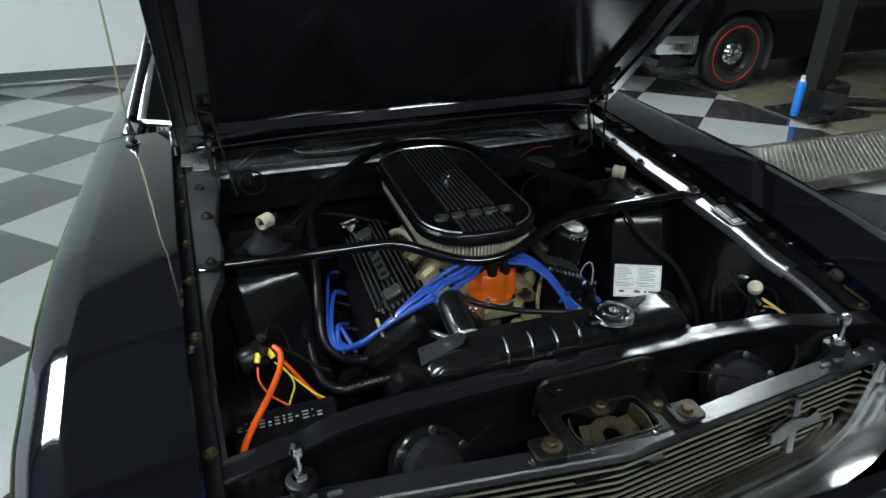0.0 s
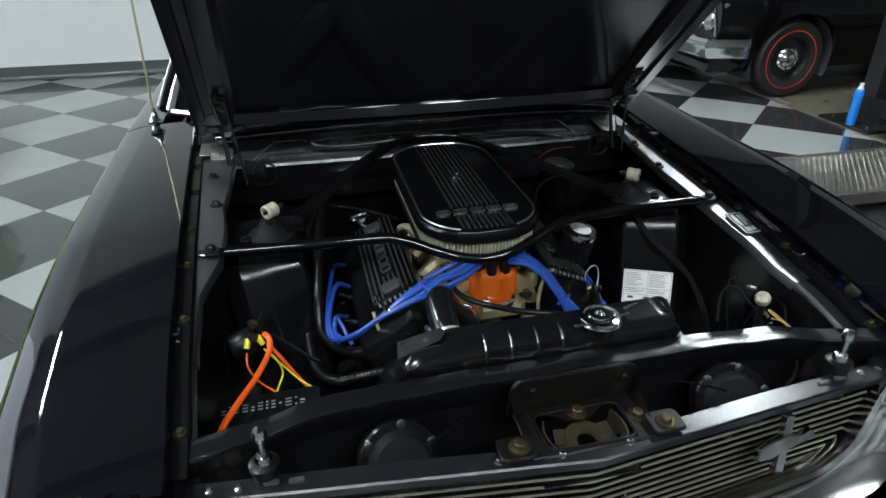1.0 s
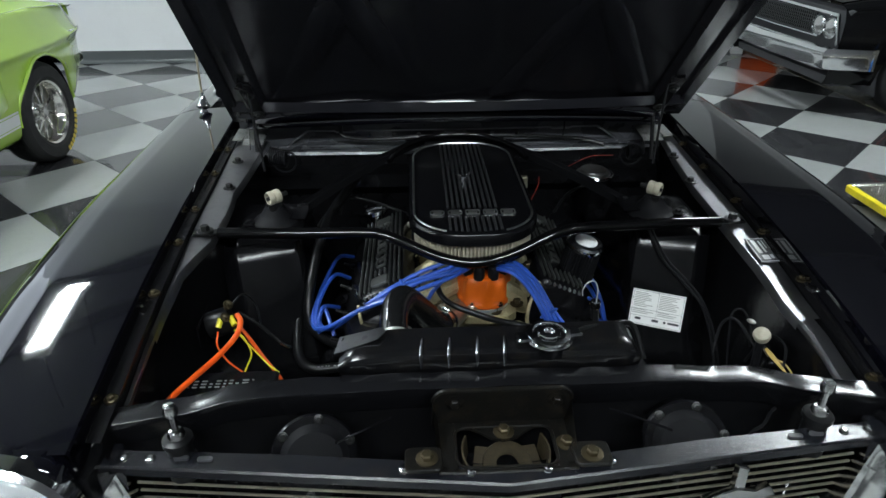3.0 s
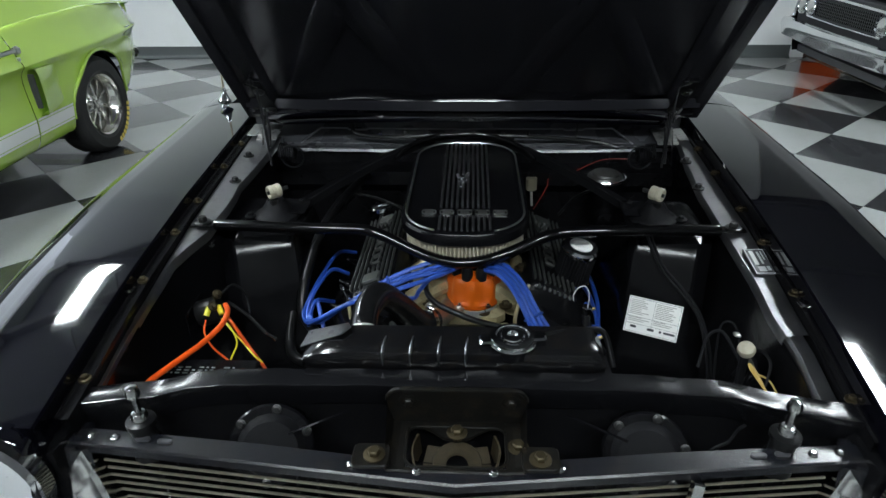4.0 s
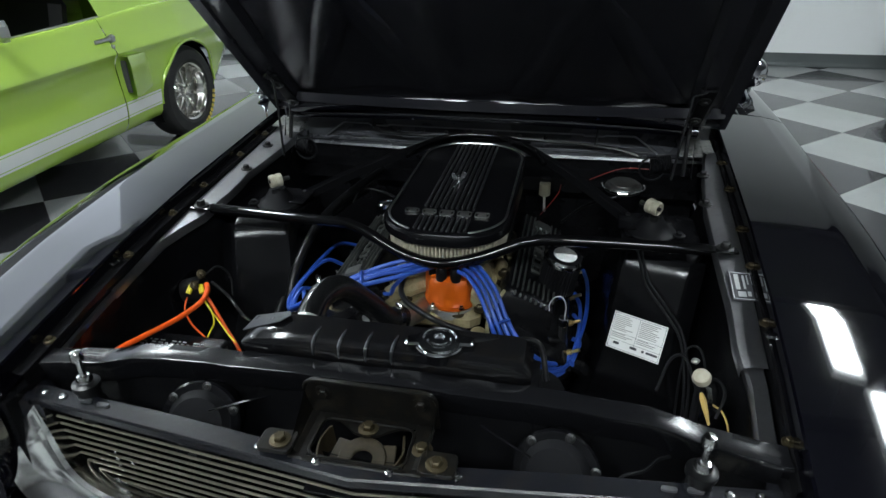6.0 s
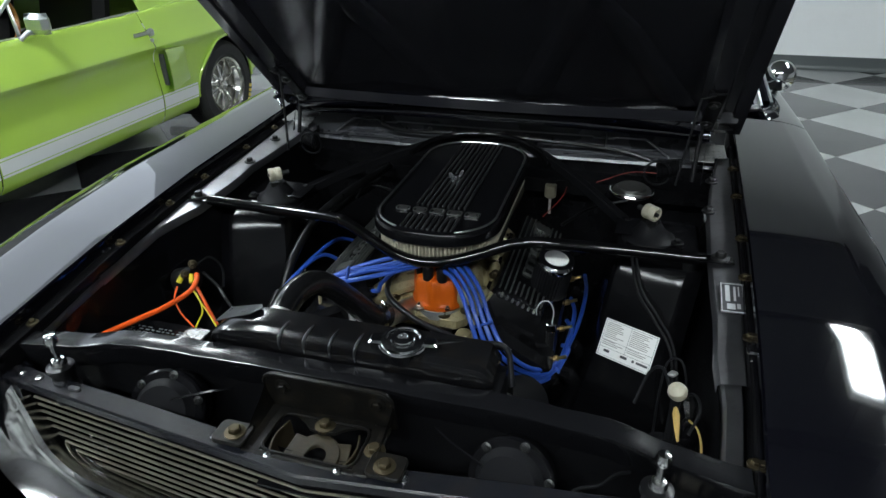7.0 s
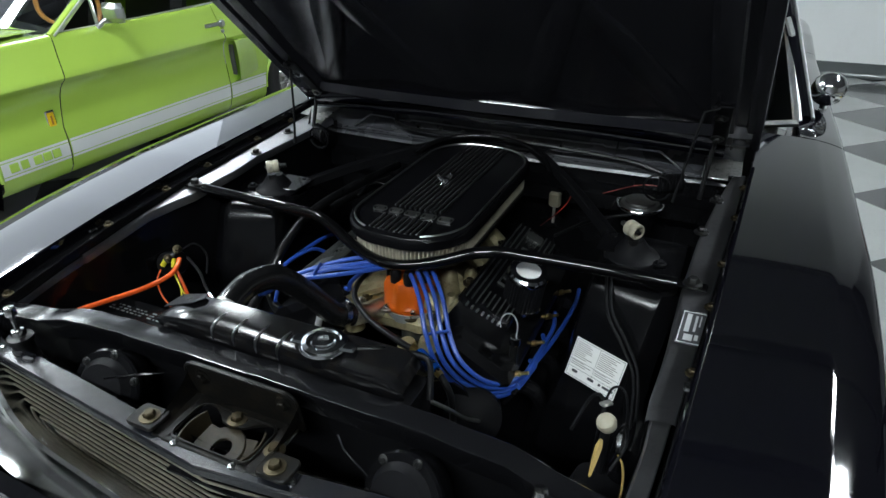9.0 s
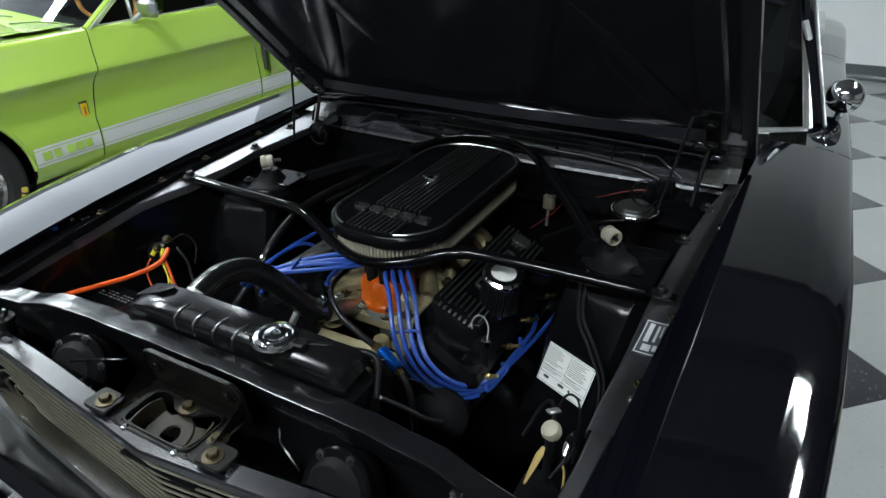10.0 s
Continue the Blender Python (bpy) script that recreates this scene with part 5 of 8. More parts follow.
    for s in (-1, 1):
        part("wing", Geo().prism([(0.004, 0.004), (0.016, 0.012), (0.02, 0.026), (0.012, 0.026), (0.005, 0.014)], -0.0015, 0.0015, m @ pose(0, 0, 0, 0, 0, 28 + (180 if s < 0 else 0)) @ pose(0, 0, 0, 90)), CHROME, nut)


FIN_BRIGHT = material("machined_fin_top", (0.12, 0.125, 0.118), 0.42, 0.7, vary=0.3, scale=30, grain=0.0001, grain_scale=500)
FIN = material("grey_topped_fin", (0.045, 0.045, 0.047), 0.4, 0.5, vary=0.3, scale=30, grain=0.0001, grain_scale=500)


def valve_cover(eng, s):
    """Finned cover; its local frame: x across, y along, z out of the cover."""
    m = Matrix.Translation((s * 0.212, 1.03, 0.745)) @ pose(0, 0, 0, 0, s * 24, 0) @ Matrix.Diagonal((0.86, 0.872, 1.0, 1.0))
    def ring(z, gx, gy):
        return [m @ Vector((x, y, z)) for x, y in rounded(0.15 - gx, 0.47 - gy, 0.03, 5)]
    g = Geo().loft([ring(-0.07, -0.014, -0.014), ring(-0.06, -0.014, -0.014), ring(-0.058, 0.0, 0.0), ring(-0.01, 0.006, 0.006), ring(-0.002, 0.016, 0.016), ring(0.0, 0.03, 0.03)])
    vc = part("valve_cover", g, CRINKLE, eng, "black finned cast valve cover")
    for k in range(9):
        x = -0.058 + k * 0.0145
        mid = abs(k - 4) <= 1
        for y0, y1 in (((-0.15 if s < 0 else -0.205, -0.12 if s < 0 else -0.15), (0.14, 0.205)) if mid else ((-0.21, 0.21),)):
            if not mid and abs(k - 4) == 2:
                y0, y1 = -0.215, 0.215
            part("fin", Geo().box((x, (y0 + y1) / 2, 0.001), (0.0034, y1 - y0, 0.011), m, 0.0009), FIN_BRIGHT, vc)
    # plain pads where the maker's words stand
    for k in range(5):
        o1, o2 = rounded(0.03, 0.036, 0.006, 3), rounded(0.021, 0.027, 0.004, 3)
        mm = m @ Matrix.Translation((0.0, -0.08 + k * 0.042, 0.0))
        part("letter_block", Geo().loft([[(p[0], p[1], z) for p in o] for o, z in ((o1, 0.0), (o1, 0.005), (o2, 0.005), (o2, 0.0))], mm, cap=False), FIN_BRIGHT, vc)
    for y in ((0.18,) if s > 0 else (-0.178, 0.18)):
        part("end_pad", Geo().prism(rounded(0.05, 0.042, 0.008, 4), 0, 0.0065, m @ Matrix.Translation((0.0, y, 0.0)), 0.0015), FIN_BRIGHT, vc, "bright milled pad")
    for k in range(7):
        part("comb_tooth", Geo().box((-0.045 + k * 0.015, -0.222, -0.004), (0.006, 0.026, 0.006), m, 0.001), ALU_BRIGHT, vc)
    front = [m @ Vector(p) for p in ((-0.07, -0.225, -0.012), (-0.078, -0.255, -0.05), (-0.07, -0.275, -0.09), (-0.04, -0.285, -0.125))]
    back = [m @ Vector(p) for p in ((0.07, -0.225, -0.012), (0.082, -0.25, -0.05), (0.088, -0.265, -0.09), (0.08, -0.275, -0.125))]
    mid = [(a + b) / 2 + m.to_3x3() @ Vector((0, -0.012, 0.006)) for a, b in zip(front, back)]
    apron = part("end_apron", Geo().grid([front, mid, back]), SATIN, vc, "smooth black front shield")
    part("gasket_edge", Geo().tube(spline(front, 5), 0.0045, 8), ALU_GOLD, apron, "stained golden edge")
    for x in (-0.079, 0.079):
        for y in (-0.17, 0.0, 0.17):
            part("cover_bolt", Geo().bolt(m @ Vector((x, y, -0.056)), 0.006, 0.008, m.to_3x3() @ Vector((0, 0, 1))), CHROME_WORN, vc)
    return m


def engine():
    eng = thing("engine", (0, 1.0, 0.4), "small V8 engine with black finned covers and dirty aluminium castings", "engine")
    g = Geo()
    g.box((0, 1.02, 0.5), (0.4, 0.62, 0.2), chamfer=0.03)
    part("block", g, SHADE_BLACK, eng)
    for s in (-1, 1):
        m = Matrix.Translation((s * 0.205, 1.0, 0.63)) @ pose(0, 0, 0, 0, s * 30, 0)
        part("cylinder_head", Geo().box((0, 0, 0), (0.16, 0.5, 0.13), m, 0.015), SHADE_BLACK, eng)
        valve_cover(eng, s)
        man = part("exhaust_header", Geo().box((0, 0, 0), (0.012, 0.46, 0.05), Matrix.Translation((s * 0.295, 1.0, 0.585)) @ pose(0, 0, 0, 0, s * 30, 0), 0.003), SHADE_BLACK, eng)
        for k in range(4):
            y = 0.83 + k * 0.115
            part("header_pipe", Geo().tube(spline([(s * 0.29, y, 0.585), (s * 0.33, y, 0.575), (s * 0.345, y + 0.02, 0.52), (s * 0.32, y + 0.05, 0.42)], 4), 0.018, 10), SHADE_BLACK, man)
            part("spark_plug", Geo().lathe([(0.007, 0.0), (0.007, 0.014), (0.004, 0.016), (0.004, 0.034)], Matrix.Translation((s * 0.295, y - 0.03, 0.63)) @ pose(0, 0, 0, 0, s * 65, 0), 10), BRASS if s > 0 else RUBBER, man)
    # intake manifold: runners, valley and front water neck
    g = Geo()
    g.box((0.0, 1.03, 0.68), (0.2, 0.46, 0.06), chamfer=0.02)
    for s in (-1, 1):
        for k in range(4):
            y = 0.85 + k * 0.115
            g.tube(spline([(0.02 * s, 1.0 + (k - 1.5) * 0.07, 0.735), (0.07 * s, y, 0.735), (0.125 * s, y, 0.695)], 5), 0.025, 10)
    g.box((0, 1.05, 0.76), (0.17, 0.2, 0.05), chamfer=0.012)
    intake = part("intake_manifold", g, ALU_GOLD, eng, "stained tan aluminium intake manifold")
    g = Geo()
    g.box((0, 1.06, 0.795), (0.15, 0.19, 0.05), chamfer=0.01)
    g.lathe([(0.06, 0.0), (0.062, 0.03)], Matrix.Translation((0, 1.1, 0.81)), 24)
    carb = part("carburettor", g, ALU_GOLD, eng, "tan zinc carburettor")
    part("fuel_bowl", Geo().box((0.0, 0.94, 0.785), (0.12, 0.05, 0.05), chamfer=0.01).bolt((0.04, 0.912, 0.79), 0.008, 0.01, (0, -1, 0)).bolt((-0.04, 0.912, 0.79), 0.008, 0.01, (0, -1, 0)), ALU, carb)
    part("throttle_lever", Geo().box((0.095, 1.02, 0.79), (0.006, 0.05, 0.03), chamfer=0.002).tube([(0.1, 1.0, 0.78), (0.11, 1.12, 0.79), (0.11, 1.3, 0.83)], 0.003, 6), ALU, carb)
    for x, y, z, r, h in ((0.125, 0.86, 0.725, 0.024, 0.045), (0.155, 0.89, 0.735, 0.018, 0.03), (0.09, 0.93, 0.76, 0.02, 0.03), (0.13, 0.96, 0.755, 0.016, 0.03), (-0.06, 0.87, 0.7, 0.02, 0.03)):
        part("boss", Geo().lathe([(r * 1.2, -0.03), (r, 0.0), (r * 0.9, h * 0.6), (r * 0.4, h)], Matrix.Translation((x, y, z - 0.02)), 14), ALU_GOLD, intake)
    for p in ((0.1, 0.82, 0.712), (0.05, 0.81, 0.7), (-0.075, 0.83, 0.71), (0.14, 0.93, 0.745)):
        part("manifold_bolt", Geo().bolt(p, 0.009, 0.011), BOLT, intake)
    # timing cover, pump and pulleys
    g = Geo()
    g.box((0.0, 0.78, 0.52), (0.26, 0.08, 0.26), chamfer=0.03)
    g.lathe([(0.07, 0.0), (0.065, 0.05), (0.03, 0.07)], pose(0.0, 0.75, 0.56, 90), 24)
    for x, y, z in ((0.1, 0.79, 0.655), (0.145, 0.8, 0.64), (-0.085, 0.79, 0.65), (0.06, 0.77, 0.65)):
        g.lathe([(0.026, -0.04), (0.024, 0.0), (0.016, 0.018)], Matrix.Translation((x, y, z)), 14)
    part("timing_cover", g, ALU_GOLD, eng, "stained aluminium timing cover")
    for x, z, r in ((0.0, 0.56, 0.075), (0.19, 0.6, 0.055), (0.0, 0.42, 0.08)):
        part("pulley", Geo().lathe([(r, 0.0), (r, 0.006), (r - 0.008, 0.012), (r, 0.018), (r, 0.024), (0.02, 0.026)], pose(x, 0.72, z, 90), 30), SHADE_BLACK, eng)
    part("fan", Geo().lathe([(0.04, 0.0), (0.04, 0.03), (0.0, 0.032)], pose(0, 0.66, 0.56, 90), 20), SHADE_BLACK, eng)
    part("thermostat_neck", Geo().tube(spline([(-0.03, 0.84, 0.69), (-0.04, 0.79, 0.705), (-0.06, 0.745, 0.715)], 5), 0.023, 14).bolt((-0.07, 0.8, 0.72), 0.007).bolt((-0.005, 0.8, 0.715), 0.007), ALU, eng)
    # front accessory bodies
    part("alternator", Geo().lathe([(0.03, -0.07), (0.062, -0.06), (0.066, 0.0), (0.062, 0.05), (0.03, 0.06)], pose(-0.21, 0.73, 0.575, 90), 26), SHADE_BLACK, eng)
    part("pump_body", Geo().lathe([(0.05, -0.05), (0.06, -0.04), (0.06, 0.04), (0.045, 0.05)], pose(0.235, 0.72, 0.57, 60, 0, 20), 26), FLAT_BLACK, eng)
    part("dark_shield", Geo().loft([[(0.15 + dx, y, 0.665 + dz) for dx, dz in ((-0.01, -0.03), (0.03, 0.02), (0.08, 0.03), (0.125, 0.0), (0.13, -0.05))] for y in (0.77, 0.79)], closed=False), TUBE_BLACK, eng)
    part("bracket", Geo().box((0, 0, 0), (0.012, 0.13, 0.016), pose(-0.13, 0.72, 0.7, -8, 0, 30), 0.003), ALU, eng)
    distributor()
    # filler cap and breather on the covers
    m = Matrix.Translation((-0.238, 1.258, 0.735)) @ pose(0, 0, 0, -14, -14, 0)
    oc = thing("oil_filler_cap", (-0.238, 1.258, 0.7), "chrome twist-on oil filler cap", "oil cap")
    part("neck", Geo().lathe([(0.019, -0.05), (0.019, 0.0)], m, 18), CHROME, oc)
    part("cap", Geo().lathe([(0.026, 0.0), (0.034, 0.003), (0.035, 0.014), (0.031, 0.019), (0.018, 0.021), (0.0, 0.021)], m, 26), CHROME, oc)
    part("grip", Geo().box((0, 0, 0.023), (0.05, 0.012, 0.006), m, 0.002), CHROME, oc)
    m = Matrix.Translation((0.262, 0.935, 0.725)) @ pose(0, 0, 0, 6, 10, 0)
    br = thing("breather_filter", (0.262, 0.935, 0.72), "black pleated breather filter with a chrome top", "breather filter")
    zig = [(0.043 * f * math.cos(2 * math.pi * k / 72), 0.043 * f * math.sin(2 * math.pi * k / 72)) for k, f in [(k, 1.0 if k % 2 else 0.93) for k in range(72)]]
    part("filter_element", Geo().loft([[(x, y, z) for x, y in zig] for z in (0.0, 0.072)], m), FLAT_BLACK, br)
    tp = part("top_plate", Geo().lathe([(0.043, 0.07), (0.045, 0.074), (0.045, 0.082), (0.04, 0.087), (0.03, 0.088), (0.0, 0.088)], m, 30), CHROME, br)
    part("sticker", Geo().lathe([(0.027, 0.0885), (0.027, 0.0892), (0.0, 0.0892)], m, 30), PAPER, tp, "white round sticker")
    part("stem", Geo().lathe([(0.045, -0.008), (0.045, 0.0), (0.02, 0.0)], m, 24).lathe([(0.016, -0.05), (0.016, 0.0)], m, 14), CHROME_WORN, br)


COLLAR = material("dull_silver_collar", (0.4, 0.4, 0.38), 0.4, 0.6, vary=0.2, scale=40, stain=(0.2, 0.18, 0.12), stain_amount=0.4)


def distributor():
    d = thing("distributor", (0.028, 0.857, 0.62), "distributor with a bright orange cap", "distributor")
    m = Matrix.Translation((0.028, 0.857, 0.0))
    part("housing", Geo().lathe([(0.026, 0.56), (0.026, 0.655), (0.034, 0.662), (0.046, 0.674), (0.056, 0.686), (0.058, 0.708), (0.054, 0.712)], m, 32), ALU, d, "aluminium distributor body")
    n = 48
    rings = []
    for r, z, lob in ((0.056, 0.709, 0), (0.061, 0.711, 0), (0.062, 0.722, 0), (0.059, 0.727, 0.002), (0.058, 0.75, 0.004), (0.056, 0.772, 0.005), (0.05, 0.782, 0.005), (0.04, 0.786, 0.0)):
        rings.append([(0.028 + (r + lob * math.cos(8 * a)) * math.cos(a), 0.857 + (r + lob * math.cos(8 * a)) * math.sin(a), z) for a in [2 * math.pi * k / n for k in range(n)]])
    cap = part("cap", Geo().loft(rings), ORANGE, d, "orange plastic distributor cap")
    for k in range(8):
        a = 2 * math.pi * (k + 0.5) / 8
        part("terminal_tower", Geo().lathe([(0.0125, 0.78), (0.0125, 0.802), (0.009, 0.81)], Matrix.Translation((0.028 + 0.041 * math.cos(a), 0.857 + 0.041 * math.sin(a), 0)), 12), RUBBER, cap)
    part("terminal_tower", Geo().lathe([(0.012, 0.78), (0.012, 0.806), (0.009, 0.81)], m, 12), RUBBER, cap)
    part("body_label", Geo().lathe([(0.0555, 0.684), (0.0585, 0.686), (0.0605, 0.7075), (0.058, 0.709)], m, 40, cap=False), COLLAR, d, "pale printed band")
    for a in (-120, -60):
        b = radians(a)
        part("clamp_screw", Geo().bolt((0.028 + 0.063 * math.cos(b), 0.857 + 0.063 * math.sin(b), 0.722), 0.004, 0.006), CHROME_WORN, d)


def wires():
    """Eight blue plug leads, four to each bank."""
    rng = random.Random(4)
    label = "thick blue silicone spark plug lead"
    def lead(name, pts, label, group, r=0.005, mat=BLUE, boot=True):
        o = part(name, Geo().tube(spline(pts, 9), r, 8), mat)
        tagged(o, label, "cable", group)
        return o
    ends_l = [(-0.315, 0.80 + k * 0.115, 0.65) for k in range(4)]
    for k in range(4):
        o = (k - 1.5)
        j = lambda s: Vector((rng.uniform(-s, s), rng.uniform(-s, s), rng.uniform(-s, s)))
        pts = [Vector((0.0 - 0.01 * k, 0.835 + 0.012 * k, 0.805)), Vector((-0.05, 0.805 + 0.016 * o, 0.816 + 0.003 * o)) + j(0.003), Vector((-0.12, 0.782 + 0.018 * o, 0.803 + 0.003 * o)) + j(0.004),
               Vector((-0.185, 0.762 + 0.013 * o, 0.783 + 0.002 * o)) + j(0.003), Vector((-0.25, 0.75 + 0.006 * o, 0.752 - 0.003 * o)), Vector((-0.315, 0.757 + 0.006 * o, 0.705 - 0.006 * o)) + j(0.003)]
        if k < 2:
            pts += [Vector((-0.352 - 0.006 * k, 0.80, 0.672)), Vector((-0.362 - 0.006 * k, 0.85, 0.682)), Vector((-0.35, 0.92 + 0.06 * k, 0.70)), Vector((-0.33, 0.99 + 0.09 * k, 0.70)), Vector((-0.30, 1.03 + 0.115 * k, 0.665))]
        else:
            pts += [Vector((-0.35, 0.80 + 0.01 * o, 0.675)), Vector((-0.345, 0.86, 0.69)), Vector((-0.318, 0.80 + (k - 2) * 0.115, 0.652))]
        lead("plug_lead", pts, label, "blue plug leads")
    for k in range(4):
        o = (k - 1.5)
        pts = [Vector((0.05 + 0.008 * k, 0.84 + 0.016 * o, 0.806)), Vector((0.092 + 0.008 * o, 0.80 + 0.017 * o, 0.812 - 0.004 * o)), Vector((0.124 + 0.009 * o, 0.765 + 0.017 * o, 0.79 - 0.006 * o)), Vector((0.154 + 0.0095 * o, 0.727 + 0.016 * o, 0.745 - 0.006 * o)),
               Vector((0.184 + 0.012 * o, 0.71 + 0.009 * o, 0.694 + 0.003 * o)), Vector((0.226 + 0.012 * o, 0.718 + 0.007 * o, 0.65 + 0.006 * o)), Vector((0.272 + 0.006 * o, 0.746 + 0.007 * o, 0.622 + 0.008 * o)),
               Vector((0.306 + 0.003 * o, 0.795 + 0.007 * o, 0.614 + 0.009 * o))]
        if k == 3:
            pts += [Vector((0.326, 0.87, 0.628)), Vector((0.338, 0.95, 0.63)), Vector((0.343, 1.04, 0.625)), Vector((0.342, 1.14, 0.615)), Vector((0.332, 1.22, 0.606))]
        else:
            pts += [Vector((0.322, 0.83 + 0.02 * k, 0.622 + 0.006 * k)), Vector((0.325, 0.85 + 0.07 * k, 0.63)), Vector((0.31, 0.86 + 0.1 * k, 0.628))]
        lead("plug_lead", pts, label, "blue plug leads")
    # separators
    for c, d, w in (((-0.155, 0.768, 0.797), (-1, -0.3, -0.2), 0.05), ((0.154, 0.727, 0.745), (0.4, -0.5, -0.75), 0.05), ((0.3, 0.79, 0.618), (0.6, 0.8, 0), 0.04), ((-0.345, 0.79, 0.675), (-0.5, 0.4, -0.3), 0.02)):
        q = Vector(d).normalized().to_track_quat("Z", "Y").to_matrix().to_4x4()
        g = Geo().box((0, 0, 0), (w, 0.012, 0.006), Matrix.Translation(c) @ q, 0.002)
        tagged(part("wire_separator", g, BLUE), "blue clip holding the plug leads apart", "cable clip")
    lead("coil_lead", [(0.0, 0.84, 0.805), (-0.05, 0.815, 0.80), (-0.09, 0.80, 0.765), (-0.105, 0.81, 0.735), (-0.135, 0.83, 0.72)], "short blue ignition coil lead with a dark boot", "")
    tagged(part("coil_boot", Geo().tube([(-0.125, 0.825, 0.722), (-0.16, 0.84, 0.712), (-0.185, 0.85, 0.705)], 0.0075, 8), RUBBER), "dark grey rubber coil boot", "cable boot")


TANK = material("black_radiator_paint", (0.005, 0.005, 0.0058), 0.16, vary=0.4, scale=12, rough_vary=0.25, dent=0.00025, dent_scale=12, stain=(0.05, 0.037, 0.018), stain_amount=0.12, spec=0.4)
DULL_TAB = material("dull_grey_tab", (0.13, 0.13, 0.14), 0.3, 0.9, vary=0.2, scale=30, stain=(0.05, 0.045, 0.04), stain_amount=0.4)
# black tank ribs get a pale metal colour in place of their lamp highlights
BEAD = material("bead_highlight_colour", (0.3, 0.3, 0.31), 0.3, 1.0, vary=0.3, scale=30)
PRINT_DIM = material("worn_white_print", (0.2, 0.2, 0.2), 0.5, vary=0.3, scale=60)
LID = material("dulled_zinc_lid", (0.2, 0.2, 0.195), 0.35, 0.9, vary=0.3, scale=30, stain=(0.08, 0.07, 0.05), stain_amount=0.4)


def hose(name, pts, r, label, mat=RUBBER, clamp=(), ribbed=False):
    h = thing(name, pts[0], label, "hose")
    part("hose_body", Geo().tube(spline(pts, 60 if ribbed else 9), (lambda t: r * (1 + (0.012 * math.sin(t * 520) if t > 0.25 else 0))) if ribbed else r, 16), mat, h)
    sm = spline(pts, 9)
    for t in clamp:
        k = min(len(sm) - 2, int(t * (len(sm) - 1)))
        d = sm[k + 1] - sm[k]
        m = Matrix.Translation(sm[k]) @ d.to_track_quat("Z", "Y").to_matrix().to_4x4()
        c = part("hose_clamp", Geo().lathe([(r + 0.0006, -0.006), (r + 0.002, -0.006), (r + 0.002, 0.006), (r + 0.0006, 0.006)], m, 22, cap=False), CHROME_WORN, h, "bright worm-drive hose clamp")
        part("clamp_screw", Geo().box((0, r + 0.006, 0), (0.02, 0.008, 0.009), m, 0.002), CHROME_WORN, c)
    return h


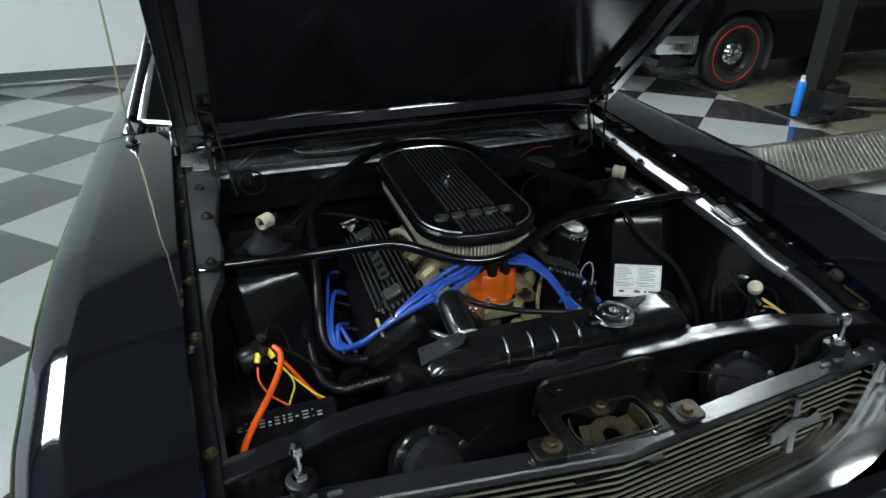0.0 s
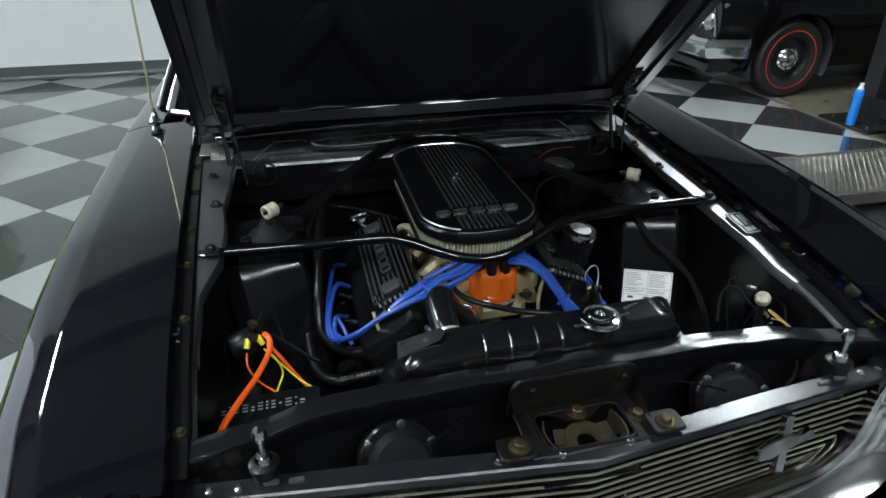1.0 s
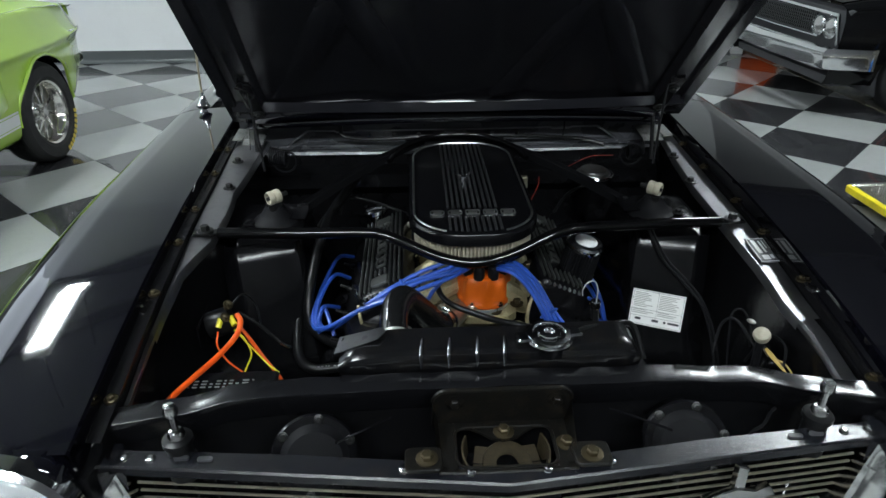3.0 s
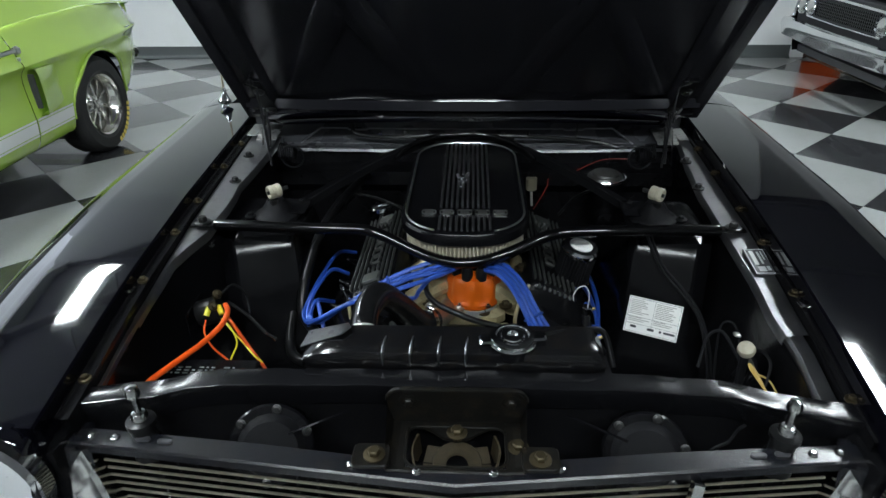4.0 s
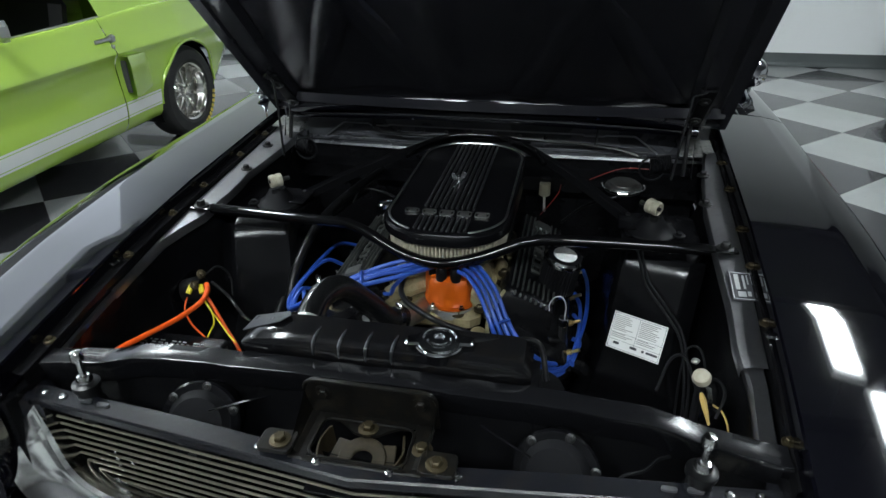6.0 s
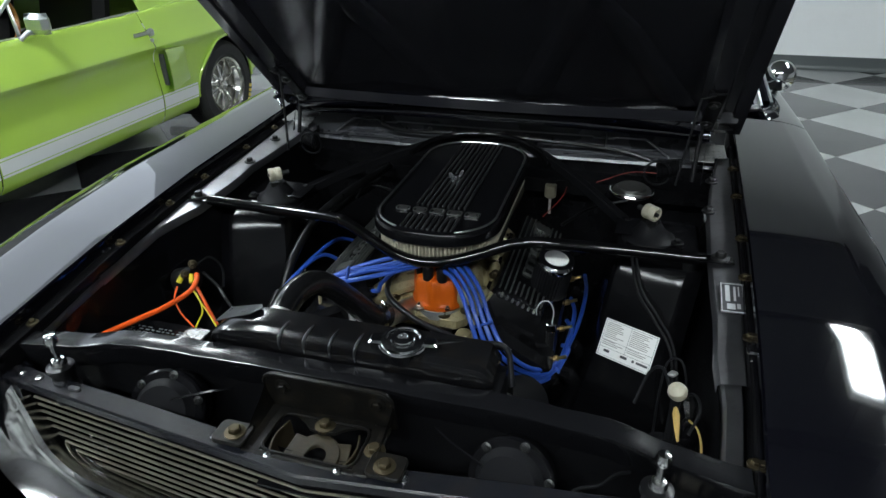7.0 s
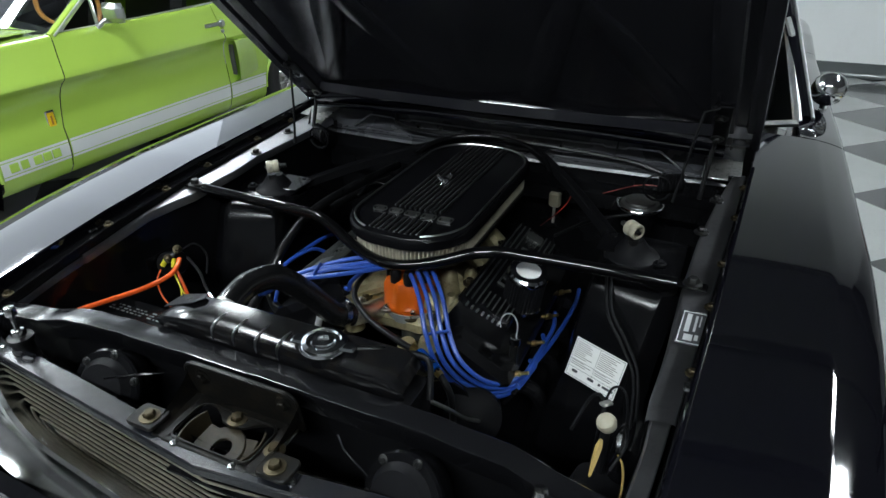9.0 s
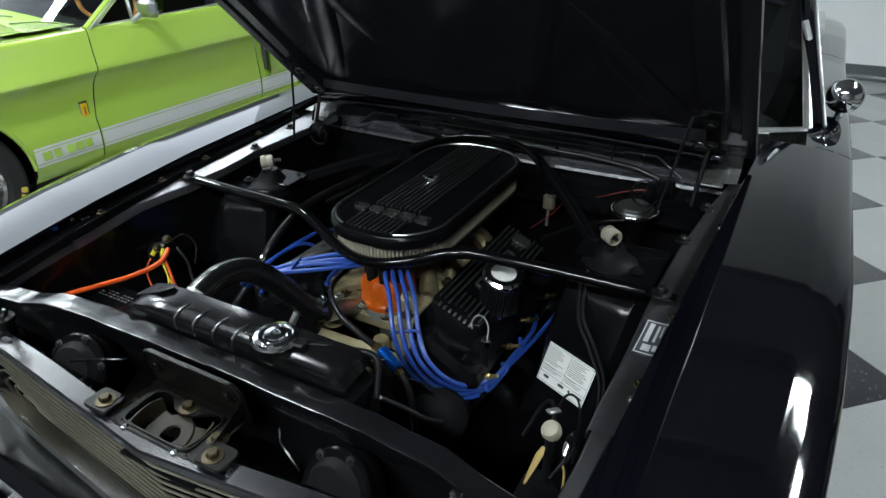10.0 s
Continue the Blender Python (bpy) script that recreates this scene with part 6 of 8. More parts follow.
def hoses():
    clip = thing("lead_separator", (-0.254, 0.763, 0.776), "small bright chrome separator on the blue leads", "clip")
    for k in (-1, 1):
        part("jaw", Geo().box((0, 0, 0), (0.012, 0.018, 0.012), pose(-0.251 + 0.008 * k, 0.758 - 0.012 * k, 0.779 - 0.006 * k, 20, 30, 35), 0.004), CHROME, clip)
    part("pin", Geo().tube([(-0.262, 0.774, 0.786), (-0.24, 0.742, 0.77)], 0.003, 8), CHROME, clip)
    hose("upper_radiator_hose", [(-0.165, 0.485, 0.845), (-0.168, 0.53, 0.862), (-0.165, 0.58, 0.868), (-0.15, 0.635, 0.852), (-0.118, 0.685, 0.79), (-0.085, 0.715, 0.735), (-0.06, 0.75, 0.715)], 0.025, "thick glossy black upper radiator hose with a thin band", mat=HOSE_RUBBER, clamp=(0.93,), ribbed=True)
    tagged(part("hose_band", Geo().lathe([(0.0252, 0.0), (0.0272, 0.0), (0.0272, 0.007), (0.0252, 0.007)], Matrix.Translation((-0.165, 0.508, 0.853)) @ Vector((0, 1, 0.45)).to_track_quat("Z", "Y").to_matrix().to_4x4(), 26, cap=False), COLLAR), "thin dull metal band on the radiator hose", "hose band")
    hose("heater_hose", [(-0.30, 1.42, 0.79), (-0.35, 1.2, 0.785), (-0.366, 1.028, 0.775), (-0.38, 0.921, 0.72), (-0.383, 0.865, 0.66), (-0.35, 0.826, 0.63), (-0.294, 0.793, 0.63), (-0.231, 0.783, 0.66), (-0.17, 0.804, 0.69), (-0.12, 0.83, 0.72)], 0.0115, "long black rubber heater hose looping past the engine")
    low = [(-0.33, 1.42, 0.74), (-0.39, 1.2, 0.73), (-0.41, 1.0, 0.70), (-0.412, 0.87, 0.63), (-0.4, 0.79, 0.6), (-0.363, 0.747, 0.6), (-0.309, 0.749, 0.6), (-0.246, 0.739, 0.61), (-0.176, 0.719, 0.62), (-0.12, 0.72, 0.63)]
    h = hose("heater_hose", low, 0.0115, "black rubber heater hose with faint white print")
    rng = random.Random(12)
    x = -0.35
    while x < -0.19:
        ln = rng.uniform(0.003, 0.007)
        y = lerp([(-0.363, 0.747), (-0.309, 0.749), (-0.246, 0.739), (-0.176, 0.719)], x) - 0.0055
        z = lerp([(-0.363, 0.6), (-0.309, 0.6), (-0.246, 0.61), (-0.176, 0.62)], x) + 0.0102
        part("print_bar", Geo().box((x, y, z), (ln, 0.0045, 0.0012), pose(0, 0, 0), 0.0003), PRINT_DIM, h)
        x += ln + (0.003 if rng.random() < 0.75 else 0.009)
    hose("fuel_hose", [(-0.085, 0.9, 0.765), (-0.07, 0.78, 0.757), (0.009, 0.7, 0.76), (0.092, 0.658, 0.762), (0.148, 0.642, 0.757)], 0.0065, "slim black rubber fuel hose")
    f = thing("inline_fuel_filter", (0.145, 0.64, 0.72), "bright blue anodised inline fuel filter", "fuel filter")
    a, b = Vector((0.15, 0.642, 0.757)), Vector((0.19, 0.626, 0.745))
    ax = (b - a).normalized()
    q = Matrix.Translation(a) @ ax.to_track_quat("Z", "Y").to_matrix().to_4x4()
    part("filter_body", Geo().lathe([(0.006, 0.0), (0.0115, 0.004), (0.0125, 0.01), (0.0125, 0.05), (0.0115, 0.055), (0.006, 0.058)], q, 20), BLUE_ANO, f)
    for z in (-0.006, 0.062):
        part("fitting", Geo().lathe([(0.008, z - 0.007), (0.009, z), (0.008, z + 0.007)], q, 6), BRASS, f)
    hose("fuel_hose", [b, b + ax * 0.02, Vector((0.235, 0.61, 0.70)), Vector((0.235, 0.62, 0.6))], 0.0065, "slim black rubber fuel hose")
    hose("vacuum_hose", [(0.26, 1.2, 0.76), (0.31, 1.3, 0.76), (0.36, 1.36, 0.76), (0.42, 1.38, 0.77)], 0.004, "thin grey vacuum line")
    hose("vacuum_hose", [(-0.14, 1.2, 0.76), (-0.2, 1.28, 0.75), (-0.28, 1.32, 0.76), (-0.33, 1.3, 0.77), (-0.34, 1.24, 0.75)], 0.004, "thin black vacuum line")
    hose("vapour_hose", [(-0.15, 1.18, 0.735), (-0.135, 1.12, 0.775), (-0.12, 1.06, 0.785), (-0.1, 1.0, 0.76)], 0.0075, "pale looped breather hose", FILTER)


def strut_bar():
    """Tube across the bay, bowed round the front of the air cleaner."""
    bar = thing("strut_brace", (0, 0.86, 0.86), "gloss black tubular brace bowed across the engine bay", "strut brace")
    pts = [(-0.56, 0.88, 0.879), (-0.4, 0.872, 0.878), (-0.235, 0.865, 0.878), (-0.2, 0.859, 0.875), (-0.165, 0.85, 0.866), (-0.1, 0.83, 0.842), (-0.05, 0.818, 0.829), (0.0, 0.813, 0.824), (0.05, 0.818, 0.829), (0.11, 0.834, 0.843), (0.175, 0.853, 0.866), (0.21, 0.863, 0.872), (0.245, 0.868, 0.875), (0.4, 0.88, 0.874), (0.572, 0.892, 0.87)]
    part("tube", Geo().tube(spline(pts, 6), 0.0125, 16), TUBE_BLACK, bar)
    for s, p in ((-1, pts[0]), (1, pts[-1])):
        tab = part("end_tab", Geo().box((p[0] + s * 0.02, p[1], p[2] + 0.002), (0.07, 0.026, 0.006), chamfer=0.002), TUBE_BLACK, bar)
        part("bolt", Geo().bolt((p[0] + s * 0.028, p[1], p[2] + 0.007), 0.0105, 0.013), BOLT_BLACK, tab)
    # pressed brace from the cowl to the towers
    for s in (-1, 1):
        b = thing("cowl_brace", (s * 0.25, 1.3, 0.85), "satin black pressed steel brace from cowl to tower", "brace", "pair of cowl braces")
        a, c = Vector((s * 0.1, 1.5, 0.877)), Vector((s * 0.42, 1.10, 0.832))
        d = (c - a).normalized()
        side = d.cross(Vector((0, 0, 1))).normalized()
        rings = []
        for t in np.linspace(0, 1, 9):
            p = a.lerp(c, t) + Vector((0, 0, 0.012 * math.sin(t * math.pi)))
            w = 0.009 + 0.003 * t
            rings.append([p + side * x * w + Vector((0, 0, z)) for x, z in ((-1, -0.012), (-1, 0.008), (-0.75, 0.01), (-0.6, -0.002), (0.6, -0.002), (0.75, 0.01), (1, 0.008), (1, -0.012))])
        part("channel", Geo().loft(rings, closed=False), FLAT_BLACK, b)
        part("foot", Geo().box((0, 0, 0), (0.09, 0.09, 0.005), Matrix.Translation((s * 0.44, 1.07, 0.84)), 0.002), SATIN, b)
    arc = spline([(-0.2, 1.34, 0.868), (-0.16, 1.40, 0.888), (-0.09, 1.447, 0.9), (0.0, 1.463, 0.903), (0.09, 1.447, 0.9), (0.16, 1.40, 0.888), (0.2, 1.34, 0.868)], 7)
    tagged(part("brace_arch", Geo().tube(arc, 0.0075, 12), TUBE_BLACK), "gloss black curved tube behind the air cleaner", "brace")
    tagged(part("brace_hub", Geo().box((0, 1.495, 0.882), (0.3, 0.05, 0.006), chamfer=0.002).bolt((-0.08, 1.49, 0.886), 0.009).bolt((0.08, 1.49, 0.886), 0.009), SATIN), "satin black brace plate bolted to the cowl", "brace")


def radiator():
    r = thing("radiator", (0, 0.47, 0.6), "black painted radiator with ribbed top tank", "radiator")
    rings = []
    for x in np.linspace(-0.255, 0.238, 40):
        q = min(1.0, (x + 0.255) / 0.11 + 0.02, (0.238 - x) / 0.03 + 0.02)
        e = math.sqrt(1 - (1 - q) ** 2)
        h = 0.03 * e
        lift = 0.006 if x > 0.11 else 0.0
        d = 0.006 * (1 - e)
        rings.append([(x, 0.428 + d, 0.838), (x, 0.423 + d, 0.85), (x, 0.4225 + d, 0.855 + h * 0.42), (x, 0.426 + d, 0.855 + h * 0.72), (x, 0.436 + d, 0.855 + h * 0.93), (x, 0.452, 0.855 + h), (x, 0.49, 0.855 + h + lift * 0.5), (x, 0.505 - d, 0.852 + h * 0.7), (x, 0.508 - d, 0.84)])
    tank = part("top_tank", Geo().loft(rings, closed=False), TANK, r, "black ribbed radiator top tank")
    for x in (-0.122, -0.077, -0.031, 0.013):
        part("rib", Geo().tube([(x, 0.423, 0.853), (x, 0.4222, 0.866), (x, 0.4255, 0.8765), (x + 0.001, 0.434, 0.8825), (x + 0.002, 0.446, 0.8853), (x + 0.003, 0.46, 0.8855)], lambda t: 0.0007 + 0.0023 * math.sin(math.pi * min(1, max(0, t))), 8), BEAD, tank)
    part("core", Geo().box((0, 0.46, 0.64), (0.5, 0.07, 0.4)), SHADE_BLACK, r)
    # thin dull tab over the sloping end of the tank, with its bolt hole
    tab = [Vector(p) for p in ((-0.264, 0.455, 0.862), (-0.258, 0.498, 0.864), (-0.186, 0.488, 0.889), (-0.179, 0.474, 0.8905), (-0.192, 0.456, 0.8885))]
    g = Geo().loft([tab, [p + Vector((-0.0005, 0, 0.0018)) for p in tab]])
    bracket = part("side_bracket", g, DULL_TAB, r, "dull grey mounting tab")
    part("bolt_hole", Geo().lathe([(0.0055, 0.0), (0.005, 0.0006), (0.0, 0.0006)], Matrix.Translation((-0.214, 0.472, 0.882)) @ pose(0, 0, 0, 0, -19, 0), 14), INK, bracket)
    m = Matrix.Translation((0.088, 0.449, 0.886))
    part("filler_neck", Geo().lathe([(0.032, -0.02), (0.03, -0.006), (0.028, 0.0), (0.028, 0.004)], m, 28), SATIN, r)
    cap = part("radiator_cap", Geo().lathe([(0.034, 0.003), (0.036, 0.006), (0.035, 0.011), (0.028, 0.013), (0.026, 0.009), (0.02, 0.009), (0.018, 0.014), (0.009, 0.015), (0.008, 0.01), (0.0, 0.01)], m, 32), CHROME, r, "chrome pressure cap")
    for a in (8, 188):
        b = radians(a)
        part("cap_ear", Geo().box((0, 0, 0), (0.026, 0.024, 0.007), m @ pose(0.042 * math.cos(b), 0.042 * math.sin(b), 0.006, 0, 0, a), 0.003), CHROME, cap)
    part("cap_rim", Geo().tube([m @ Vector((0.037 * math.cos(a), 0.037 * math.sin(a), 0.004)) for a in [2 * math.pi * k / 30 for k in range(31)]], 0.0028, 6), CHROME, cap)
    hose("overflow_hose", [(0.125, 0.46, 0.885), (0.16, 0.475, 0.884), (0.2, 0.49, 0.88), (0.245, 0.5, 0.87), (0.262, 0.47, 0.82)], 0.005, "slim black radiator overflow hose")
    # fan shroud rim behind
    g = Geo()
    g.loft([[(0.2 * math.cos(a) * k, y, 0.6 + 0.2 * math.sin(a) * k) for a in [2 * math.pi * i / 40 for i in range(40)]] for k, y in ((1.0, 0.5), (1.0, 0.57), (0.96, 0.57), (0.96, 0.5))], cap=False)
    tagged(part("fan_shroud", g, SHADE_BLACK), "black fan shroud ring behind the radiator", "fan shroud")
    tagged(part("shroud_trim", Geo().tube(spline([(0.225, 0.53, 0.758), (0.245, 0.58, 0.70), (0.258, 0.62, 0.65), (0.266, 0.674, 0.598)], 6), 0.004, 6), ALU_BRIGHT), "bright edge strip of a duct beside the radiator", "trim strip")
    tagged(part("overflow_clip", Geo().box((0, 0, 0), (0.05, 0.006, 0.004), pose(0.232, 0.50, 0.868, 0, 20, 40), 0.001), CHROME), "short bright metal strip on the radiator", "clip")

def left_side_electrics():
    s = thing("starter_solenoid", (-0.53, 0.71, 0.74), "black starter solenoid with yellow-sleeved terminals", "solenoid")
    m = Matrix.Translation((-0.535, 0.715, 0.755)) @ pose(0, 0, 0, 0, 75, 10)
    part("solenoid_body", Geo().lathe([(0.0, -0.025), (0.026, -0.024), (0.028, -0.02), (0.028, 0.018), (0.024, 0.024), (0.0, 0.025)], m, 24), RUBBER, s)
    part("mount_plate", Geo().box((-0.565, 0.715, 0.75), (0.004, 0.1, 0.06), chamfer=0.001), SATIN, s)
    for k, (y, z) in enumerate(((0.69, 0.775), (0.72, 0.785))):
        part("terminal_post", Geo().lathe([(0.005, 0.0), (0.005, 0.025), (0.003, 0.026)], Matrix.Translation((-0.52, y, z)) @ pose(0, 0, 0, 20, 40, 0), 8).bolt((-0.512, y - 0.003, z + 0.012), 0.006, 0.006, (0.6, -0.3, 0.7)), BOLT, s)
    for p, q in (((-0.522, 0.69, 0.782), (-0.527, 0.678, 0.768)), ((-0.505, 0.695, 0.782), (-0.495, 0.682, 0.77))):
        part("terminal_sleeve", Geo().tube([p, q], 0.006, 8), YELLOW, s, "yellow terminal sleeve")
    def cable(pts, r, mat, label):
        tagged(part("cable", Geo().tube(spline(pts, 9), r, 10), mat), label, "cable")
    cable([(-0.492, 0.70, 0.783), (-0.482, 0.682, 0.777), (-0.487, 0.655, 0.763), (-0.51, 0.60, 0.755), (-0.54, 0.53, 0.757), (-0.562, 0.47, 0.758), (-0.57, 0.44, 0.73)], 0.0057, ORANGE_CABLE, "thick orange battery cable with plastic sheath")
    cable([(-0.487, 0.68, 0.772), (-0.468, 0.672, 0.745), (-0.44, 0.66, 0.70), (-0.412, 0.648, 0.66), (-0.39, 0.63, 0.62)], 0.0038, ORANGE_CABLE, "orange starter motor cable")
    cable([(-0.527, 0.672, 0.762), (-0.527, 0.655, 0.74), (-0.51, 0.645, 0.71), (-0.48, 0.64, 0.68), (-0.45, 0.62, 0.66)], 0.002, ORANGE_CABLE, "thin orange wire at the solenoid")
    cable([(-0.495, 0.676, 0.764), (-0.477, 0.67, 0.745), (-0.465, 0.66, 0.715), (-0.475, 0.65, 0.69), (-0.49, 0.64, 0.66)], 0.0018, YELLOW, "thin yellow wire at the solenoid")
    cable([(-0.495, 0.676, 0.764), (-0.475, 0.668, 0.74), (-0.45, 0.66, 0.71), (-0.43, 0.65, 0.69), (-0.41, 0.64, 0.68)], 0.0018, YELLOW, "thin yellow wire at the solenoid")
    cable([(-0.51, 0.72, 0.79), (-0.49, 0.75, 0.80), (-0.47, 0.76, 0.77), (-0.46, 0.74, 0.73)], 0.002, RUBBER, "thin black wire looped at the solenoid")
    cable([(-0.5, 0.73, 0.77), (-0.46, 0.72, 0.745), (-0.43, 0.7, 0.73), (-0.41, 0.69, 0.715)], 0.0035, RUBBER, "short black solenoid feed cable")
    tagged(part("cable_lug", Geo().tube([(-0.41, 0.69, 0.715), (-0.39, 0.682, 0.708)], 0.0045, 8), CHROME), "bright crimped metal cable end", "cable lug")
    # battery with a printed strip
    b = thing("battery", (-0.5, 0.51, 0.5), "black battery with small white printed markings", "battery")
    part("case", Geo().box((-0.49, 0.515, 0.6), (0.18, 0.17, 0.22), chamfer=0.006), RUBBER, b)
    part("battery_top", Geo().box((-0.49, 0.515, 0.712), (0.184, 0.174, 0.012), chamfer=0.004), SHADE_BLACK, b)
    rng = random.Random(9)
    x = -0.575
    while x < -0.425:
        w = rng.uniform(0.004, 0.016)
        for row in range(3):
            if rng.random() < 0.8:
                part("print_bar", Geo().box((x + w / 2, 0.556 + row * 0.0085, 0.7185), (w * 0.8, 0.003, 0.0012)), PRINT_DIM, b)
        x += w + 0.004
    part("hold_down", Geo().box((-0.49, 0.45, 0.722), (0.19, 0.012, 0.01), chamfer=0.003), SATIN, b)


STRAP = material("yellowed_strap", (0.4, 0.27, 0.08), 0.5, vary=0.2, scale=30)


VALVE_CREAM = material("dusty_cream_plastic", (0.15, 0.14, 0.1), 0.5, vary=0.2, scale=30, stain=(0.12, 0.1, 0.06), stain_amount=0.5)


def right_side_fittings():
    # printed label on the tower face
    c = [Vector(p) for p in ((0.403, 0.908, 0.689), (0.512, 0.855, 0.693), (0.502, 0.826, 0.607), (0.385, 0.87, 0.613))]
    mid = sum(c, Vector()) / 4
    ex = ((c[1] - c[0]) + (c[2] - c[3])).normalized()
    ey = ((c[0] - c[3]) + (c[1] - c[2])).normalized()
    ez = ex.cross(ey).normalized()
    ey = ez.cross(ex)
    w, h = 0.122, 0.086
    m = Matrix.Translation(mid + ez * 0.004) @ Matrix((ex, ey, ez)).transposed().to_4x4()
    lab = thing("label", mid, "white printed paper label stuck on the shock tower", "label")
    sheet = part("sheet", Geo().box((0, 0, 0), (w, h, 0.0008), m, 0.0003), PAPER, lab)
    rng = random.Random(3)
    g = Geo()
    for x, y, sx, sy in ((0, h / 2 - 0.003, w - 0.006, 0.0006), (0, -h / 2 + 0.003, w - 0.006, 0.0006), (-w / 2 + 0.003, 0, 0.0006, h - 0.006), (w / 2 - 0.003, 0, 0.0006, h - 0.006), (0, 0.008, 0.0006, h - 0.02), (0, -0.004, w - 0.006, 0.0006), (0, -0.021, w - 0.006, 0.0006)):
        g.box((x, y, 0.0006), (sx, sy, 0.0006), m)
    part("rule", g, INK, sheet)
    for x0 in (-w / 2 + 0.006, 0.003):
        for k in range(13):
            y = h / 2 - 0.008 - k * 0.0041
            if -0.006 < y < -0.001:
                continue
            if y < -0.017:
                break
            ln = rng.uniform(0.025, 0.048)
            part("print_bar", Geo().box((x0 + ln / 2, y, 0.0006), (ln, 0.0013, 0.0005), m), INK_GREY, sheet)
    for x, wd, ht in ((-0.04, 0.014, 0.006), (0.0, 0.016, 0.006), (0.022, 0.006, 0.006), (0.042, 0.026, 0.005)):
        part("logo_block", Geo().prism(rounded(wd, ht, ht * 0.4, 3), 0.0004, 0.001, m @ Matrix.Translation((x, -0.028, 0))), INK, sheet)
    # data plate on the rail
    pm = Matrix.Translation((0.613, 0.77, 0.8605)) @ pose(0, 0, 0, 5, -3, -3)
    pl = thing("data_plate", (0.617, 0.772, 0.873), "black data plate with a white border on the inner fender", "plate")
    bd = part("plate_body", Geo().box((0, 0, 0), (0.042, 0.092, 0.0015), pm, 0.0005), INK, pl)
    g = Geo()
    for x, y, sx, sy in ((0, 0.043, 0.04, 0.0018), (0, -0.043, 0.04, 0.0018), (-0.0185, 0, 0.0018, 0.086), (0.0185, 0, 0.0018, 0.086)):
        g.box((x, y, 0.001), (sx, sy, 0.001), pm)
    part("border", g, PRINT_WHITE, bd)
    for x, y, sx, sy in ((-0.008, 0.012, 0.008, 0.05), (0.004, 0.012, 0.004, 0.044), (0.011, 0.02, 0.002, 0.03), (-0.003, -0.028, 0.014, 0.016), (0.01, -0.026, 0.006, 0.014)):
        part("print_bar", Geo().box((x, y, 0.001), (sx, sy, 0.001), pm), PRINT_WHITE, bd)
    # master cylinder
    mc = thing("master_cylinder", (0.43, 1.44, 0.72), "black brake master cylinder with a bright lid", "master cylinder")
    q = Matrix.Translation((0.43, 1.44, 0.70))
    part("reservoir", Geo().lathe([(0.035, -0.06), (0.045, -0.02), (0.052, 0.06), (0.054, 0.072)], q, 28), SATIN, mc)
    lid = part("reservoir_lid", Geo().lathe([(0.05, 0.066), (0.054, 0.068), (0.054, 0.078), (0.05, 0.084), (0.042, 0.085), (0.04, 0.091), (0.01, 0.093), (0.0, 0.093)], q, 32), LID, mc, "dull bright steel lid")
    part("bail", Geo().tube([q @ Vector((0.061 * math.cos(a), 0.061 * math.sin(a), 0.078)) for a in np.linspace(2.4, 6.9, 16)], 0.0025, 6), CHROME, lid)
    part("cylinder_bore", Geo().tube([(0.43, 1.36, 0.66), (0.43, 1.5, 0.67)], 0.03, 16), SHADE_BLACK, mc)
    # small pale valve block and wires at the firewall
    v = thing("vacuum_valve", (0.203, 1.41, 0.75), "small dusty cream vacuum valve on the firewall", "valve")
    part("valve_body", Geo().box((0.203, 1.41, 0.765), (0.032, 0.028, 0.046), chamfer=0.006), VALVE_CREAM, v)
    part("valve_top", Geo().box((0.203, 1.415, 0.795), (0.026, 0.024, 0.014), chamfer=0.003), SHADE_BLACK, v)
    part("valve_nipple", Geo().tube([(0.203, 1.405, 0.745), (0.206, 1.39, 0.7)], 0.004, 8), ALU, v)
    tagged(part("cable", Geo().tube(spline([(0.2, 1.28, 0.74), (0.225, 1.33, 0.755), (0.245, 1.365, 0.775), (0.25, 1.39, 0.79)], 6), 0.0013, 6), RED_WIRE), "thin red wire at the firewall", "cable")
    tagged(part("cable", Geo().tube(spline([(0.33, 1.42, 0.8), (0.42, 1.47, 0.82), (0.5, 1.48, 0.82)], 6), 0.0013, 6), RED_WIRE), "thin red wire along the firewall", "cable")
    # dipstick loop
    d = thing("dipstick", (0.285, 0.8, 0.6), "wire-loop dipstick in a black tube", "dipstick")
    part("dipstick_tube", Geo().tube([(0.288, 0.79, 0.58), (0.287, 0.81, 0.64), (0.285, 0.826, 0.69)], 0.0095, 10), RUBBER, d)
    part("collar", Geo().lathe([(0.011, 0.0), (0.012, 0.004), (0.012, 0.018), (0.01, 0.02)], Matrix.Translation((0.285, 0.826, 0.688)), 14), CHROME, d)
    part("loop", Geo().tube(spline([(0.287, 0.827, 0.705), (0.288, 0.83, 0.735), (0.278, 0.828, 0.758), (0.262, 0.826, 0.757), (0.252, 0.826, 0.738), (0.253, 0.826, 0.722)], 6), 0.0013, 6), PRINT_WHITE, d)
    # filler bottle and its hanging strap
    w = thing("washer_bottle", (0.52, 0.55, 0.7), "dark washer bottle with an aged white cap", "washer bottle")
    part("bottle", Geo().loft([[(0.52 + x, 0.52 + y, z) for x, y in rounded(0.09 * k, 0.13 * k, 0.03 * k, 4)] for k, z in ((0.9, 0.56), (1.0, 0.58), (1.0, 0.66), (0.8, 0.69), (0.3, 0.7))]).tube([(0.52, 0.55, 0.68), (0.52, 0.556, 0.785)], 0.008, 8), FLAT_BLACK, w)
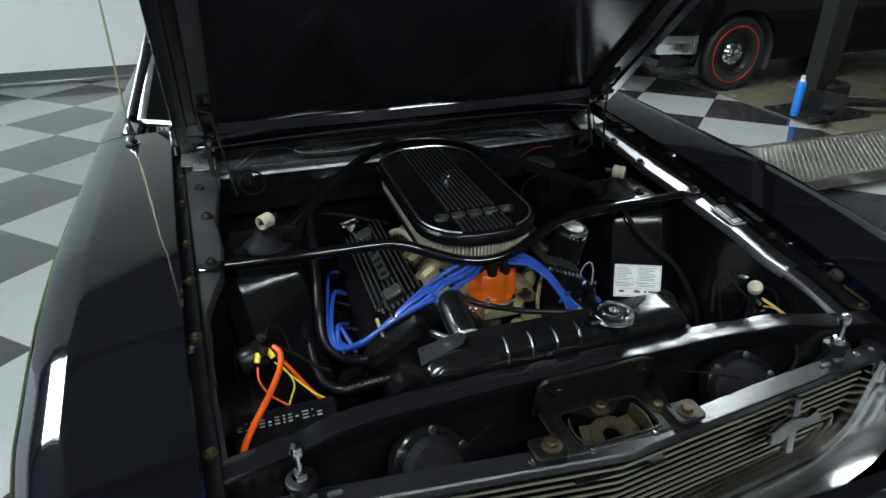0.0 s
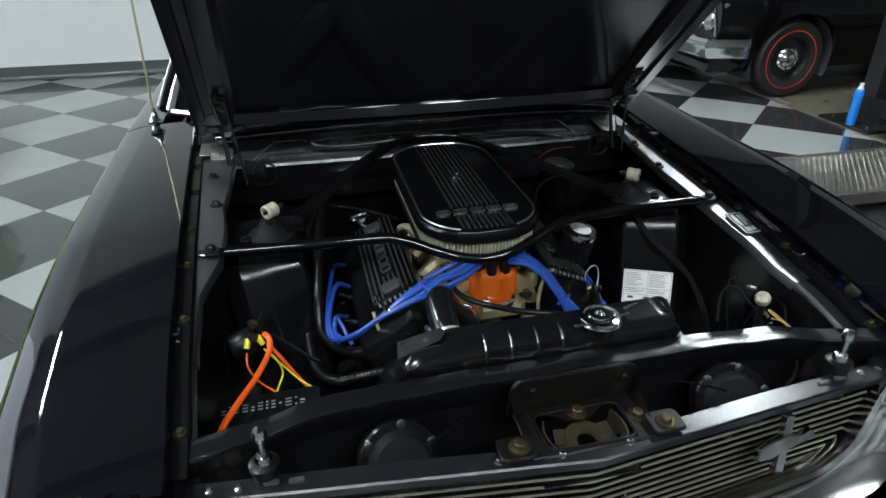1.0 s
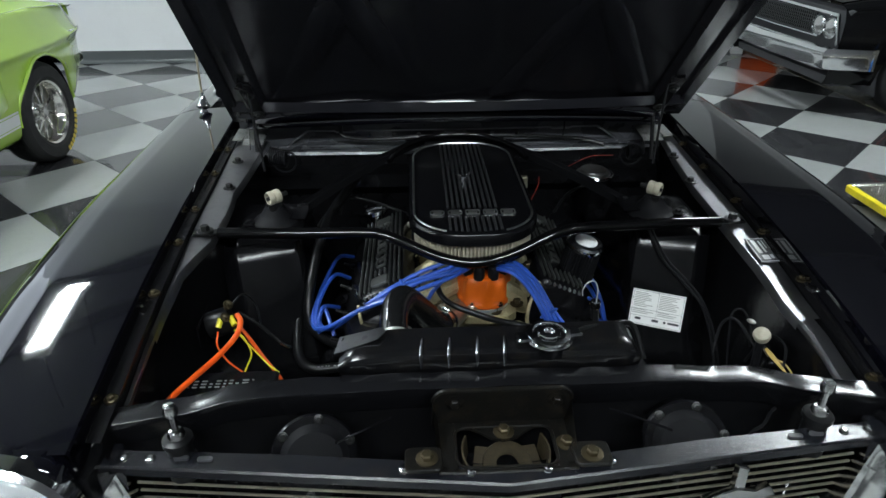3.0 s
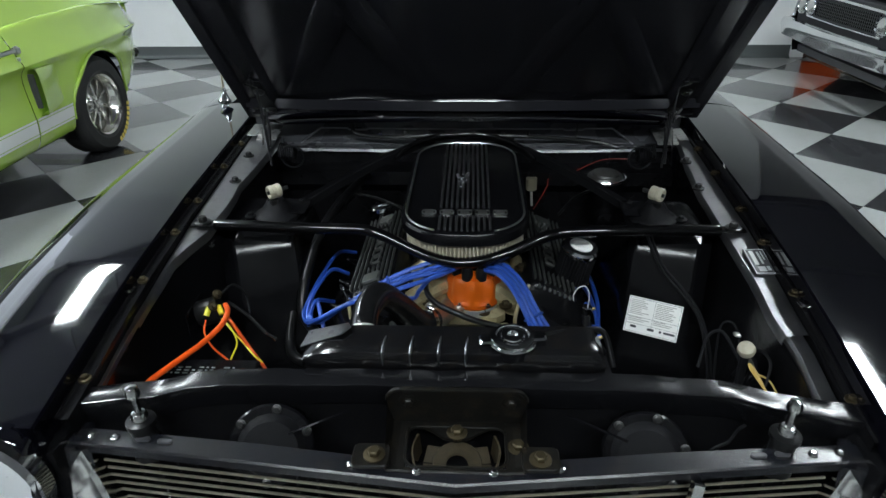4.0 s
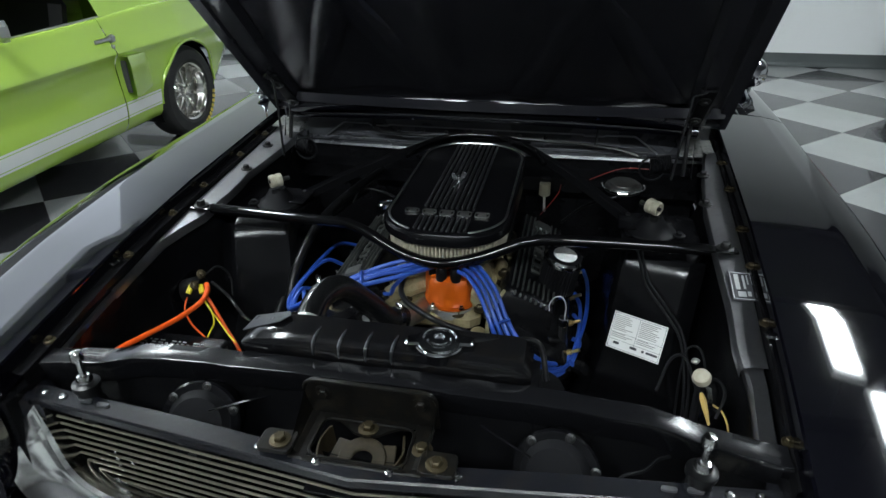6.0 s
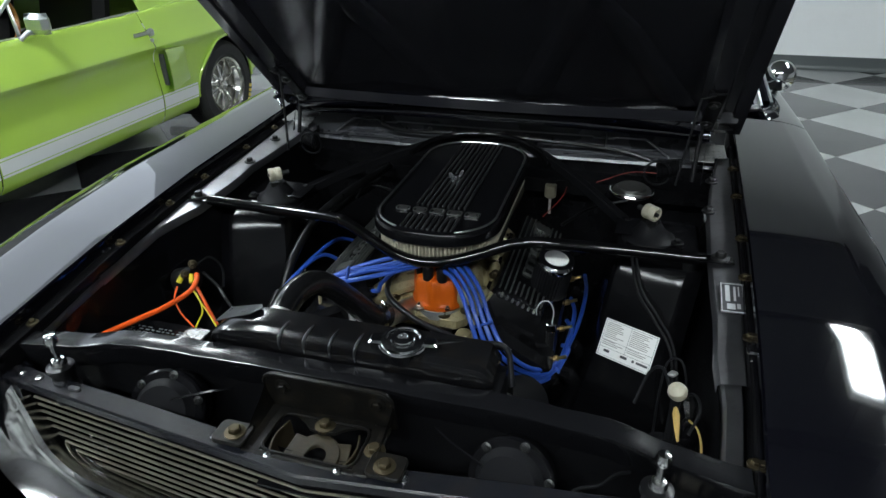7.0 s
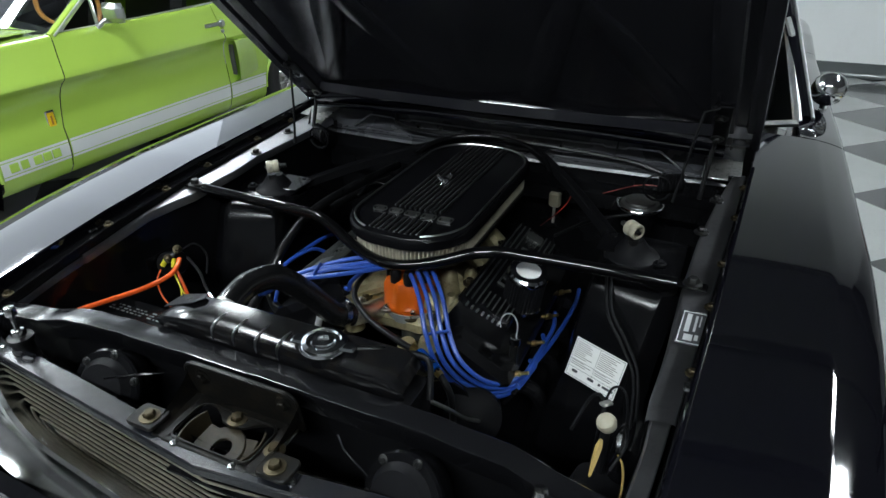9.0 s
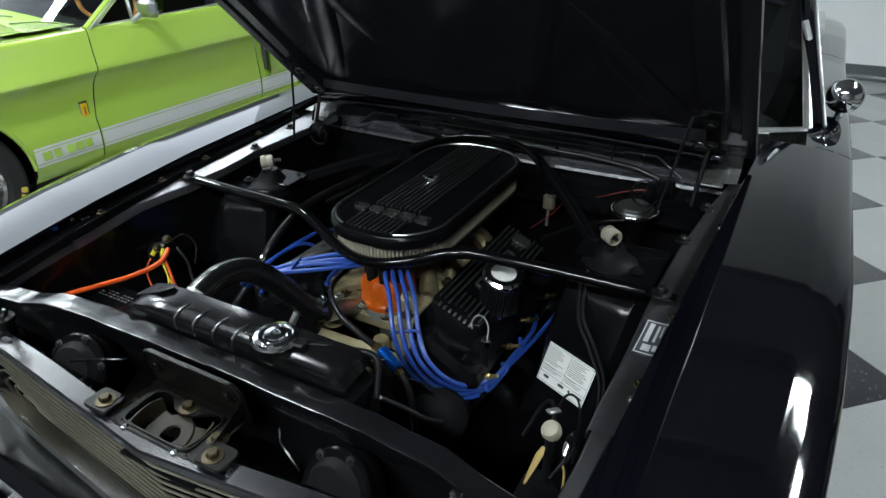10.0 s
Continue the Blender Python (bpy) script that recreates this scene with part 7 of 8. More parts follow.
    part("cap", Geo().lathe([(0.008, -0.03), (0.02, -0.012), (0.023, 0.0), (0.02, 0.01), (0.01, 0.016), (0.0, 0.018)], Matrix.Translation((0.52, 0.556, 0.797)) @ pose(0, 0, 0, 20, -20, 0) @ Matrix.Scale(0.7, 4), 18), WHITE_PLASTIC, w, "aged white cap")
    part("cap_tab", Geo().box((0, 0, 0), (0.012, 0.03, 0.006), pose(0.512, 0.586, 0.808, -25, 0, -20), 0.002), ALU, w)
    part("strap", Geo().loft([[(0.518 + x, y, 0.785 + dz) for x, dz in ((-wd, 0.0), (0, 0.003), (wd, 0.0), (0, -0.003))] for y, wd in ((0.53, 0.003), (0.515, 0.0055), (0.49, 0.0045), (0.455, 0.002))]), STRAP, w, "yellowed hanging strap")
    for pts, r in (([(0.46, 0.6, 0.72), (0.48, 0.63, 0.77), (0.5, 0.62, 0.79), (0.515, 0.58, 0.77), (0.52, 0.56, 0.76)], 0.003), ([(0.54, 0.5, 0.76), (0.555, 0.53, 0.785), (0.55, 0.56, 0.79), (0.54, 0.58, 0.77), (0.53, 0.6, 0.7)], 0.0025),
                   ([(0.44, 0.98, 0.835), (0.46, 0.9, 0.78), (0.5, 0.86, 0.74), (0.535, 0.82, 0.70), (0.55, 0.76, 0.64), (0.55, 0.7, 0.56)], 0.0034), ([(0.43, 0.97, 0.835), (0.455, 0.89, 0.775), (0.495, 0.85, 0.735), (0.53, 0.81, 0.695), (0.542, 0.75, 0.63), (0.54, 0.69, 0.55)], 0.0034),
                   ([(0.36, 0.3, 0.78), (0.38, 0.31, 0.80), (0.41, 0.33, 0.795), (0.43, 0.35, 0.80), (0.45, 0.37, 0.79)], 0.0025)):
        tagged(part("cable", Geo().tube(spline(pts, 8), r, 8), FLAT_BLACK), "black wiring loom cable in the engine bay", "cable")
    # thin black bracket and a bright lever by the washer bottle
    br = thing("pump_bracket", (0.53, 0.6, 0.7), "black wire-formed pump bracket with a bright lever", "bracket")
    loop = spline([(0.5, 0.6, 0.66), (0.502, 0.63, 0.74), (0.51, 0.65, 0.785), (0.53, 0.65, 0.79), (0.542, 0.635, 0.765), (0.545, 0.62, 0.72)], 6)
    part("bracket_wire", Geo().tube(loop, 0.0022, 6), FLAT_BLACK, br)
    part("bracket_plate", Geo().box((0, 0, 0), (0.004, 0.05, 0.07), pose(0.552, 0.6, 0.72, 0, 8, 0), 0.001), SATIN, br)
    part("lever", Geo().loft([[(0.545 + dx, y, z + dz) for dx, dz in ((-w2, 0.0), (0, 0.004), (w2, 0.0), (0, -0.003))] for y, z, w2 in ((0.6, 0.765, 0.004), (0.575, 0.758, 0.009), (0.55, 0.748, 0.005))]), CHROME_WORN, br, "bright steel lever")
    part("pump", Geo().lathe([(0.012, 0.0), (0.02, 0.006), (0.021, 0.04), (0.016, 0.048), (0.0, 0.05)], pose(0.545, 0.56, 0.69, 0, 20, 0), 18), SATIN, br)
    part("lead", Geo().tube(spline([(0.545, 0.545, 0.75), (0.556, 0.52, 0.755), (0.562, 0.49, 0.74), (0.56, 0.465, 0.7)], 6), 0.0018, 6), STRAP, br)
    # loom along the cowl
    pts = [(-0.35, 1.515, 0.92), (-0.345, 1.505, 0.895), (-0.3, 1.495, 0.885), (-0.2, 1.48, 0.888), (-0.1, 1.475, 0.895), (0.0, 1.47, 0.896), (0.1, 1.475, 0.895), (0.2, 1.485, 0.888), (0.3, 1.5, 0.878), (0.4, 1.51, 0.865), (0.47, 1.5, 0.85)]
    tagged(part("wiring_loom", Geo().tube(spline(pts, 8), 0.0065, 8), RUBBER), "black taped wiring loom along the cowl", "cable")
    for k in range(7):
        t = -0.26 + k * 0.075
        g = Geo().box((t, 1.477 + 0.06 * abs(t) ** 1.5, 0.899), (0.012, 0.016, 0.012), pose(0, 0, 0), 0.003)
        tagged(part("cable_clip", g, BOLT_BLACK if k % 3 else CHROME_WORN), "small clip on the cowl loom", "cable clip", "loom clips")
    tagged(part("cable", Geo().tube(spline([(0.342, 1.505, 0.925), (0.341, 1.5, 0.9), (0.338, 1.495, 0.878)], 5), 0.0025, 6), RUBBER), "short wire hanging from the cowl clip", "cable")


MAST = material("tarnished_mast", (0.5, 0.43, 0.32), 0.35, 0.8, vary=0.15, scale=20)


def antenna():
    a = thing("antenna", (-0.803, 1.664, 0.93), "chrome mast antenna on the fender", "antenna")
    b = Vector((-0.803, 1.664, 0.918))
    m = Matrix.Translation(b) @ Vector((0.02, 0.1, 1)).to_track_quat("Z", "Y").to_matrix().to_4x4()
    part("base", Geo().lathe([(0.017, -0.002), (0.019, 0.004), (0.015, 0.01), (0.011, 0.02), (0.019, 0.026), (0.021, 0.031), (0.018, 0.036), (0.0125, 0.048), (0.009, 0.058), (0.0065, 0.066), (0.006, 0.074), (0.0, 0.076)], m, 24), CHROME, a)
    part("gasket", Geo().lathe([(0.0205, 0.027), (0.0222, 0.029), (0.0222, 0.032), (0.0205, 0.034)], m, 24, cap=False), RUBBER, a)
    part("mast", Geo().tube([m @ Vector((0, 0, 0.07)), m @ Vector((0.005, 0.0, 0.4)), m @ Vector((0.008, 0, 0.8))], 0.0034, 8), MAST, a)


engine()
air_cleaner()
wires()
hoses()
strut_bar()
radiator()
left_side_electrics()
right_side_fittings()
antenna()


# ---------- the green fastback ----------
GX, GY = -3.41, 1.13


def green_car():
    car = thing("green_car", (GX, GY, 0), "lime green vintage fastback with white side stripes", "car")
    mid = lambda u: [(0.7, belt(u) - 0.01), (0.74, belt(u) + 0.008)]
    for s in (-1, 1):
        o = (GX, GY, 0)
        part("fender", side_panel(-0.72, 0.745, s, lambda u: [(0.2, belt(u) + 0.02), (0.5, belt(u) + 0.018), (0.66, belt(u) + 0.008), (0.72, belt(u) + 0.01)], [(0, 0.33, 0.37)], origin=o, full=True, lean=(0.0, 0.11)), PAINT_GREEN, car)
        part("door", side_panel(0.751, 2.0, s, mid, origin=o, full=True, lean=(0.11, 0.0)), PAINT_GREEN, car, "lime green door")
        part("quarter_panel", side_panel(2.006, 3.72, s, mid, [(2.743, 0.33, 0.365)], origin=o, full=True, tuck=True), PAINT_GREEN, car)
        x = GX + s * 0.87
        for u, z in ((0, 0.325), (2.743, 0.325)):
            wheel(car, (GX + s * 0.775, GY + u, z), s, letters=True)
            g = Geo()
            g.loft([[(GX + s * xx, GY + u + 0.37 * math.cos(a), 0.33 + 0.37 * math.sin(a)) for a in np.linspace(-0.4, math.pi + 0.4, 24)] for xx in (0.84, 0.5)], closed=False)
            part("wheel_well", g, SHADE_BLACK, car)
            arch = [(GX + s * (half_width(u + 0.365 * math.cos(a)) - 0.03 + hip(u, 0.33 + 0.365 * math.sin(a))), GY + u + 0.365 * math.cos(a), 0.33 + 0.365 * math.sin(a)) for a in np.linspace(0.0, math.pi, 25)]
            part("arch_lip", Geo().tube(arch, 0.011, 8), PAINT_GREEN, car)
        # stripes along the sill
        for z0, z1, mat in ((0.354, 0.421, STRIPE), (0.337, 0.3495, STRIPE), (0.4255, 0.438, STRIPE)):
            for u0, u1 in ((0.375, 0.742), (0.755, 1.996), (2.01, 2.37)):
                rows = []
                for u in np.linspace(u0, u1, 20):
                    w = half_width(u)
                    row = []
                    for z in np.linspace(z0, z1, 4):
                        dx = float(np.interp(-z, [-q[1] for q in LOWER_FULL], [q[0] + hip(u, q[1]) for q in LOWER_FULL]))
                        row.append((GX + s * (w + dx + 0.003), GY + u, z))
                    rows.append(row)
                part("stripe", Geo().grid(rows), mat, car, "white vinyl stripe")
        # plain blocks where the model name stands in the stripe
        for k, (u, w) in enumerate(((0.435, 0.045), (0.49, 0.04), (0.56, 0.045), (0.612, 0.045), (0.664, 0.045))):
            part("name_block", Geo().box((GX + s * (half_width(u) - 0.0175), GY + u, 0.389), (0.004, w, 0.044), chamfer=0.0012), PAINT_GREEN, car)
        # side scoop
        g = Geo()
        rings = []
        for t in np.linspace(0, 1, 7):
            u = 2.05 + 0.26 * t
            d = 0.06 * (1 - t) ** 0.8 + 0.002
            zz0, zz1 = 0.44 + 0.03 * t, 0.73 - 0.02 * t
            xx = half_width(u) - 0.02
            rings.append([(GX + s * (xx - 0.03), GY + u, zz0), (GX + s * (xx + d * 0.8), GY + u, zz0 + 0.012), (GX + s * (xx + d), GY + u, zz0 + 0.05), (GX + s * (xx + d), GY + u, zz1 - 0.05), (GX + s * (xx + d * 0.8), GY + u, zz1 - 0.012), (GX + s * (xx - 0.03), GY + u, zz1)])
        g.loft(rings, closed=False)
        sc = part("side_scoop", g, PAINT_GREEN, car, "lime green brake scoop")
        part("scoop_mouth", Geo().box((GX + s * 0.888, GY + 2.056, 0.59), (0.042, 0.012, 0.2), chamfer=0.004), INK, sc)
        # badge
        b = part("badge", Geo().box((GX + s * 0.871, GY + 0.70, 0.55), (0.006, 0.05, 0.1), chamfer=0.003), CHROME, car, "small chrome fender badge with yellow enamel")
        part("enamel", Geo().box((GX + s * 0.8755, GY + 0.70, 0.556), (0.004, 0.036, 0.07), chamfer=0.001), BADGE_YELLOW, b)
        part("enamel_figure", Geo().box((GX + s * 0.878, GY + 0.70, 0.552), (0.002, 0.01, 0.045), chamfer=0.0005), WOOD_RIM, b)
        door_handle(car, Vector((GX + s * 0.885, GY + 1.93, 0.835)), s)
    g = Geo()
    p = Vector((GX + 0.87, GY + 1.2, 0.985))
    mr = part("wing_mirror", Geo().box(p + Vector((0.03, 0, 0.02)), (0.15, 0.06, 0.1), chamfer=0.025), STAINLESS, car, "chrome door mirror")
    part("mirror_stalk", Geo().tube([p + Vector((-0.06, -0.06, -0.06)), p + Vector((-0.02, -0.03, -0.02)), p], 0.013, 10), STAINLESS, mr)
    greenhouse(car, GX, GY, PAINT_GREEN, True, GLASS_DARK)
    # hood and deck
    rows = [[(GX + a * 0.72, GY + u, belt(u) + 0.03 + 0.03 * (1 - a * a) + (0.03 if abs(a) < 0.45 and u > -0.4 else 0)) for a in np.linspace(-1, 1, 17)] for u in np.linspace(-0.75, 0.6, 10)]
    part("hood", Geo().grid(rows), PAINT_GREEN, car, "lime green scooped hood")
    rows = [[(GX + a * 0.74, GY + u, 0.955 + 0.01 * (1 - abs(a))) for a in (-1, -0.5, 0, 0.5, 1)] for u in (0.59, 0.72, 0.86)]
    part("cowl", Geo().grid(rows), PAINT_GREEN, car)
    g = Geo()
    g.box((GX, GY - 0.74, 0.68), (1.5, 0.06, 0.36), chamfer=0.02)
    part("nose", g, SHADE_BLACK, car)
    g = Geo()
    g.box((GX, GY + 3.68, 0.74), (1.36, 0.08, 0.3), chamfer=0.03)
    part("tail_panel", g, PAINT_GREEN, car)
    for k in (-1, 1):
        part("tail_light", Geo().box((GX + k * 0.44, GY + 3.725, 0.74), (0.3, 0.02, 0.12), chamfer=0.01), REDLINE, car)
    for y in (-0.86, 3.8):
        part("bumper", Geo().box((GX, GY + y, 0.48), (1.3, 0.07, 0.09), chamfer=0.03), CHROME, car)
    part("underbody", Geo().box((GX, GY + 1.2, 0.25), (1.4, 3.2, 0.04)), SHADE_BLACK, car)
    for s in (-1, 1):
        part("wiper", Geo().tube([(GX + 0.2 + 0.3 * s, GY + 0.66, 0.97), (GX + 0.32 + 0.3 * s, GY + 0.75, 0.975), (GX + 0.5 + 0.2 * s, GY + 0.8, 0.965)], 0.006, 6), CHROME_WORN, car)


# ---------- the dark car in the lift bay, nose to the left ----------
def dark_car():
    car = thing("dark_car", (5.4, 5.25, 0), "gloss black vintage sedan with red-line tyres", "car")
    CY = 5.33
    def wid(x):
        return lerp([(3.12, 0.86), (3.4, 0.93), (4.5, 0.95), (7.5, 0.95), (8.0, 0.88)], x)
    for s in (-1, 1):
        rows = []
        n = 60
        for k in range(n + 1):
            x = 3.14 + 4.8 * k / n
            w = wid(x)
            top = lerp([(3.12, 0.84), (3.6, 0.9), (5.0, 0.93), (8.0, 0.9)], x)
            rows.append([(x, CY + s * (w - 0.2), top + 0.015), (x, CY + s * (w - 0.1), top + 0.01), (x, CY + s * (w - 0.03), top - 0.02), (x, CY + s * w, top - 0.1), (x, CY + s * (w + 0.004), 0.68), (x, CY + s * w, 0.6), (x, CY + s * (w - 0.01), 0.5), (x, CY + s * (w - 0.03), 0.4), (x, CY + s * (w - 0.06), 0.3), (x, CY + s * (w - 0.09), 0.25)])
        vs, fs = [], []
        m = len(rows[0])
        inside = []
        for r in rows:
            for x, y, z in r:
                st = False
                for cx in (3.9, 6.8):
                    d = math.hypot(x - cx, z - 0.33)
                    if d < 0.4:
                        st = True
                        if d > 0.31:
                            a = math.atan2(z - 0.33, x - cx)
                            x, z, st = cx + 0.4 * math.cos(a), 0.33 + 0.4 * math.sin(a), None
                vs.append((x, y, z))
                inside.append(st)
        for a in range(n):
            for b in range(m - 1):
                q = (a * m + b, a * m + b + 1, (a + 1) * m + b + 1, (a + 1) * m + b)
                if not any(inside[i] is True for i in q):
                    fs.append(q)
        used = sorted({i for f in fs for i in f})
        back = {i: k for k, i in enumerate(used)}
        part("body_side", Geo().add([vs[i] for i in used], [tuple(back[i] for i in f) for f in fs]), PAINT_DULL, car, "gloss black body side")
        for cx in (3.893, 6.8):
            m4 = Matrix.Translation((cx, CY + s * 0.8, 0.335)) @ pose(0, 0, 0, 0, 0, 90)
            e = part("wheel_well", Geo().loft([[(cx + 0.4 * math.cos(a), CY + s * yy, 0.33 + 0.4 * math.sin(a)) for a in np.linspace(-0.4, math.pi + 0.4, 24)] for yy in (0.9, 0.45)], closed=False), INK, car)
            wheel_y(car, (cx, CY + s * 0.8, 0.335), s)
    rows = [[(x, CY + a * 0.76, lerp([(3.12, 0.86), (3.6, 0.92), (5.0, 0.95), (8, 0.92)], x) + 0.03 * (1 - a * a)) for a in np.linspace(-1, 1, 9)] for x in (3.14, 3.3, 3.7, 4.3, 4.8, 5.0)]
    part("hood", Geo().grid(rows), PAINT_DULL, car, "gloss black hood")
    rows = [[(x, CY + a * w, z - 0.05 * abs(a) ** 3) for a in np.linspace(-1, 1, 9)] for x, z, w in ((4.95, 0.97, 0.72), (5.5, 1.33, 0.6), (6.1, 1.4, 0.6), (6.7, 1.36, 0.62), (7.3, 0.97, 0.74), (7.95, 0.92, 0.76))]
    part("roof", Geo().grid(rows), PAINT_DULL, car)
    part("underbody", Geo().box((5.5, CY, 0.27), (4.6, 1.6, 0.06)), INK, car)
    # nose: grille frame, lamps, bumper
    part("nose_panel", Geo().box((3.2, CY, 0.66), (0.1, 1.72, 0.34), chamfer=0.02), INK, car)
    g = Geo()
    for z in np.linspace(0.61, 0.75, 7):
        g.box((3.135, CY, z), (0.014, 1.0, 0.008))
    for k in range(34):
        g.box((3.14, CY - 0.49 + k * 0.0297, 0.68), (0.008, 0.004, 0.15))
    part("grille", g, HEADER_GREY, car, "dark grey egg-crate grille")
    g = Geo()
    g.tube([(3.125, CY - 0.86, 0.56), (3.12, CY - 0.8, 0.775), (3.1, CY, 0.79), (3.12, CY + 0.8, 0.775), (3.125, CY + 0.86, 0.56)], 0.014, 8)
    g.tube([(3.12, CY - 0.6, 0.59), (3.1, CY, 0.59), (3.12, CY + 0.6, 0.59)], 0.009, 8)
    part("grille_frame", g, CHROME, car, "chrome grille frame")
    for s in (-1, 1):
        for d in (0.57, 0.73):
            m = Matrix.Translation((3.125, CY + s * d, 0.672)) @ pose(0, 0, 0, 0, -90, 0)
            hl = part("headlight", Geo().lathe([(0.078, -0.02), (0.082, 0.0), (0.076, 0.012), (0.07, 0.006)], m, 28, cap=False), CHROME, car)
            part("lens", Geo().lathe([(0.07, 0.004), (0.05, 0.016), (0.025, 0.022), (0.0, 0.024)], m, 28), CHROME_WORN, hl, "silvery sealed-beam lamp")
        rings = []
    rings = []
    for k in range(21):
        y = -0.98 + 1.96 * k / 20
        x = 2.98 + 0.05 * abs(y) + 0.3 * max(0, (abs(y) - 0.86) / 0.12) ** 2
        rings.append([(x + 0.06, CY + y, 0.55), (x + 0.01, CY + y, 0.545), (x - 0.01, CY + y, 0.52), (x - 0.012, CY + y, 0.48), (x, CY + y, 0.46), (x + 0.008, CY + y, 0.41), (x + 0.02, CY + y, 0.39), (x + 0.06, CY + y, 0.39)])
    bmp = part("front_bumper", Geo().loft(rings), CHROME, car, "heavy chrome front bumper")
    for s in (-1, 1):
        part("turn_signal", Geo().box((3.045, CY + s * 0.62, 0.455), (0.03, 0.16, 0.05), chamfer=0.008), AMBER, bmp, "amber turn signal lens")
        part("bumper_slot", Geo().box((3.03, CY + s * 0.25, 0.46), (0.03, 0.36, 0.035), chamfer=0.008), INK, bmp)


def wheel_y(parent, c, s, tyre_r=0.335, rim_r=0.195, width=0.2):
    """A red-line wheel with its axle along y."""
    m = Matrix.Translation(c) @ pose(0, 0, 0, -90 * s, 0, 0)
    w = width / 2
    wh = part("wheel", Geo().lathe([(rim_r + 0.012, w * 0.86), (rim_r - 0.01, w * 0.8), (rim_r - 0.03, w * 0.35), (0.1, w * 0.42), (0.1, w * 0.1), (rim_r, -w * 0.8)], m, 40, cap=False), POST_BLACK, parent, "black painted steel wheel")
    t = Geo().lathe([(rim_r, -w * 0.8), (rim_r + 0.03, -w), (tyre_r - 0.03, -w), (tyre_r - 0.008, -w * 0.82), (tyre_r, -w * 0.6), (tyre_r, w * 0.6), (tyre_r - 0.008, w * 0.82), (tyre_r - 0.03, w), (rim_r + 0.03, w), (rim_r, w * 0.8)], m, 48, cap=False)
    part("tyre", t, TYRE, wh)
    hub = Geo().lathe([(0.1, w * 0.4), (0.104, w * 0.55), (0.092, w * 0.7), (0.075, w * 0.62), (0.06, w * 0.75), (0.045, w * 0.9), (0.03, w * 0.94), (0.0, w * 0.95)], m, 28)
    for k in range(5):
        a = 2 * math.pi * k / 5
        hub.lathe([(0.012, w * 0.5), (0.012, w * 0.8), (0.0, w * 0.84)], m @ Matrix.Translation((0.078 * math.cos(a), 0.078 * math.sin(a), 0)), 8)
    part("hubcap", hub, CHROME, wh, "small chrome hubcap")
    part("red_line", Geo().lathe([(rim_r + 0.045, w + 0.0005), (rim_r + 0.046, w + 0.003), (rim_r + 0.055, w + 0.003), (rim_r + 0.056, w + 0.0005)], m, 60, cap=False), REDLINE, wh)


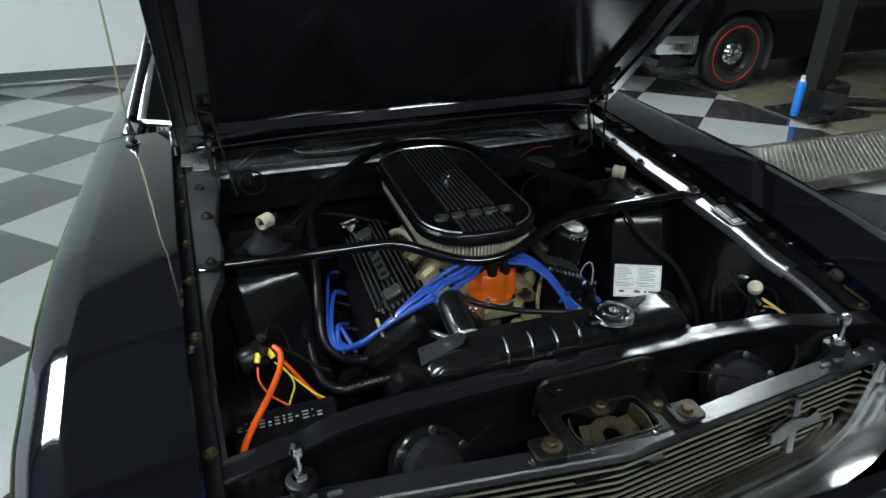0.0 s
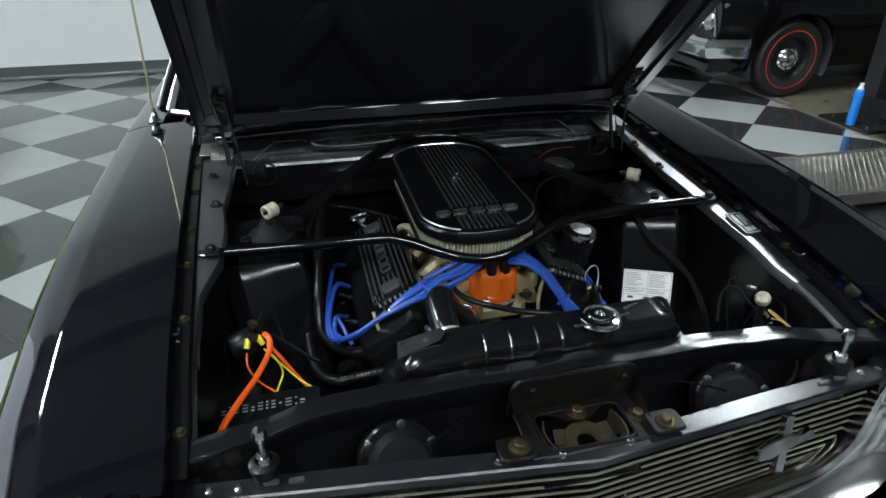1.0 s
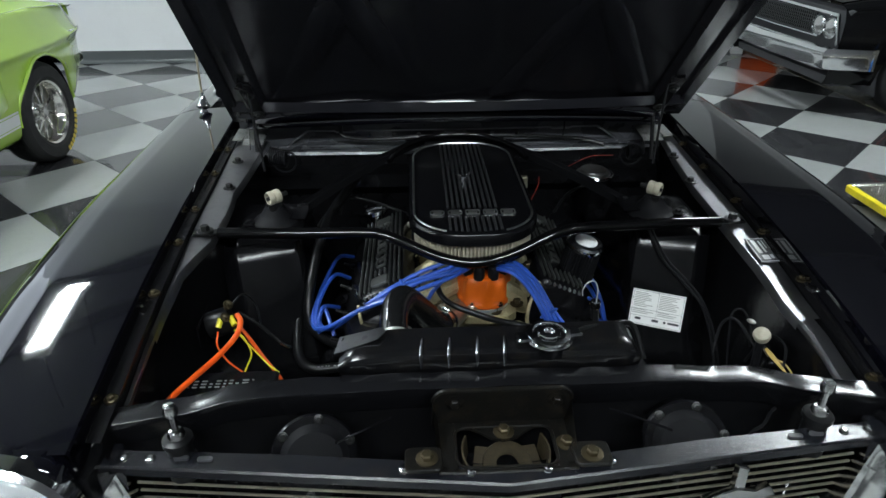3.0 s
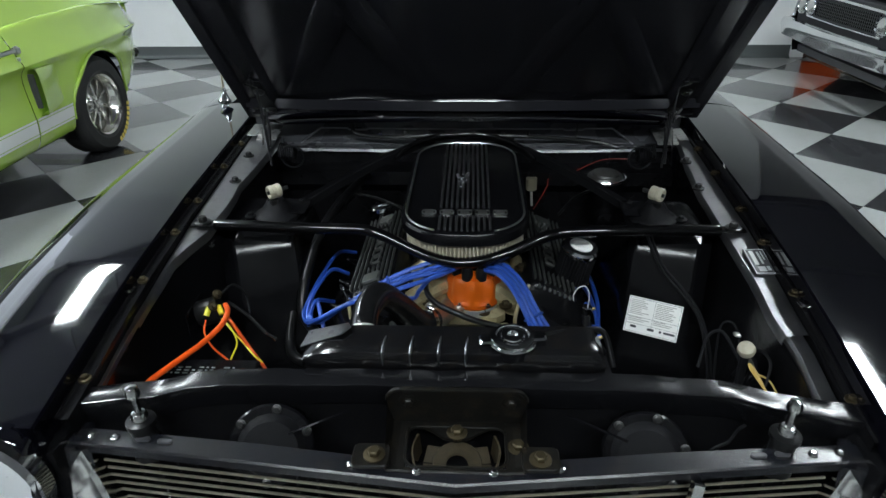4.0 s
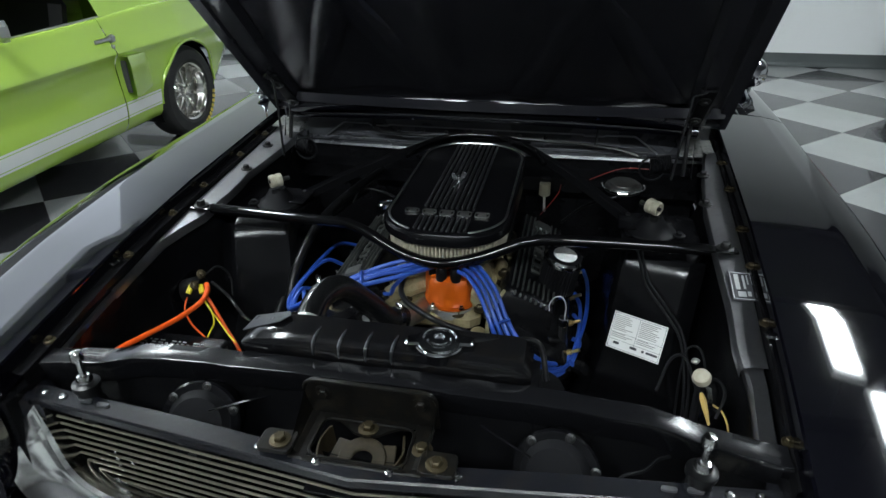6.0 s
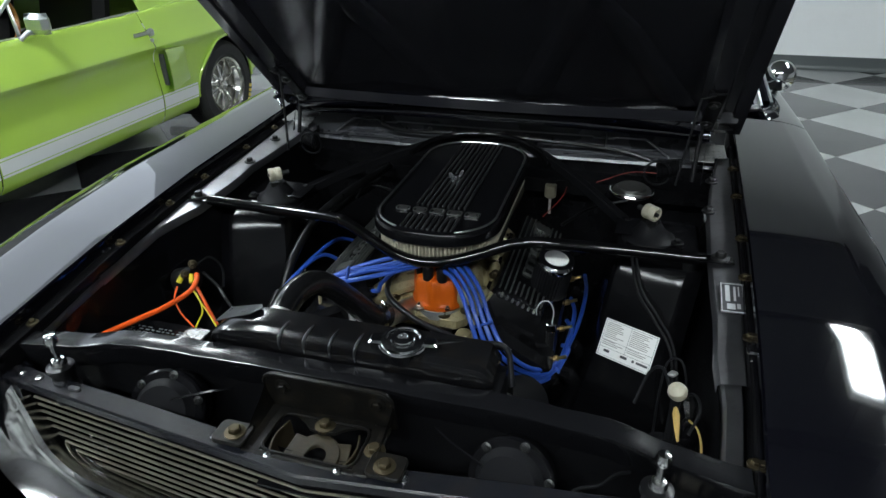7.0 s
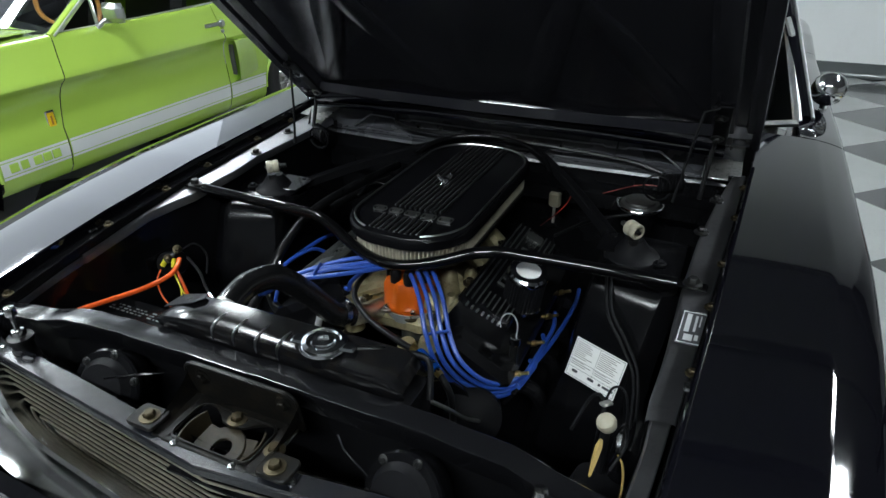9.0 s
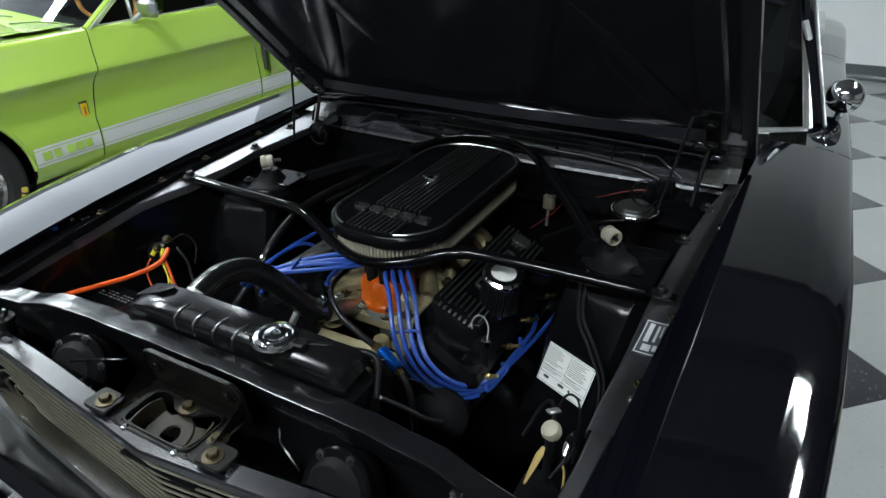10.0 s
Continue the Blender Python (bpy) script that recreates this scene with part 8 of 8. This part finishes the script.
# ---------- lift, ramp and spray can ----------
def lift_bay():
    lift = thing("car_lift", (4.08, 3.65, 0), "black two-post car lift column on a floor plate", "car lift")
    g = Geo()
    g.loft([[(4.08 + x, 3.65 + y, z) for x, y in ((-0.09, -0.07), (0.09, -0.07), (0.09, -0.05), (-0.07, -0.05), (-0.07, 0.05), (0.09, 0.05), (0.09, 0.07), (-0.09, 0.07))] for z in (0.02, 3.4)])
    col = part("column", g, POST_BLACK, lift)
    part("base_plate", Geo().box((4.08, 3.6, 0.014), (0.62, 0.5, 0.02), chamfer=0.004), POST_BLACK, lift)
    for x, y in ((-0.25, -0.18), (0.25, -0.18), (-0.25, 0.16), (0.25, 0.16)):
        part("anchor_bolt", Geo().bolt((4.08 + x, 3.6 + y, 0.026), 0.014, 0.02), BOLT, lift)
    part("carriage", Geo().box((4.2, 3.64, 0.14), (0.24, 0.22, 0.2), chamfer=0.02), POST_BLACK, lift)
    for a in (-50, 60):
        m = pose(4.2, 3.6, 0.09, 0, 0, a)
        arm = part("swing_arm", Geo().box((0.0, -0.3, 0), (0.08, 0.5, 0.05), m, 0.01), POST_BLACK, lift)
        part("arm_pad", Geo().lathe([(0.05, 0.0), (0.05, 0.02), (0.04, 0.024)], m @ Matrix.Translation((0, -0.5, 0.03)), 20), RUBBER, arm)
    part("gusset", Geo().box((0, 0, 0), (0.02, 0.3, 0.2), pose(4.02, 3.48, 0.11, 0, 0, 20), 0.004), POST_BLACK, lift)
    ramp = thing("ramp", (4.0, 2.55, 0), "aluminium tread-plate ramp with a yellow painted end", "ramp")
    part("deck", Geo().box((4.35, 2.55, 0.10), (4.0, 0.6, 0.014), chamfer=0.003), DIAMOND, ramp)
    g = Geo()
    nx, ny = 120, 24
    vs, fs = [], []
    for i in range(nx):
        for j in range(ny):
            x, y = 2.42 + i * 0.02, 2.27 + j * 0.0245
            a = 0.0075
            b = 0.0028
            if (i + j) % 2:
                a, b = b, a
            k = len(vs)
            vs += [(x - a, y, 0.1075), (x, y - b, 0.1075), (x + a, y, 0.1075), (x, y + b, 0.1075), (x, y, 0.113)]
            fs += [(k, k + 1, k + 4), (k + 1, k + 2, k + 4), (k + 2, k + 3, k + 4), (k + 3, k, k + 4)]
    tagged(part("tread_pattern", Geo().add(vs, fs), DIAMOND, ramp), kind="stuff")
    for y in (2.262, 2.838):
        part("side_rail", Geo().box((4.35, y, 0.075), (4.0, 0.03, 0.08), chamfer=0.005), DIAMOND, ramp)
    part("yellow_edge", Geo().box((2.345, 2.55, 0.088), (0.035, 0.6, 0.045), chamfer=0.006), SAFETY_YELLOW, ramp, "yellow painted ramp end")
    for x in (2.6, 4.4, 6.1):
        part("foot", Geo().box((x, 2.55, 0.035), (0.08, 0.5, 0.066), chamfer=0.004), POST_BLACK, ramp)
    can = thing("spray_can", (3.79, 3.545, 0.03), "blue spray can with a white cap", "spray can")
    m = Matrix.Translation((3.79, 3.545, 0.026))
    part("can_body", Geo().lathe([(0.03, 0.0), (0.033, 0.003), (0.033, 0.255), (0.028, 0.272), (0.024, 0.276)], m, 24), CAN_BLUE, can)
    part("can_cap", Geo().lathe([(0.022, 0.274), (0.022, 0.284), (0.017, 0.29), (0.016, 0.32), (0.0, 0.323)], m, 20), CAN_WHITE, can)


green_car()
dark_car()
lift_bay()
